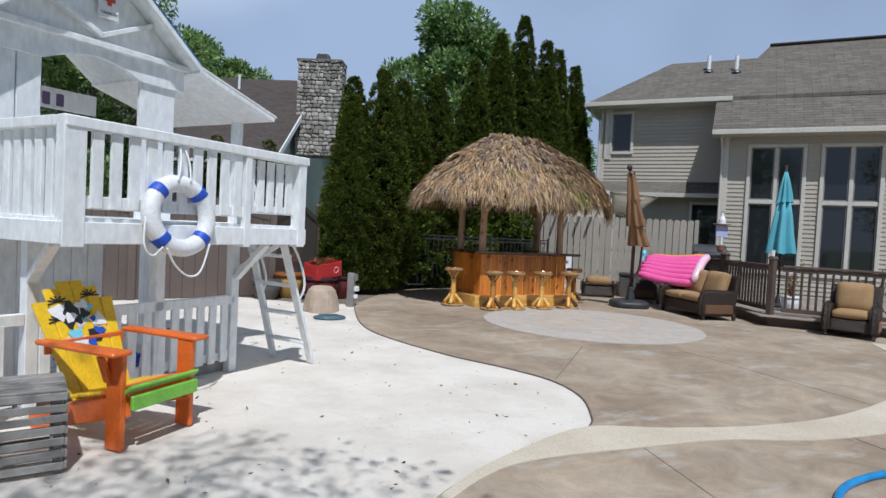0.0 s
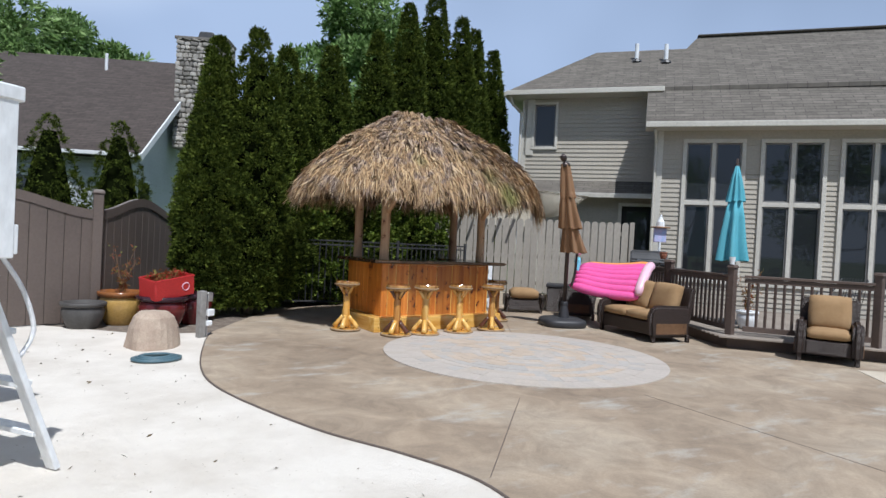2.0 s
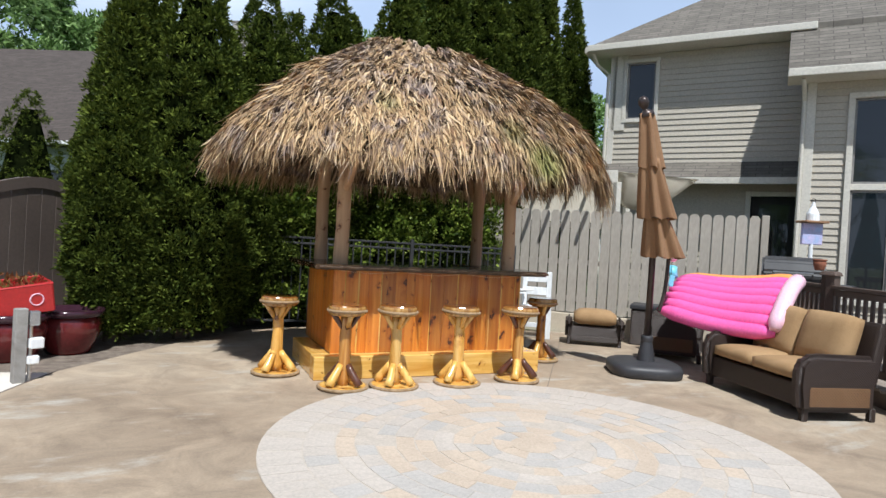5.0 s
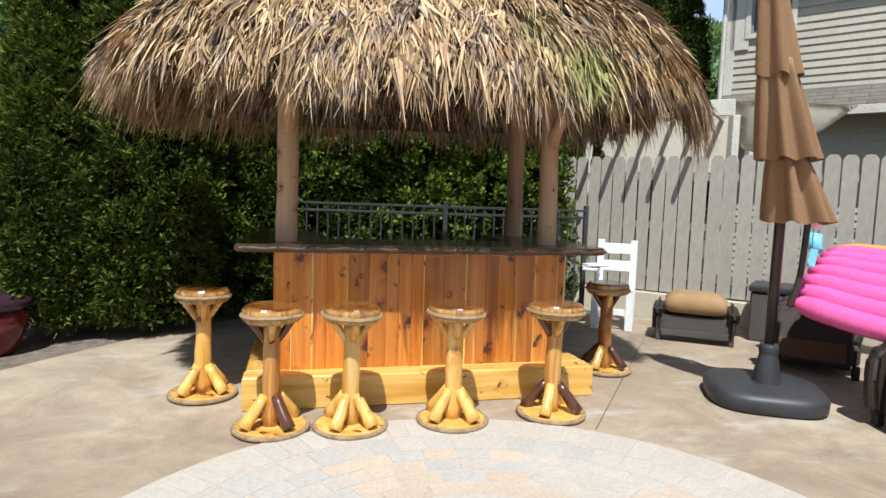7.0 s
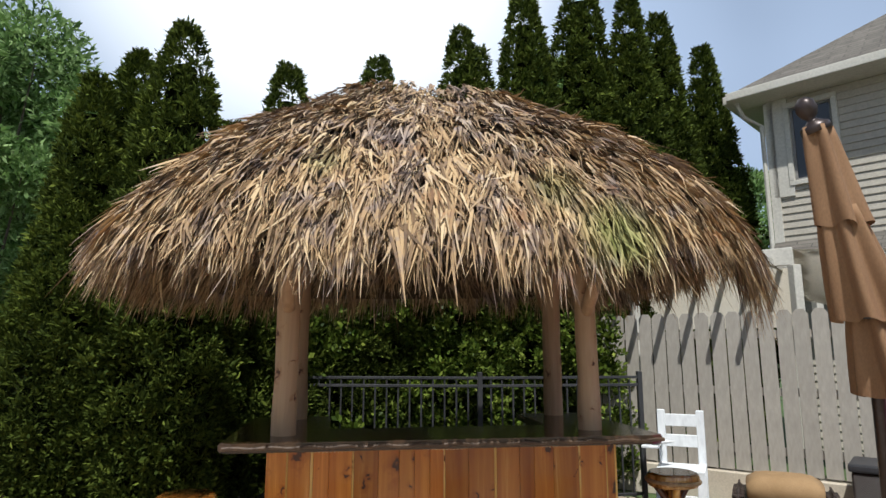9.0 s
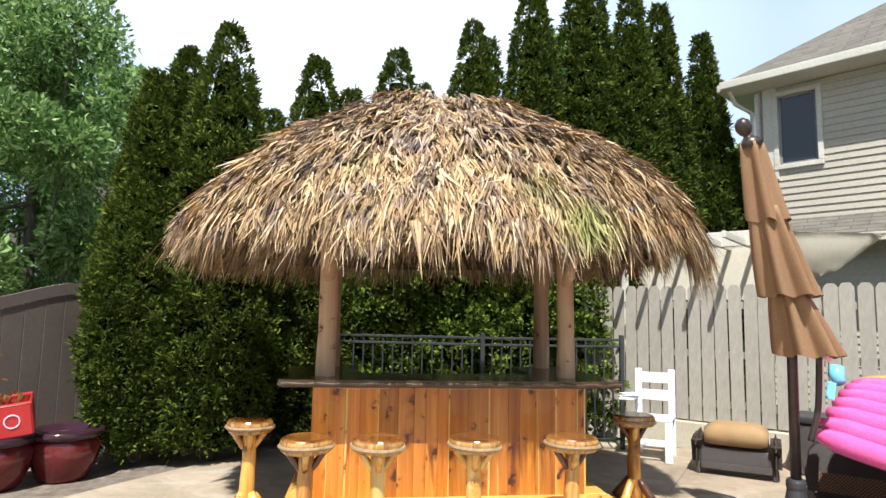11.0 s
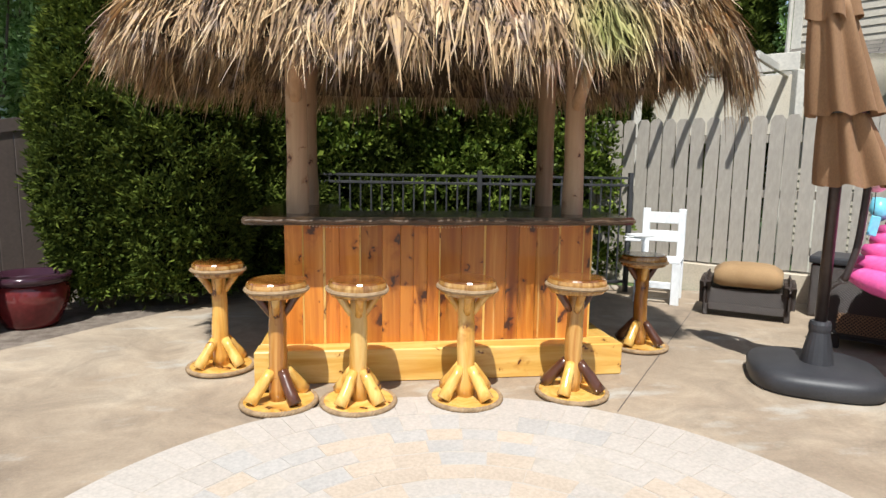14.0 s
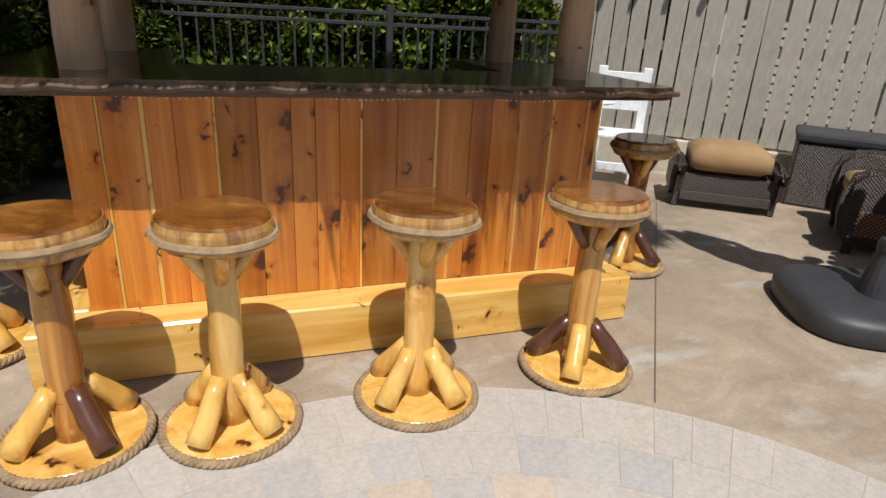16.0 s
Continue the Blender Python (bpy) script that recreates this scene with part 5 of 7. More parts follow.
def lattice(bm, x, y0, y1, z0, z1, step=0.028, r=0.0045):
    """Open diagonal weave in the plane of a side."""
    w, h = y1 - y0, z1 - z0
    k = -h
    while k < w:
        for s in (0, 1):
            a, b = max(0, k), min(w, k + h)
            if b - a > 0.01:
                za, zb = (a - k, b - k) if s == 0 else (h - (a - k), h - (b - k))
                beam(bm, (x, y0 + a, z0 + za), (x, y0 + b, z0 + zb), r * 2, r, 0)
        k += step


def wicker_seat(name, label, category, m, w, n, depth=0.78):
    t = thing(name, label, category, m, "wicker patio set")
    arm = 0.13
    bm = bmesh.new()
    add_box(bm, (w - 2 * arm, depth - 0.1, 0.20), (0, 0, 0.21), None, 0.02)
    part("base", bm, M_WICKER, t)
    bm = bmesh.new()
    add_box(bm, (w - 0.06, 0.10, 0.56), (0, 0.0, 0.0), None, 0.03)
    part("back_frame", bm, M_WICKER, t, m=pose(0, depth / 2 - 0.06, 0.58, -10, 0, 0))
    for s in (-1, 1):
        bm = bmesh.new()
        scroll_arm(bm, s * (w / 2 - arm / 2), -depth / 2, depth / 2 - 0.08, arm, 0.58)
        ar = part("arm", bm, M_WICKER, t)
        bm = bmesh.new()
        lattice(bm, s * (w / 2 + 0.004), -depth / 2 + 0.08, depth / 2 - 0.16, 0.14, 0.30)
        part("lattice", bm, M_CANVAS, ar, "open woven side panel")
    for sx in (-1, 1):
        for sy in (-1, 1):
            part("leg", box_bm((0.06, 0.06, 0.12), (sx * (w / 2 - 0.06), sy * (depth / 2 - 0.08), 0.06), None, 0.01), M_WICKER, t)
    cw = (w - 2 * arm) / n
    for i in range(n):
        x = -w / 2 + arm + cw * (i + 0.5)
        part("seat_cushion", cushion_bm(cw - 0.008, depth - 0.14, 0.13, 0.02), M_CUSHION, t, "tan seat cushion", smooth=True, m=pose(x, -0.035, 0.385))
        part("back_cushion", cushion_bm(cw - 0.015, 0.50, 0.16, 0.035), M_CUSHION, t, "plump tan back cushion", smooth=True, m=pose(x, depth / 2 - 0.22, 0.66, 74, 0, 0))
    return t


wicker_seat("loveseat", "dark brown wicker loveseat with tan cushions", "sofa", pose(3.0, -1.57, 0, 0, 0, -105), 1.46, 2, 0.82)
wicker_seat("wicker_armchair", "dark brown wicker armchair with tan cushions by the deck", "armchair", pose(3.80, -4.07, 0, 0, 0, -67), 0.80, 1, 0.74)
wicker_seat("wicker_armchair", "dark brown wicker armchair beside the umbrella base", "armchair", pose(3.68, 0.50, 0, 0, 0, -135), 0.80, 1, 0.74)


def ottoman():
    t = thing("ottoman", "dark wicker ottoman with a rounded tan cushion", "ottoman", pose(3.20, 1.58, 0, 0, 0, -35.6), "wicker patio set")
    part("base", box_bm((0.66, 0.46, 0.16), (0, 0, 0.20), None, 0.015), M_WICKER, t)
    for s in (-1, 1):
        bm = bmesh.new()
        scroll_arm(bm, s * 0.36, -0.26, 0.26, 0.10, 0.40)
        part("side", bm, M_WICKER, t)
        for sy in (-1, 1):
            part("leg", box_bm((0.05, 0.05, 0.12), (s * 0.35, sy * 0.20, 0.06), None, 0.008), M_WICKER, t)
    bm = bmesh.new()
    add_box(bm, (0.66, 0.02, 0.08), (0, -0.24, 0.10), None, 0.01)
    part("apron", bm, M_WICKER, t)
    part("cushion", cushion_bm(0.60, 0.50, 0.17, 0.04), M_CUSHION, t, "tan cushion", smooth=True, m=pose(0, -0.02, 0.385))


ottoman()


def deck_box():
    t = thing("deck_box", "dark grey woven-look plastic deck box", "storage box", pose(4.30, 1.28, 0, 0, 0, -47))
    part("body", box_bm((1.0, 0.5, 0.52), (0, 0, 0.26), None, 0.02), M_WICKER, t)
    part("lid", box_bm((1.04, 0.54, 0.07), (0, 0, 0.56), None, 0.02), M_SLATE, t, "dark grey lid")


deck_box()


# ---- inflatable lounger over the chairs ----
def pool_float():
    t = thing("pool_float", "bright pink ribbed inflatable pool lounger, folded", "pool float", pose(3.17, -0.62, 0.95, 0, 0, -72))
    # ribs run along local x; the sheet hangs down towards the camera
    def rib_path(k):
        a = k / 8.0
        y = -0.31 + 0.57 * a
        z = -0.22 + 0.34 * math.sin(a * math.pi * 0.5) + 0.02 * a
        return y, z
    for k in range(8):
        y, z = rib_path(k * 8 / 7)
        bm = bmesh.new()
        pts, rad = [], []
        for i in range(15):
            u = i / 14
            pts.append((-0.56 + 1.26 * u, y + 0.05 * math.sin(u * 2.5), z + (0.08 - 0.19 * (1 - k / 7)) * u - 0.05 * math.sin(u * math.pi)))
            rad.append(0.084 * min(1, 0.45 + 5 * u, 0.45 + 5 * (1 - u)))
        tube(bm, pts, rad, 10)
        part("rib", bm, M_ORANGEV if k >= 7 else M_PINK, t, "orange rib" if k >= 7 else "", smooth=True)
    bm = bmesh.new()
    pts = [(0.70, -0.33 + 0.65 * i / 10, -0.29 + 0.49 * math.sin(i / 10 * math.pi * 0.5)) for i in range(11)]
    tube(bm, pts, [0.05] + [0.085] * 9 + [0.05], 12)
    part("pillow_tube", bm, M_PINKPALE, t, "glossy pale pink end tube", smooth=True)
    bm = bmesh.new()
    tube(bm, [(-0.56, 0.02, 0.14), (-0.60, 0.04, 0.20), (-0.60, 0.06, 0.27)], [0.045, 0.06, 0.05], 10)
    part("cup_tab", bm, M_CYAN, t, "small cyan tab", smooth=True)


pool_float()


# ---- closed umbrellas ----
def folded_canopy(bm, axis, radii, folds=8, seg=48, depth=0.28, twist=0.0):
    rings = []
    axis = [Vector(p) for p in axis]
    for i, (p, r) in enumerate(zip(axis, radii)):
        ring = []
        for k in range(seg):
            a = 2 * math.pi * k / seg
            q = r * (1 - depth * (0.5 + 0.5 * math.cos(folds * a + twist * i)))
            ring.append(bm.verts.new(p + Vector((q * math.cos(a), q * math.sin(a), 0.012 * math.sin(folds * a) * (i == len(radii) - 1)))))
        rings.append(ring)
    for a, b in zip(rings, rings[1:]):
        for k in range(seg):
            bm.faces.new((a[k], a[(k + 1) % seg], b[(k + 1) % seg], b[k]))
    bm.faces.new(rings[0])
    return rings


def brown_umbrella():
    t = thing("patio_umbrella", "closed brown offset patio umbrella on a dark base", "umbrella")
    bm = bmesh.new()
    squarish = lambda a, i: (abs(math.cos(a)) ** 3.2 + abs(math.sin(a)) ** 3.2) ** (-1 / 3.2)
    lathe(bm, [(0.37, 0.0), (0.39, 0.02), (0.395, 0.09), (0.375, 0.125), (0.32, 0.145), (0.22, 0.16), (0.10, 0.165)], 48, squarish)
    part("base", bm, M_SLATE, t, "dark grey weighted base", smooth=True, m=pose(2.45, -0.27, 0, 0, 0, -28))
    bm = bmesh.new()
    lathe(bm, [(0.10, 0.0), (0.085, 0.10), (0.06, 0.22), (0.055, 0.24)], 20)
    so = part("socket", bm, M_SLATE, t, m=pose(2.42, -0.33, 0.15))
    bm = bmesh.new()
    lathe(bm, [(0.062, 0.0), (0.066, 0.02), (0.066, 0.05), (0.058, 0.07)], 20)
    part("collar", bm, M_SLATE, t, m=pose(2.42, -0.33, 0.37))
    bm = bmesh.new()
    tube(bm, [(2.42, -0.33, 0.3), (2.43, -0.33, 1.3), (2.32, -0.42, 2.1), (2.06, -0.53, 2.76)], 0.036, 12)
    part("pole", bm, M_BRONZE, t, "dark bronze mast", smooth=True)
    bm = bmesh.new()
    tube(bm, smooth_curve([(2.48, -0.42, 0.72), (2.54, -0.43, 0.95), (2.56, -0.44, 1.35)], 6), 0.022, 10)
    part("arm", bm, M_BRONZE, t, smooth=True)
    tip = Vector((1.97, -0.61, 2.80))
    low = Vector((2.47, -0.44, 1.32))
    ax = lambda k: tip.lerp(low, k) + Vector((-0.05, -0.02, 0)) * math.sin(k * math.pi)
    for k0, k1, r0, r1, name in ((0.0, 0.37, 0.082, 0.150, "top_tier"), (0.30, 0.72, 0.105, 0.215, "middle_tier"), (0.70, 1.0, 0.125, 0.245, "bottom_tier")):
        bm = bmesh.new()
        n = 9
        folded_canopy(bm, [ax(k0 + (k1 - k0) * i / n) for i in range(n + 1)], [r0 + (r1 - r0) * (i / n) ** 0.9 for i in range(n + 1)], 5 if "top" in name else 7, 84, 0.36, 0.10)
        part(name, bm, M_CANVAS, t, "folded brown canvas", smooth=True)
    bm = bmesh.new()
    c = ax(0.71)
    tube(bm, [c + Vector((0.125 * math.cos(a), 0.125 * math.sin(a), 0)) for a in [2 * math.pi * i / 24 for i in range(24)]], 0.010, 6, True)
    part("strap", bm, M_BLACKP, t)
    bm = bmesh.new()
    lathe(bm, [(0.082, -0.01), (0.075, 0.03), (0.035, 0.055), (0.022, 0.07), (0.040, 0.085), (0.056, 0.125), (0.050, 0.17), (0.02, 0.20)], 18)
    part("finial", bm, M_BRONZE, t, "shiny bronze finial", m=pose(tip.x, tip.y, tip.z - 0.01, 0, -22, 0), smooth=True)


brown_umbrella()


def teal_umbrella():
    t = thing("patio_umbrella", "closed teal market umbrella on the deck", "umbrella", pose(4.95, -1.95, 0.2))
    bm = bmesh.new()
    rod(bm, (0, 0, 0.0), (0, 0, 2.95), 0.024, 0.022, 12)
    part("pole", bm, M_BRONZE, t, smooth=True)
    bm = bmesh.new()
    folded_canopy(bm, [(0, 0, 2.82), (0, 0, 2.6), (0.01, 0, 2.35), (0, 0, 2.18)], [0.03, 0.09, 0.14, 0.17], 8, 64, 0.4)
    part("top_tier", bm, M_TEAL, t, smooth=True)
    bm = bmesh.new()
    folded_canopy(bm, [(0, 0, 2.24), (0, 0, 1.9), (0, 0.01, 1.5), (0, 0, 1.12)], [0.12, 0.19, 0.25, 0.31], 6, 64, 0.42, 0.1)
    part("bottom_tier", bm, M_TEAL, t, smooth=True)
    bm = bmesh.new()
    lathe(bm, [(0.25, 0.0), (0.25, 0.04), (0.06, 0.08), (0.03, 0.25)], 20)
    part("base", bm, M_SLATE, t)


teal_umbrella()


# ---- grill, bird feeder, cup, pots on the rail ----
def grill():
    t = thing("grill", "black kettle-lid gas grill with steel handle", "grill", pose(5.0, -0.15, 0.2, 0, 0, -53))
    bm = bmesh.new()
    prof = [(-0.26, 0.0), (-0.27, 0.10), (-0.20, 0.24), (0.0, 0.31), (0.18, 0.26), (0.26, 0.10), (0.26, 0.0)]
    lo = [bm.verts.new((-0.36, y, z)) for y, z in prof]
    hi = [bm.verts.new((0.36, y, z)) for y, z in prof]
    n = len(prof)
    bm.faces.new(lo)
    bm.faces.new(hi[::-1])
    for i in range(n):
        bm.faces.new((lo[i], hi[i], hi[(i + 1) % n], lo[(i + 1) % n]))
    bmesh.ops.bevel(bm, geom=bm.edges[:], offset=0.03, segments=2, affect="EDGES")
    part("lid", bm, M_GRILL, t, "rounded black lid", m=pose(0, 0, 0.92))
    part("firebox", box_bm((0.74, 0.50, 0.22), (0, 0, 0.80), None, 0.02), M_GRILL, t)
    part("cabinet", box_bm((0.70, 0.46, 0.62), (0, 0, 0.36), None, 0.012), M_SLATE, t)
    for s in (-1, 1):
        part("side_shelf", box_bm((0.32, 0.44, 0.03), (s * 0.54, 0, 0.88), None, 0.008), M_SLATE, t)
    bm = bmesh.new()
    tube(bm, [(-0.22, -0.27, 1.0), (-0.22, -0.32, 1.02), (0.22, -0.32, 1.02), (0.22, -0.27, 1.0)], 0.012, 8)
    part("handle", bm, M_STEEL, t, "steel handle")
    for sx in (-1, 1):
        for sy in (-1, 1):
            part("leg", box_bm((0.05, 0.05, 0.06), (sx * 0.3, sy * 0.18, 0.03), None, 0.005), M_SLATE, t)


grill()


def feeder():
    t = thing("bird_feeder", "white lantern-shaped feeder with pastel panel on a post", "bird feeder", pose(5.62, 0.05, 0.2, 0, 0, -20))
    bm = bmesh.new()
    rod(bm, (0, 0, 0), (0, 0, 1.42), 0.03, 0.028, 10)
    part("post", bm, M_WHITE, t)
    part("panel", box_bm((0.30, 0.05, 0.30), (0, 0, 1.56), None, 0.01), M_LILAC, t, "pastel blue and lilac panel")
    part("tray", box_bm((0.34, 0.24, 0.03), (0, 0, 1.725), None, 0.008), M_TWIG, t)
    bm = bmesh.new()
    lathe(bm, [(0.085, 0.0), (0.08, 0.10), (0.03, 0.20), (0.02, 0.26)], 12)
    part("lantern", bm, M_WHITE, t, m=pose(0, 0, 1.74))
    bm = bmesh.new()
    tube(bm, [(0.03 * math.cos(a), 0, 2.02 + 0.03 * math.sin(a)) for a in [2 * math.pi * i / 12 for i in range(12)]], 0.005, 5, True)
    part("ring", bm, M_IRON, t)


feeder()


def cup():
    bm = bmesh.new()
    lathe(bm, [(0.034, 0), (0.045, 0.11), (0.047, 0.115), (0.042, 0.11), (0.03, 0.01)], 18)
    c = solid("cup", bm, M_WHITE, "white plastic cup on the railing post", "cup", m=pose(DC.x + 0.06, DC.y + 0.02, 1.276))


cup()


def flower_pot(name, m, r, h, mat, label, plant=False, rim=None, seed=1):
    t = thing(name, label, "flower pot", m, "glazed pots")
    bm = bmesh.new()
    lathe(bm, [(r * 0.62, 0.0), (r * 0.72, h * 0.10), (r * 0.92, h * 0.45), (r * 0.98, h * 0.70), (r * 0.90, h * 0.80), (r * 0.88, h * 0.83)], 36)
    part("body", bm, mat, t, smooth=True)
    bm = bmesh.new()
    lathe(bm, [(r * 0.88, h * 0.82), (r * 1.02, h * 0.86), (r * 1.06, h * 0.93), (r * 1.04, h), (r * 0.92, h), (r * 0.88, h * 0.9)], 36)
    part("rim", bm, rim or mat, t, smooth=True)
    bm = bmesh.new()
    lathe(bm, [(r * 0.86, h * 0.84), (r * 0.5, h * 0.87), (0.01, h * 0.88)], 20)
    part("soil", bm, M_SOIL, t)
    if plant:
        rng = np.random.default_rng(seed)
        rr = random.Random(seed)
        bm = bmesh.new()
        tips = []
        for i in range(13):
            a, l = rr.uniform(0, 6.3), rr.uniform(0.3, 0.7)
            q = rr.uniform(0.1, 0.45)
            pts = [Vector((0, 0, h * 0.85)) + Vector((math.cos(a) * q * l * k * k, math.sin(a) * q * l * k * k, l * k)) + Vector((rr.uniform(-1, 1), rr.uniform(-1, 1), 0)) * 0.02 for k in (0, 0.3, 0.6, 1)]
            tube(bm, pts, [0.005, 0.004, 0.003, 0.002], 5)
            tips += pts[1:]
        part("stems", bm, M_TWIG, t, "dry reddish stems")
        c = np.array([list(p) for p in tips for _ in range(4)]) + rng.normal(0, 0.03, (len(tips) * 4, 3))
        v, f = sprays(rng, c, unit(rng.normal(0, 1, c.shape)), np.full(len(c), 0.05), 2, 0.8)
        lo = new("leaves", soup("leaves", v, f, M_DRYLEAF))
        lo.parent = t
    return t


flower_pot("flower_pot", pose(-3.86, 1.45, -0.02), 0.34, 0.46, M_BURGUNDY, "large burgundy glazed pot below a red box", rim=M_PURPLE)
flower_pot("flower_pot", pose(-3.40, 1.76, -0.02), 0.31, 0.46, M_BURGUNDY, "glossy burgundy pot with dark rim on gravel", rim=M_PURPLE)
flower_pot("flower_pot", pose(-4.33, 1.92, -0.02), 0.30, 0.48, M_OCHRE, "ochre glazed pot with rust rim and dry plant", True, M_RUST, 5)
flower_pot("flower_pot", pose(-4.82, 2.0 - 0.35, -0.02), 0.27, 0.36, M_POTGREY, "short dark grey pot by the fence")
flower_pot("flower_pot", pose(4.35, -0.95, 1.275), 0.07, 0.13, M_CLAY, "small terracotta pot on the railing")


def red_box():
    t = thing("planter_box", "red plastic crate planter tilted on a pot", "planter", pose(-3.82, 1.36, 0.45, 6, -8, 24))
    bm = bmesh.new()
    w, d, h = 0.60, 0.36, 0.27
    for s in (-1, 1):
        add_box(bm, (0.02, d, h), (s * w / 2, 0, h / 2), None, 0.006)
        add_box(bm, (w, 0.02, h), (0, s * d / 2, h / 2), None, 0.006)
    add_box(bm, (w, d, 0.02), (0, 0, 0.01), None, 0.004)
    part("body", bm, M_REDBOX, t)
    bm = bmesh.new()
    tube(bm, [(-w / 2, -d / 2, h), (w / 2, -d / 2, h), (w / 2, d / 2, h), (-w / 2, d / 2, h)], 0.016, 6, True)
    part("rim", bm, M_REDBOX, t)
    bm = bmesh.new()
    tube(bm, [(0.16 + 0.055 * math.cos(a), -d / 2 - 0.012, h * 0.5 + 0.055 * math.sin(a)) for a in [2 * math.pi * i / 18 for i in range(18)]], 0.007, 5, True)
    part("emblem", bm, M_PINKPALE, t, "faded round emblem")
    rng = np.random.default_rng(8)
    c = np.stack([rng.uniform(-0.26, 0.26, 120), rng.uniform(-0.14, 0.14, 120), rng.uniform(0.18, 0.34, 120)], 1)
    v, f = sprays(rng, c, unit(np.stack([rng.normal(0, 0.5, 120), rng.normal(0, 0.5, 120), np.ones(120)], 1)), np.full(120, 0.07), 2, 0.6)
    lo = new("plants", soup("plants", v, f, M_DRYLEAF))
    lo.parent = t


red_box()


def rock_cover():
    bm = bmesh.new()
    lathe(bm, [(0.30, 0.0), (0.285, 0.10), (0.26, 0.24), (0.22, 0.36), (0.16, 0.42), (0.05, 0.435)], 22, lambda a, i: 1 + 0.07 * math.sin(3 * a + 1) + 0.04 * math.sin(5 * a + i))
    solid("rock_cover", bm, M_ROCK, "tan moulded rock cover standing on the sand", "rock", m=pose(-4.24, -0.05, -0.015), smooth=False)


rock_cover()


def hose_coil():
    bm = bmesh.new()
    pts = []
    for i in range(150):
        a = i * 2 * math.pi / 30
        r = 0.24 - 0.012 * (i // 30) * 2
        pts.append((r * math.cos(a), r * 0.8 * math.sin(a), 0.02 + 0.012 * (i // 50)))
    tube(bm, pts, 0.016, 6)
    solid("garden_hose", bm, M_HOSE, "coiled blue-grey garden hose on the sand", "hose", m=pose(-4.33, -0.86, -0.01), smooth=True)
    bm = bmesh.new()
    tube(bm, smooth_curve([(-3.9, -8.5, 0.02), (-3.45, -8.05, 0.02), (-3.0, -7.9, 0.02), (-2.5, -7.95, 0.02), (-2.0, -8.3, 0.02), (-1.9, -9.0, 0.02)], 8), 0.024, 10)
    solid("garden_hose", bm, M_HOSEB, "bright blue hose lying on the concrete", "hose", smooth=True)


hose_coil()


def outlet_post():
    t = thing("outlet_post", "grey wooden stake with weatherproof outlet boxes", "utility post", pose(-3.58, 0.42, -0.02, 0, 0, 25))
    part("stake", box_bm((0.09, 0.09, 0.62), (0, 0, 0.31), None, 0.006), M_GREYWOOD, t)
    part("outlet_box", box_bm((0.08, 0.07, 0.12), (0.09, -0.03, 0.54), None, 0.01), M_STEEL, t, "grey metal outlet box")
    part("outlet_box", box_bm((0.11, 0.07, 0.09), (0.11, -0.03, 0.33), None, 0.01), M_WHITE, t, "white plastic transformer")
    part("outlet_box", box_bm((0.09, 0.07, 0.07), (0.09, -0.03, 0.19), None, 0.01), M_WHITE, t, "white plastic transformer")
    bm = bmesh.new()
    rod(bm, (0.07, -0.03, 0.0), (0.07, -0.03, 0.5), 0.014, 0.014, 8)
    part("conduit", bm, M_STEEL, t)


outlet_post()


def white_chair():
    t = thing("ladder_back_chair", "white painted wooden ladder-back armchair with papers", "chair", pose(2.64, 2.28, 0, 0, 0, -33))
    for s in (-1, 1):
        part("back_post", box_bm((0.075, 0.06, 0.98), (s * 0.185, 0.20, 0.49), None, 0.006), M_WHITE, t)
        part("front_leg", box_bm((0.085, 0.05, 0.44), (s * 0.185, -0.22, 0.22), None, 0.006), M_WHITE, t)
        part("side_rail", box_bm((0.03, 0.40, 0.07), (s * 0.185, 0, 0.40), None, 0.004), M_WHITE, t)
    for z in (0.88, 0.68):
        part("back_slat", box_bm((0.30, 0.025, 0.12), (0, 0.185, z), None, 0.005), M_WHITE, t)
    for i in range(4):
        part("seat_slat", box_bm((0.44, 0.095, 0.025), (0, -0.20 + 0.11 * i, 0.45), None, 0.004), M_WHITE, t)
    part("front_rail", box_bm((0.30, 0.025, 0.07), (0, -0.22, 0.20), None, 0.004), M_WHITE, t)
    part("arm", box_bm((0.16, 0.46, 0.025), (-0.26, -0.03, 0.66), None, 0.006), M_WHITE, t)
    bm = bmesh.new()
    for k in range(4):
        add_box(bm, (0.20, 0.26, 0.006), (-0.26 + 0.02 * k, -0.02 - 0.02 * k, 0.68 + 0.008 * k), Matrix.Rotation(0.3 * k, 3, "Z"), 0)
    solid("paper_stack", bm, M_PAPER, "loose white papers on the arm of a chair", "papers", m=pose(2.64, 2.28, 0, 0, 0, -33))


white_chair()


def deck_chair():
    t = thing("patio_chair", "black wire patio chair on the deck", "chair", pose(6.05, -3.3, 0.2, 0, 0, -110))
    bm = bmesh.new()
    for i in range(9):
        x = -0.22 + 0.055 * i
        tube(bm, [(x, -0.2, 0.42), (x, 0.2, 0.42), (x * 1.05, 0.28, 0.75), (x, 0.32, 0.92)], 0.006, 5)
    part("wire_seat", bm, M_IRON, t)
    for sx in (-1, 1):
        bm = bmesh.new()
        tube(bm, smooth_curve([(sx * 0.25, 0.3, 0.9), (sx * 0.27, 0.1, 0.66), (sx * 0.27, -0.2, 0.64), (sx * 0.26, -0.24, 0.3), (sx * 0.22, 0.05, 0.02), (sx * 0.22, 0.25, 0.02)], 5), 0.012, 6)
        part("arm_frame", bm, M_IRON, t, smooth=True)


deck_chair()


flower_pot("flower_pot", pose(4.45, -2.55, 0.2), 0.17, 0.30, M_WHITE, "white pot with a green plant on the deck", True, None, 9)


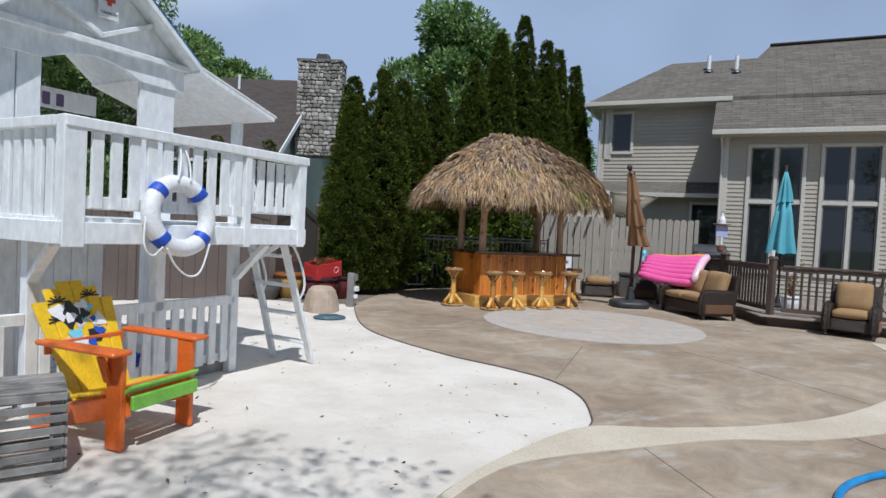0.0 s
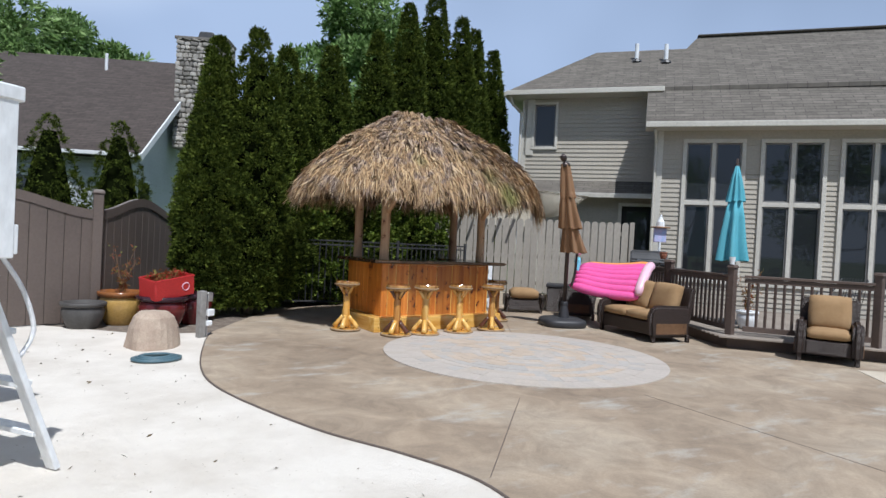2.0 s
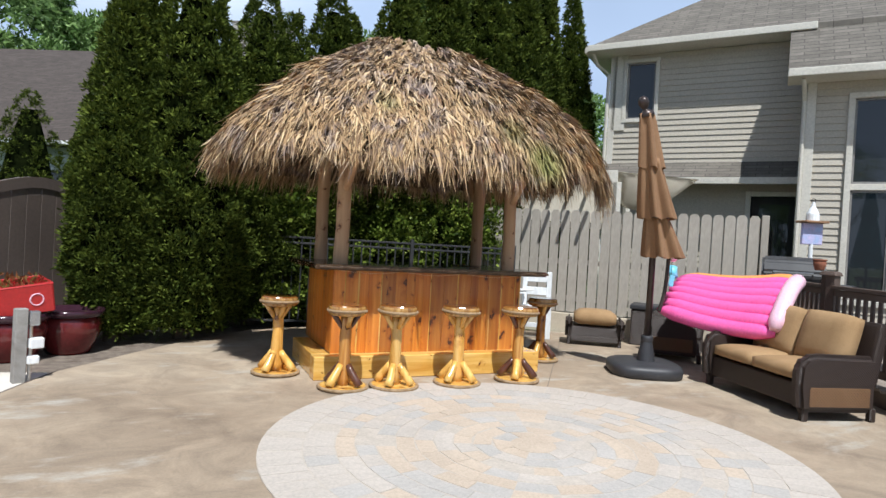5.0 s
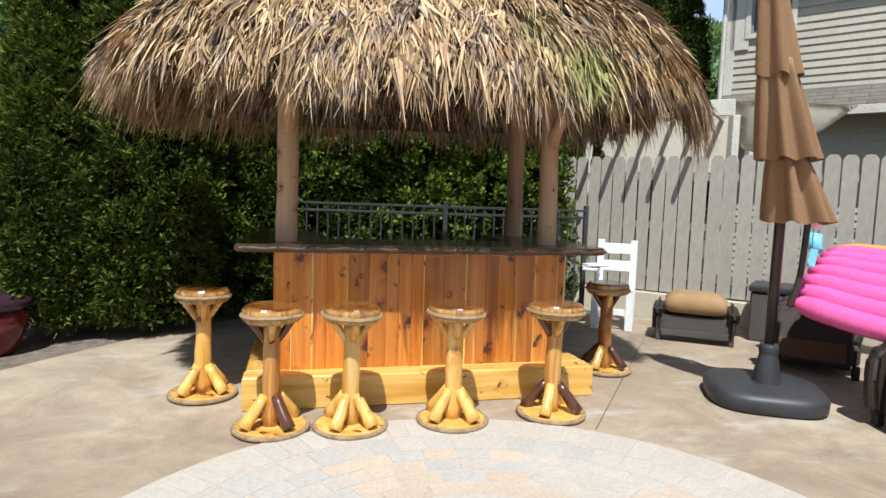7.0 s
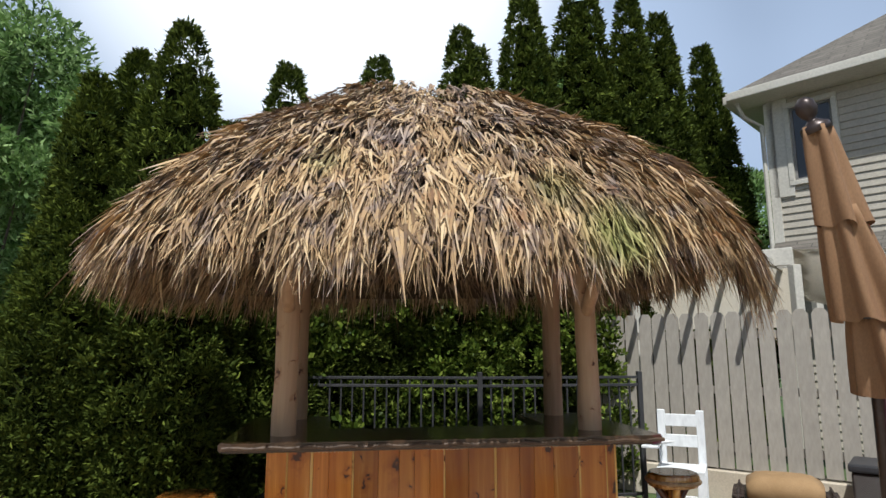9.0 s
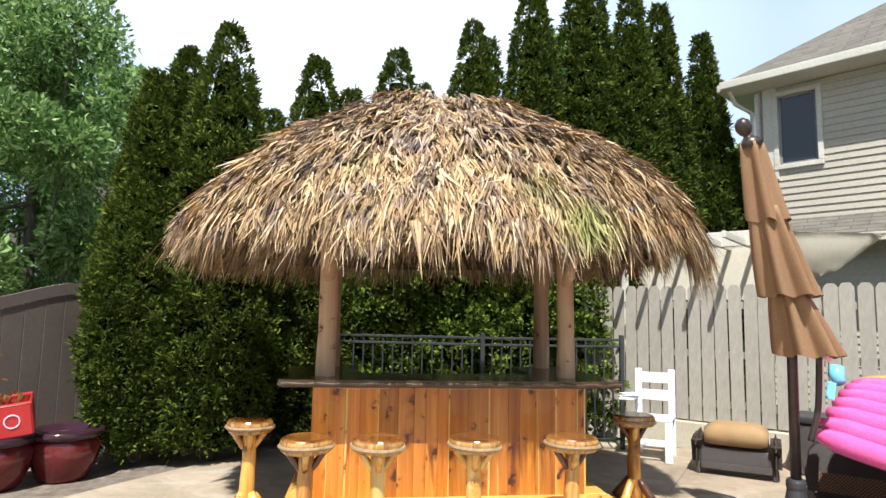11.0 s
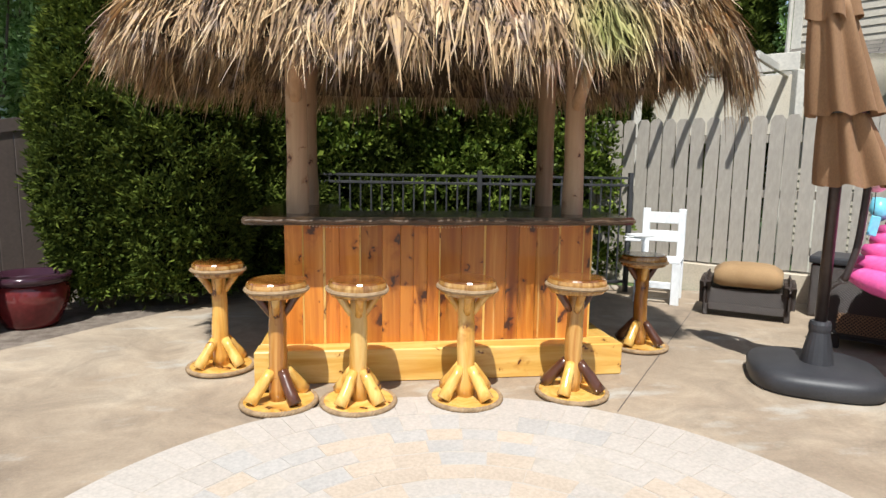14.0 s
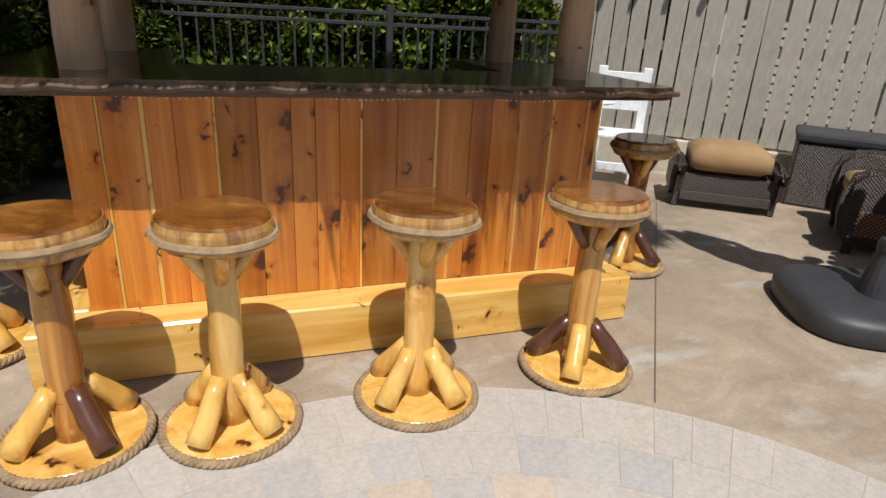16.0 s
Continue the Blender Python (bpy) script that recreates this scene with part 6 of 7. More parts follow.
def hanging_ornament():
    t = thing("hanging_ornament", "pink bauble and blue tag hanging by the umbrella", "ornament", pose(2.72, -0.33, 1.02))
    bm = bmesh.new()
    rod(bm, (0, 0, 0.0), (0, 0, 0.42), 0.003, 0.003, 5)
    part("string", bm, M_BLACKP, t)
    bm = bmesh.new()
    bmesh.ops.create_uvsphere(bm, u_segments=16, v_segments=10, radius=0.055, matrix=Matrix.Translation((0, 0, 0.30)) @ Matrix.Diagonal((1.2, 1, 0.8, 1)))
    part("bauble", bm, M_PINKPALE, t, "pale pink glossy bauble", smooth=True)
    part("tag", box_bm((0.07, 0.015, 0.13), (0.01, 0, 0.04), Matrix.Rotation(0.2, 3, "Y"), 0.005), M_CYAN, t, "blue tag")


hanging_ornament()


# ---- playhouse on posts ----
PM = Matrix(((0.829, -0.559, 0, -5.65), (0.559, 0.829, 0, -4.15), (0, 0, 1, 0), (0, 0, 0, 1)))


def playhouse():
    t = thing("playhouse", "white wooden lifeguard-style playhouse on posts with a railed deck", "playhouse", PM)
    W1 = 2.3
    # deck
    for k in range(17):
        w = 0.07 + 0.14 * k
        if w > W1:
            break
        part("deck_board", box_bm((2.30, 0.132, 0.03), (-1.13, w, 1.41), None, 0.003), M_WHITE, t)
    part("fascia", box_bm((2.32, 0.045, 0.15), (-1.13, -0.02, 1.325), None, 0.005), M_WHITE, t)
    part("fascia", box_bm((0.045, W1, 0.15), (0.035, W1 / 2, 1.325), None, 0.005), M_WHITE, t)
    part("fascia", box_bm((0.045, W1, 0.15), (-2.29, W1 / 2, 1.325), None, 0.005), M_WHITE, t)
    # railing in front
    for u, wd in ((-2.20, 0.15), (-0.72, 0.07), (-0.045, 0.10)):
        part("rail_post", box_bm((wd, 0.10, 0.86), (u, 0.0, 1.66), None, 0.006), M_WHITE, t)
    part("top_rail", box_bm((2.30, 0.12, 0.075), (-1.12, 0.0, 2.05), None, 0.008), M_WHITE, t)
    part("bottom_rail", box_bm((1.40, 0.04, 0.09), (-1.43, 0.0, 1.53), None, 0.005), M_WHITE, t)
    for i in range(10):
        part("baluster", box_bm((0.082, 0.028, 0.52), (-2.04 + 0.135 * i, -0.02, 1.75), None, 0.004), M_WHITE, t)
    for i in range(5):
        part("baluster", box_bm((0.078, 0.028, 0.46), (-0.63 + 0.118 * i, 0.03, 1.77), None, 0.004), M_WHITE, t)
    part("low_rail", box_bm((0.58, 0.03, 0.07), (-0.38, 0.04, 1.56), None, 0.004), M_WHITE, t)
    # left side railing
    part("top_rail", box_bm((0.10, 0.9, 0.07), (-2.24, 0.50, 2.05), None, 0.006), M_WHITE, t)
    for i in range(6):
        part("baluster", box_bm((0.028, 0.085, 0.60), (-2.24, 0.16 + 0.135 * i, 1.72), None, 0.004), M_WHITE, t)
    # grab handles at the ladder
    for w in (0.10, 0.70):
        bm = bmesh.new()
        tube(bm, smooth_curve([(-0.02, w, 1.50), (0.07, w, 1.62), (0.075, w, 1.78), (-0.02, w, 1.90)], 5), 0.014, 8)
        part("grab_handle", bm, M_RING, t, "white grab handle", smooth=True)
    # posts below
    for u, w in ((-0.32, 0.55), (-1.14, 0.55), (-2.15, 0.55), (-0.10, 2.2), (-2.2, 2.2)):
        part("leg_post", box_bm((0.09, 0.09, 1.26), (u, w, 0.62), None, 0.006), M_WHITE, t)
    for a, b in (((-0.32, 0.55, 0.95), (-0.05, 0.2, 1.25)), ((-2.15, 0.55, 0.95), (-2.25, 0.08, 1.25)), ((-0.32, 0.50, 0.9), (-0.32, 0.12, 1.25))):
        bm = bmesh.new()
        beam(bm, a, b, 0.07, 0.05, 0.004)
        part("knee_brace", bm, M_WHITE, t)
    # lower picket rail
    for u0, u1 in ((-2.15, -0.32), (-3.4, -2.2)):
        part("lower_rail", box_bm((u1 - u0, 0.05, 0.085), ((u0 + u1) / 2, 0.53, 0.69), None, 0.005), M_WHITE, t)
        part("lower_rail", box_bm((u1 - u0, 0.04, 0.08), ((u0 + u1) / 2, 0.55, 0.15), None, 0.005), M_WHITE, t)
        n = int((u1 - u0) / 0.135)
        for i in range(n):
            part("lower_baluster", box_bm((0.08, 0.025, 0.56), (u0 + 0.09 + 0.135 * i, 0.515, 0.38), None, 0.004), M_WHITE, t)
    part("sill_board", box_bm((1.9, 0.05, 0.12), (-1.25, 0.62, 0.03), None, 0.004), M_GREYWOOD, t)
    # store-room boards at the back of the ground floor
    for i in range(9):
        part("back_board", box_bm((0.15, 0.03, 1.22), (-2.2 + 0.155 * i, 1.75, 0.61), None, 0.004), M_WHITE, t)
    # cabin front
    F = 0.92
    part("wall_board", box_bm((0.34, 0.05, 1.25), (-0.945, F, 2.05), None, 0.005), M_WHITE, t)
    for u in (-2.20, -2.02):
        part("wall_board", box_bm((0.17, 0.05, 1.25), (u, F, 2.05), None, 0.005), M_WHITE, t)
    part("wall_board", box_bm((0.05, 1.35, 1.25), (-2.27, F + 0.7, 2.05), None, 0.005), M_WHITE, t)
    # head board with an arched lower edge
    bm = bmesh.new()
    arc = [(-1.12, 2.52), (-1.93, 2.52)]
    pts = [(-0.70, 2.83), (-2.32, 2.83), (-2.32, 2.62), (-1.93, 2.62)] + [(-1.93 + 0.81 * i / 10, 2.62 + 0.115 * math.sin(math.pi * i / 10)) for i in range(1, 10)] + [(-1.12, 2.62), (-0.70, 2.62)]
    lo = [bm.verts.new((u, F - 0.05, z)) for u, z in pts]
    hi = [bm.verts.new((u, F - 0.005, z)) for u, z in pts]
    bm.faces.new(lo)
    bm.faces.new(hi[::-1])
    for i in range(len(pts)):
        bm.faces.new((lo[i], hi[i], hi[(i + 1) % len(pts)], lo[(i + 1) % len(pts)]))
    part("head_board", bm, M_WHITE, t)
    part("head_trim", box_bm((1.66, 0.05, 0.05), (-1.51, F - 0.07, 2.83), None, 0.005), M_WHITE, t)
    # gable with its braces
    bm = bmesh.new()
    g = [(-2.32, 2.85), (-0.70, 2.85), (-1.51, 3.50)]
    lo = [bm.verts.new((u, F - 0.02, z)) for u, z in g]
    hi = [bm.verts.new((u, F + 0.02, z)) for u, z in g]
    bm.faces.new(lo)
    bm.faces.new(hi[::-1])
    for i in range(3):
        bm.faces.new((lo[i], hi[i], hi[(i + 1) % 3], lo[(i + 1) % 3]))
    part("gable_panel", bm, M_WHITE, t)
    for a, b in (((-1.52, F - 0.05, 2.90), (-1.06, F - 0.05, 3.12)), ((-1.50, F - 0.05, 2.90), (-1.96, F - 0.05, 3.12))):
        bm = bmesh.new()
        beam(bm, a, b, 0.04, 0.09, 0.004, up=Vector((0, 1, 0)))
        part("gable_brace", bm, M_WHITE, t)
    # roofs
    def plane(name, a, b, w0, w1, thick, mat, parent=t, label=""):
        bm = bmesh.new()
        (u0, z0), (u1, z1) = a, b
        q = [bm.verts.new(p) for p in ((u0, w0, z0), (u1, w0, z1), (u1, w1, z1), (u0, w1, z0), (u0, w0, z0 - thick), (u1, w0, z1 - thick), (u1, w1, z1 - thick), (u0, w1, z0 - thick))]
        for ix in ((0, 1, 2, 3), (4, 7, 6, 5), (0, 4, 5, 1), (1, 5, 6, 2), (2, 6, 7, 3), (3, 7, 4, 0)):
            bm.faces.new([q[i] for i in ix])
        return part(name, bm, mat, parent, label)
    plane("roof_slope", (-1.51, 3.56), (-0.62, 2.84), 0.70, 2.4, 0.05, M_WHITE)
    plane("roof_slope", (-1.51, 3.56), (-2.50, 2.76), 0.70, 2.4, 0.05, M_WHITE)
    for k in range(9):
        w0 = 0.72 + 0.186 * k
        plane("roof_strip", (-1.53, 3.585), (-2.54, 2.77), w0, w0 + 0.15, 0.02, M_BLUEROOF, label="blue roofing strip" if k == 0 else "")
        plane("roof_strip", (-1.49, 3.585), (-0.62, 2.88), w0, w0 + 0.15, 0.02, M_BLUEROOF)
    plane("porch_roof", (-0.66, 2.84), (0.30, 2.56), 0.70, 2.4, 0.04, M_WHITE, label="white porch roof")
    for k in range(16):
        w0 = 0.70 + 0.107 * k
        plane("porch_slat", (-0.64, 2.862), (0.33, 2.58), w0, w0 + 0.095, 0.02, M_RING)
    part("porch_post", box_bm((0.09, 0.09, 1.06), (0.05, 0.98, 1.95), None, 0.005), M_WHITE, t)
    part("porch_post", box_bm((0.09, 0.09, 1.06), (0.05, 2.2, 1.95), None, 0.005), M_WHITE, t)
    # inside: rear beam with coloured figures shown as bars
    part("rear_beam", box_bm((1.6, 0.04, 0.20), (-1.5, 2.25, 2.56), None, 0.004), M_WHITE, t)
    for i in range(6):
        part("banner_mark", box_bm((0.07, 0.012, 0.12), (-1.72 + 0.13 * i, 2.222, 2.55), None, 0.004), M_MARK if i > 2 else M_MARK2, t)
    # sign with a red cross
    sg = part("sign", box_bm((0.17, 0.015, 0.24), (-1.46, F - 0.075, 3.17), None, 0.004), M_RING, t, "white sign with a red cross")
    bm = bmesh.new()
    add_box(bm, (0.095, 0.006, 0.032), (-1.46, F - 0.087, 3.205), None, 0)
    add_box(bm, (0.032, 0.0065, 0.095), (-1.46, F - 0.087, 3.205), None, 0)
    part("cross", bm, M_REDP, sg)
    fc = bpy.data.curves.new("sign_text", "FONT")
    fc.body, fc.size, fc.align_x, fc.extrude = "ON DUTY", 0.032, "CENTER", 0.001
    fo = new("sign_text_curve", fc)
    dg = bpy.context.evaluated_depsgraph_get()
    me = bpy.data.meshes.new_from_object(fo.evaluated_get(dg))
    bpy.data.objects.remove(fo)
    me.materials.clear()
    me.materials.append(M_BLACKP)
    tx = new("lettering", me)
    tx.parent = sg
    tx.matrix_basis = pose(-1.46, F - 0.086, 3.085, 90, 0, 0)
    # ladder
    lad = thing("ladder", "white wooden ladder leaning on the playhouse deck", "ladder", PM)
    for w in (0.16, 0.70):
        bm = bmesh.new()
        beam(bm, (0.42, w, 0.0), (0.03 if w > 0.4 else -0.06, w, 1.26), 0.035, 0.085, 0.005, up=Vector((0, 1, 0)))
        part("stringer", bm, M_WHITE, lad)
        bm = bmesh.new()
        tube(bm, smooth_curve([(0.20, w, 0.68), (0.27, w, 0.82), (0.20, w, 1.05), (0.06, w, 1.26)], 5), 0.013, 8)
        part("hand_rail", bm, M_RING, lad, smooth=True)
    for k in range(4):
        z = 0.22 + 0.30 * k
        u = 0.42 - 0.42 * z / 1.26
        part("rung", box_bm((0.09, 0.50, 0.03), (u, 0.43, z), None, 0.004), M_WHITE, lad)
    # things stored under the deck
    for u, w, s, mat, lb in ((-1.35, 1.0, (0.5, 0.35, 0.22), M_BLUEP, "dark blue tub stored under the playhouse"), (-2.7, 1.0, (0.4, 0.35, 0.3), M_BURGUNDY, "dark red bin stored under the playhouse")):
        bt = thing("storage_tub", lb, "tub", PM @ pose(u, w, 0))
        part("body", box_bm(s, (0, 0, s[2] / 2), None, 0.03, 1.08), mat, bt)
        part("rim", box_bm((s[0] * 1.12, s[1] * 1.12, 0.03), (0, 0, s[2]), None, 0.008), mat, bt)


M_MARK = painted("purple_marks", (0.16, 0.09, 0.22))
M_MARK2 = painted("grey_marks", (0.40, 0.36, 0.36))
playhouse()


def life_ring():
    t = thing("life_ring", "white ring buoy with blue bands hung on the rail", "life ring", PM @ pose(-1.44, -0.10, 1.47, 82, 0, 0))
    bm = bmesh.new()
    R = 0.245
    ring = lambda a: Vector((R * math.cos(a), R * math.sin(a), 0))
    tube(bm, [ring(2 * math.pi * i / 56) for i in range(56)], 0.066, 14, True)
    part("ring", bm, M_RING, t, smooth=True)
    for k in range(4):
        a0 = math.pi / 4 + k * math.pi / 2
        bm = bmesh.new()
        tube(bm, [ring(a0 + 0.13 * (i / 3 - 1)) for i in range(7)], 0.069, 14)
        part("band", bm, M_BLUEP, t, "blue cloth band", smooth=True)
    pts = [(-0.30, -0.02, 0.02), (-0.33, -0.22, 0.03), (-0.27, -0.30, 0.03), (-0.21, -0.24, 0.07)]
    bm = bmesh.new()
    tube(bm, smooth_curve(pts, 8), 0.008, 6)
    part("rope", bm, M_RING, t, "white grab rope", smooth=True)
    bm = bmesh.new()
    tube(bm, smooth_curve([(-0.18, -0.25, 0.07), (-0.10, -0.38, 0.05), (0.02, -0.46, 0.04), (0.12, -0.42, 0.05), (0.20, -0.22, 0.07)], 8), 0.008, 6)
    part("rope", bm, M_RING, t, "white grab rope", smooth=True)
    bm = bmesh.new()
    tube(bm, smooth_curve([(-0.05, 0.25, 0.07), (0.0, 0.40, 0.05), (0.06, 0.58, -0.02), (0.08, 0.42, 0.04), (0.06, 0.25, 0.07)], 6), 0.008, 6)
    part("rope", bm, M_RING, t, "white grab rope", smooth=True)


life_ring()


# ---- painted garden chair and the slatted crate ----
def adirondack():
    t = thing("adirondack_chair", "bright painted wooden garden chair, yellow, orange and green", "chair", pose(-7.10, -5.47, 0, 0, 0, 42))
    # local -y is the front
    for s in (-1, 1):
        bm = bmesh.new()
        beam(bm, (s * 0.25, -0.28, 0.28), (s * 0.22, 0.62, 0.04), 0.035, 0.15, 0.006)
        part("stringer", bm, M_ORANGE, t, "red-orange side rail")
        part("front_leg", box_bm((0.04, 0.13, 0.60), (s * 0.285, -0.22, 0.30), None, 0.006), M_ORANGE, t, "orange front leg")
        bm = bmesh.new()
        add_box(bm, (0.15, 0.72, 0.03), (s * 0.33, 0.04, 0.615), None, 0.01)
        for v in bm.verts:
            if v.co.y > 0.2:
                v.co.x = s * 0.33 + (v.co.x - s * 0.33) * 0.6
        part("arm", bm, M_ORANGE, t, "orange arm rest")
        bm = bmesh.new()
        beam(bm, (s * 0.30, -0.17, 0.42), (s * 0.36, -0.17, 0.59), 0.05, 0.03, 0.004)
        part("arm_bracket", bm, M_ORANGE, t)
    for i in range(6):
        y = -0.31 + 0.092 * i
        z = 0.375 - 0.25 * (y + 0.28) * 0.9
        mat = (M_GREENP, M_REDP, M_ORANGE, M_YELLOW, M_YELLOW, M_YELLOW)[i]
        bm = bmesh.new()
        add_box(bm, (0.56, 0.084, 0.024), (0, 0, 0), None, 0.006)
        part("seat_slat", bm, mat, t, ("green", "red", "orange", "yellow", "yellow", "yellow")[i] + " seat slat", m=pose(0, y, z, -13 if i else -35, 0, 0))
    part("apron", box_bm((0.54, 0.03, 0.09), (0, -0.335, 0.30), None, 0.006), M_GREENP, t, "green front apron")
    back = pose(0, 0.22, 0.22, -27, 0, 0)
    hs = (0.70, 0.79, 0.84, 0.84, 0.79, 0.70)
    for i, h in enumerate(hs):
        x = -0.235 + 0.094 * i
        bm = bmesh.new()
        add_box(bm, (0.092, 0.022, h), (x, 0, h / 2), None, 0.006)
        for v in bm.verts:
            v.co.x *= 0.80 + 0.28 * min(1, v.co.z / 0.7)
        part("back_slat", bm, M_YELLOW, t, "yellow back slat", m=back)
    # painted beach picture as plain patches
    rng = random.Random(3)
    for k in range(26):
        x, z = rng.uniform(-0.17, 0.17), rng.uniform(0.36, 0.66)
        if (x / 0.2) ** 2 + ((z - 0.5) / 0.18) ** 2 > 1:
            continue
        bm = bmesh.new()
        lathe(bm, [(rng.uniform(0.025, 0.06), 0.0), (0.02, 0.0012 + 0.0008 * k / 26)], 9, lambda a, i: 1 + 0.3 * math.sin(3 * a + k))
        mat = rng.choice((M_RING, M_RING, M_REDP, M_BLUEP, M_BLACKP, M_PINKPALE, M_CYAN))
        part("painted_patch", bm, mat, t, m=back @ pose(x, -0.0118 - 0.0002 * k, z, 90, 0, 0))
    for sx, z in ((-0.13, 0.69), (0.12, 0.72), (-0.16, 0.56)):
        bm = bmesh.new()
        for k in range(7):
            a = math.pi * (k / 6) + 0.1
            beam(bm, (sx, -0.0135, z), (sx + 0.075 * math.cos(a), -0.0135, z + 0.055 * math.sin(a) - 0.01), 0.012, 0.002, 0, up=Vector((0, 1, 0)))
        part("painted_palm", bm, M_BLACKP, t, m=back)
    part("back_rail", box_bm((0.60, 0.03, 0.08), (0, 0.40, 0.56), None, 0.006), M_ORANGE, t)


adirondack()


def slatted_crate():
    t = thing("lobster_crate", "weathered grey slatted wooden crate with gaps", "crate", pose(-7.78, -5.92, -0.01, 0, 0, 8))
    rng = random.Random(7)
    L, D, H = 0.70, 0.46, 0.46
    for s in (-1, 1):
        for sx in (-1, 0, 1):
            part("frame", box_bm((0.04, 0.035, H), (sx * (L / 2 - 0.04), s * (D / 2 - 0.03), H / 2), None, 0.004), M_GREYWOOD, t)
        z = 0.03
        while z < H:
            part("slat", box_bm((L + rng.uniform(-0.02, 0.03), 0.014, 0.042), (rng.uniform(-0.01, 0.01), s * D / 2, z + 0.02), Matrix.Rotation(rng.uniform(-0.02, 0.02), 3, "Y"), 0.003), M_GREYWOOD, t)
            z += 0.066
    for sx in (-1, 1):
        z = 0.03
        while z < H:
            part("slat", box_bm((0.014, D, 0.042), (sx * L / 2, 0, z + 0.02), None, 0.003), M_GREYWOOD, t)
            z += 0.066
    for i in range(7):
        part("slat", box_bm((L, 0.05, 0.014), (0, -D / 2 + 0.04 + i * 0.066, H + 0.006), Matrix.Rotation(rng.uniform(-0.02, 0.02), 3, "Z"), 0.003), M_GREYWOOD, t)


slatted_crate()


# ---- broadleaf trees ----
def broadleaf(name, label, x, y, h, r, seed, n=9000, size=0.16, low=0.25, sway=0.0, group="far trees", fan=3, holes=0.0, mat=None):
    rng = np.random.default_rng(seed)
    rr = random.Random(seed)
    t = thing(name, label, "tree", pose(x, y, 0), group)
    bm = bmesh.new()
    tube(bm, [(0, 0, -0.05), (0.05, 0.02, h * 0.2), (-0.04, 0.05, h * 0.45), (0.02, 0, h * 0.8)], [0.05 * h ** 0.7 * 0.9, 0.05 * h ** 0.7 * 0.7, 0.09, 0.03], 10)
    part("trunk", bm, M_TRUNK, t)
    centres = []
    for i in range(26):
        a = rr.uniform(0, 6.28)
        k = (i + 0.5) / 26
        z = h * (low + (0.97 - low) * k)
        q = r * math.sin(math.pi * min(0.98, 0.16 + 0.80 * k)) ** 0.8 * rr.uniform(0.35, 0.85)
        c = Vector((q * math.cos(a), q * math.sin(a), z))
        centres.append((c, r * rr.uniform(0.26, 0.44)))
        if i % 2 == 0:
            bm = bmesh.new()
            z0 = max(h * 0.15, z - r * 0.7)
            tube(bm, [(0, 0, z0), tuple(c * 0.5 + Vector((0, 0, (z0 - c.z * 0.5) * 0.6))), tuple(c)], [0.06, 0.04, 0.012], 6)
            part("limb", bm, M_TRUNK, t)
    per = n // len(centres)
    cs, os_ = [], []
    for c, q in centres:
        d = unit(rng.normal(0, 1, (per, 3)))
        rad = q * rng.uniform(0.35, 1.0, per) ** 0.6
        cs.append(np.array(list(c)) + d * rad[:, None] * np.array([1, 1, 0.75]))
        os_.append(unit(d + np.array([0, 0, 0.2])))
    c, o = np.concatenate(cs), np.concatenate(os_)
    v, f = sprays(rng, c, o, size * rng.uniform(0.7, 1.3, len(c)), fan, 0.8)
    cr = new("crown", soup("crown", v, f, mat or M_TREELEAF))
    cr.parent = t
    return t


broadleaf("maple_tree", "tall leafy green maple beyond the vinyl fence", -8.2, 10.2, 8.8, 2.9, 31, 16000, 0.17, 0.16)
broadleaf("maple_tree", "distant tall green maple behind the evergreens", 8.5, 20.0, 13.2, 4.2, 32, 14000, 0.30, 0.25)
broadleaf("maple_tree", "distant leafy tree behind the evergreens", 6.8, 24.0, 8.8, 2.6, 33, 7000, 0.30, 0.25)
broadleaf("maple_tree", "distant pale green tree beside the house", 15.5, 19.5, 9.0, 2.6, 34, 6000, 0.26, 0.25)
for i, (tx, ty, th, tr) in enumerate(((-9.5, 33, 14.0, 3.6), (-6.5, 34.5, 13.0, 3.2), (-3.5, 34, 13.5, 3.2), (-13.5, 31, 14.5, 4.0), (-17.5, 28, 14, 4.0), (-0.5, 35.5, 12.5, 3.0), (-22, 22, 12, 4.0))):
    broadleaf("poplar_tree", "far green poplar behind the neighbouring roof", tx, ty, th, tr, 50 + i, 6000, 0.36, 0.2)
broadleaf("yard_tree", "airy tree whose branches shade the sand", -8.4, -11.6, 7.4, 3.1, 71, 9000, 0.085, 0.5, group="yard trees", fan=2)
for tx, ty, th, tr, sd in ((-13.5, -14.5, 8.5, 3.0, 72), (-4.5, -19.0, 9.5, 3.4, 73), (2.0, -21.5, 8.0, 3.0, 74)):
    broadleaf("yard_tree", "leafy tree mirrored in the tall windows", tx, ty, th, tr, sd, 5200, 0.24, 0.2, group="yard trees", fan=2)
for i, (tx, ty, th, tr) in enumerate(((-3.75, 7.7, 3.75, 0.8), (-5.05, 8.4, 3.8, 0.85))):
    arborvitae("arborvitae_shrub", tx, ty, th, tr, 140 + i, 700)


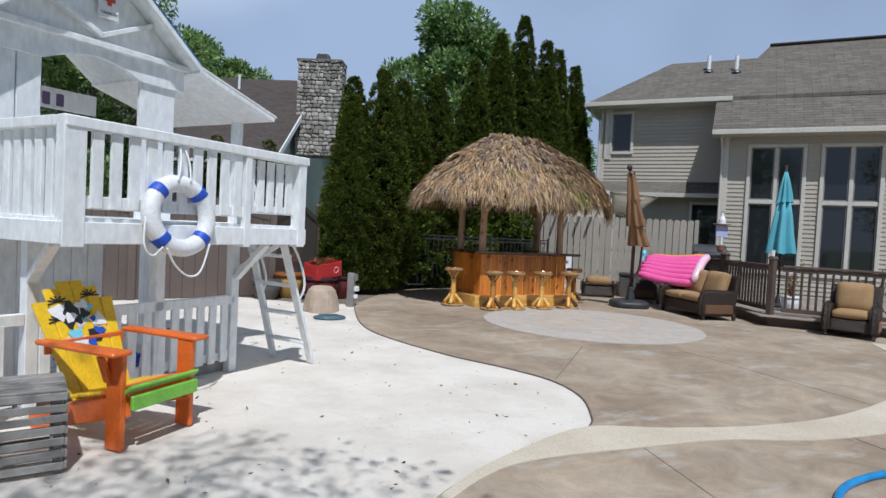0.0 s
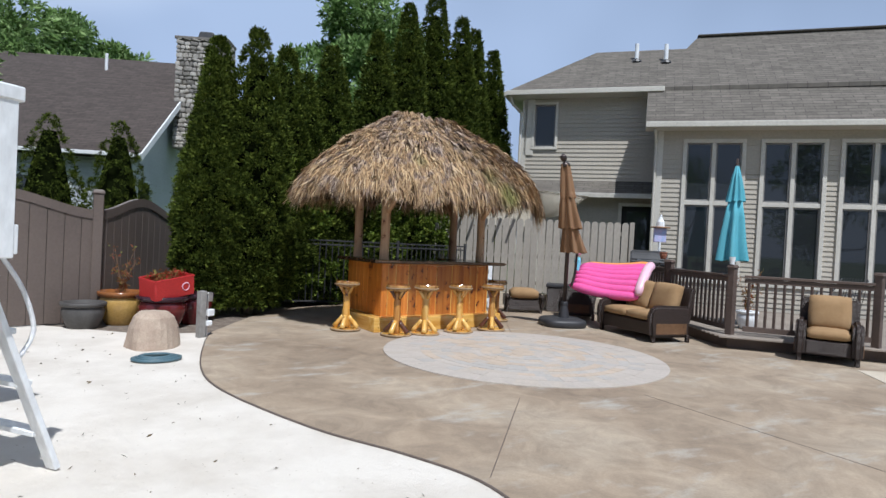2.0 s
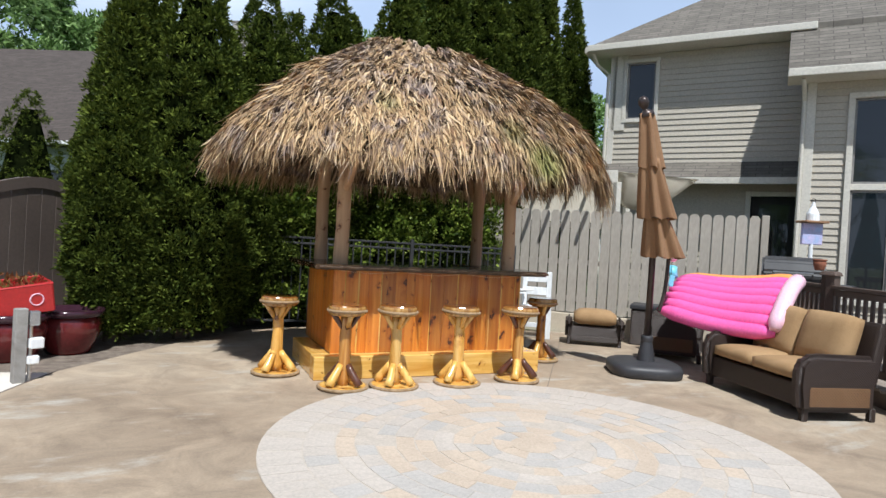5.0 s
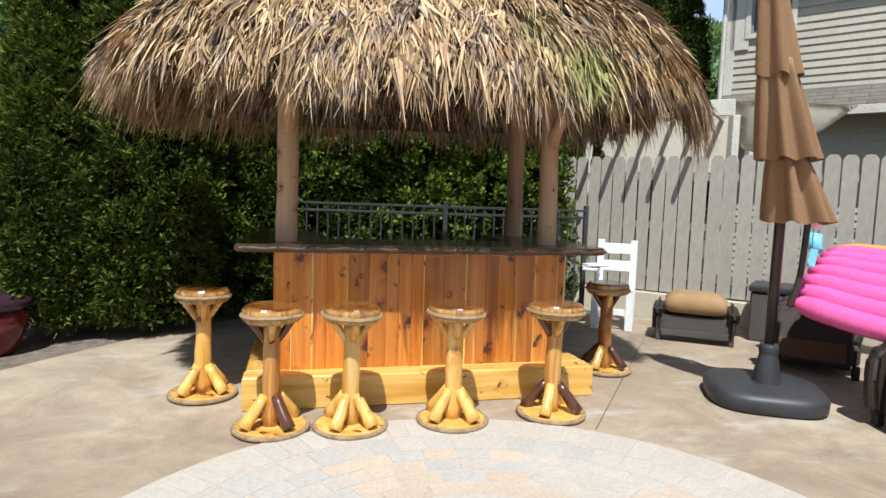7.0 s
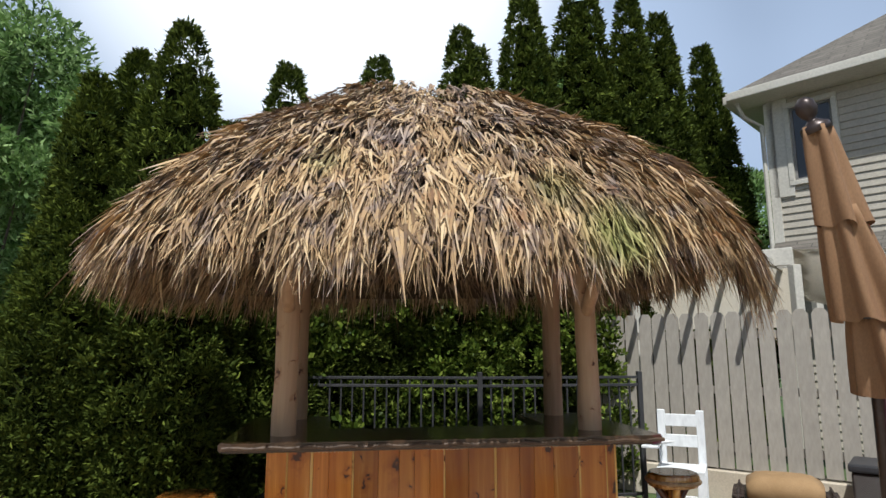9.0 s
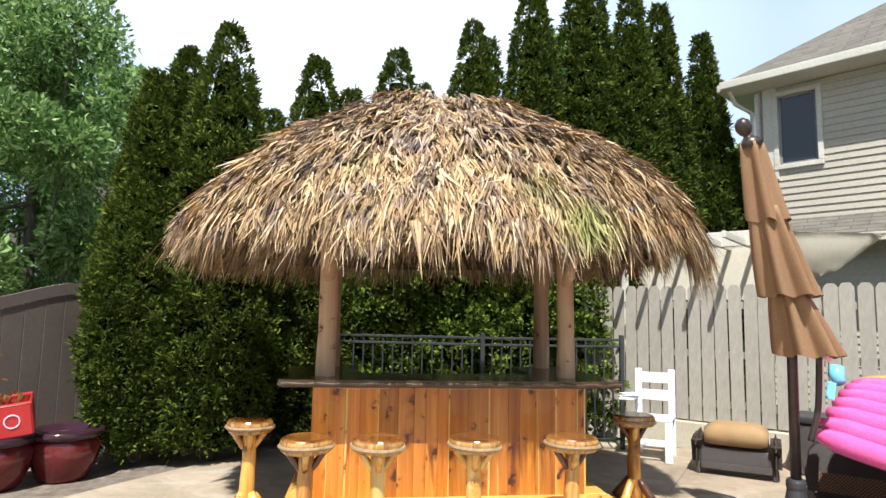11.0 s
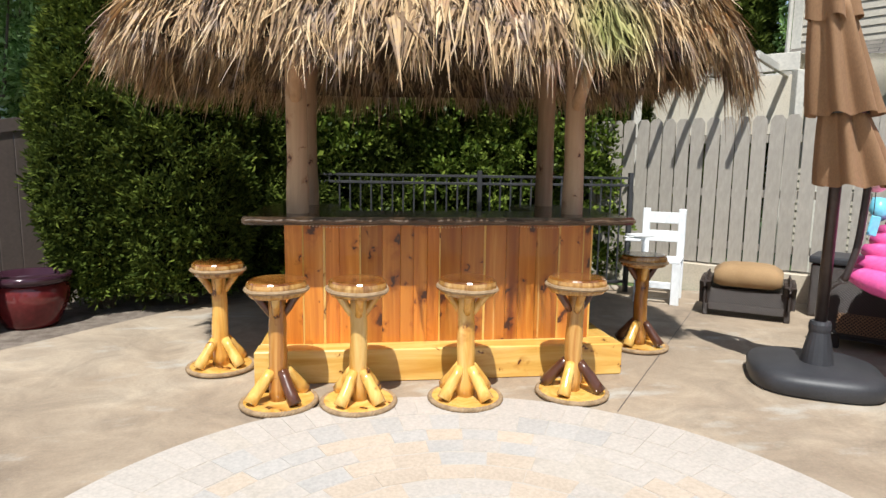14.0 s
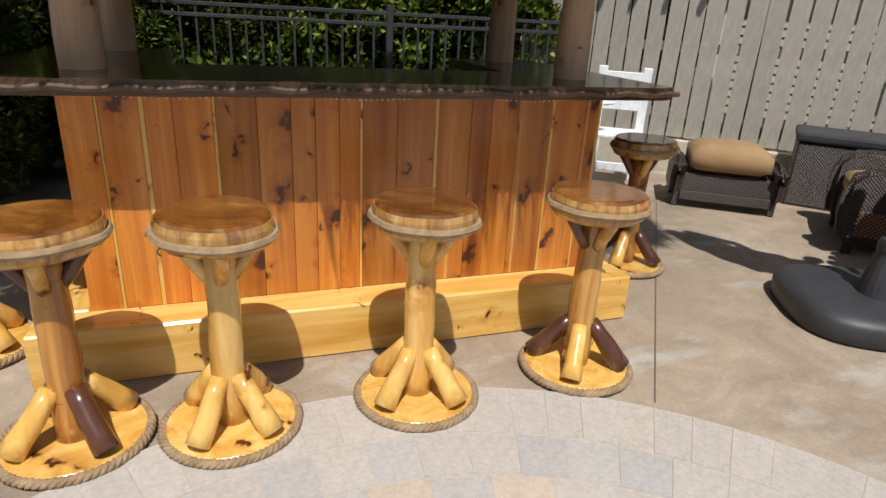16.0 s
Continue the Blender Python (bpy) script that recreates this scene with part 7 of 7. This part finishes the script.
# ---- round inset of pavers ----
def paver_circle():
    t = thing("paver_circle", "round inset of pale, grey and peach pavers", "pavers", kind="structure")
    bm = bmesh.new()
    lathe(bm, [(1.80, -0.02), (1.80, 0.0085)], 96)
    part("joint_bed", bm, M_JOINT, t, m=pose(PATIO_C.x, PATIO_C.y, 0))
    mats = (M_PAVERA, M_PAVERB, M_PAVERC)
    rng = random.Random(12)

    def wedge(r0, r1, a, gap=0.0016):
        bm = bmesh.new()
        q = []
        for z in (-0.03, 0.010):
            for r, s in ((r0 + gap, -1), (r1 - gap, -1), (r1 - gap, 1), (r0 + gap, 1)):
                th = s * (a / 2 - gap / r)
                k = 0.0 if z < 0 else 0.003
                q.append(bm.verts.new(((r - k * (1 if r > r0 + 0.02 else -1)) * math.cos(th), (r) * math.sin(th), z)))
        for ix in ((4, 5, 6, 7), (0, 3, 2, 1), (0, 1, 5, 4), (1, 2, 6, 5), (2, 3, 7, 6), (3, 0, 4, 7)):
            bm.faces.new([q[i] for i in ix])
        return bm
    rings = [(1.80, 1.53, 84), (1.53, 1.33, 56)]
    r = 1.33
    while r > 0.25:
        rings.append((r, r - 0.13, max(6, int(2 * math.pi * (r - 0.08) / rng.choice((0.15, 0.18, 0.22))))))
        r -= 0.13
    count = 0
    for i, (ro, ri, n) in enumerate(rings):
        a = 2 * math.pi / n
        me = [as_mesh("paver", wedge(ri, ro, a), m) for m in mats]
        off = rng.uniform(0, 6)
        for k in range(n):
            pick = 0 if i < 1 else rng.choice((0, 0, 2)) if i < 2 else rng.choice((0, 0, 1, 1, 1, 2, 2))
            share("paver", me[pick], t, pose(PATIO_C.x, PATIO_C.y, rng.uniform(-0.002, 0.002), 0, 0, math.degrees(off + a * k)))
    bm = bmesh.new()
    lathe(bm, [(r - 0.004, -0.02), (r - 0.004, 0.012)], 20)
    part("centre_stone", bm, M_PAVERB, t, m=pose(PATIO_C.x, PATIO_C.y, 0))


paver_circle()


# ---- leaf litter on the sand ----
lr = np.random.default_rng(21)
n = 420
lx, ly = lr.uniform(-8.5, -3.3, n), lr.uniform(-8.5, 1.0, n)
keep = lx < np.interp(ly, [-8.5, -6.5, -5.2, -2.4, 1.0], [-6.4, -4.2, -3.5, -4.2, -3.8])
c = np.stack([lx, ly, np.full(n, -0.004)], 1)[keep]
v, f = sprays(lr, c, unit(np.stack([lr.normal(0, 1, len(c)), lr.normal(0, 1, len(c)), lr.uniform(0, 0.15, len(c))], 1)), lr.uniform(0.015, 0.05, len(c)), 1, 0.15)
M_LITTER = leafy("dry_litter", (0.07, 0.05, 0.03), (0.16, 0.12, 0.07), (0.26, 0.20, 0.12))
tagged(new("leaf_litter", soup("leaf_litter", v, f, M_LITTER)), "dry leaf bits scattered on the sand", "leaf litter", kind="stuff")
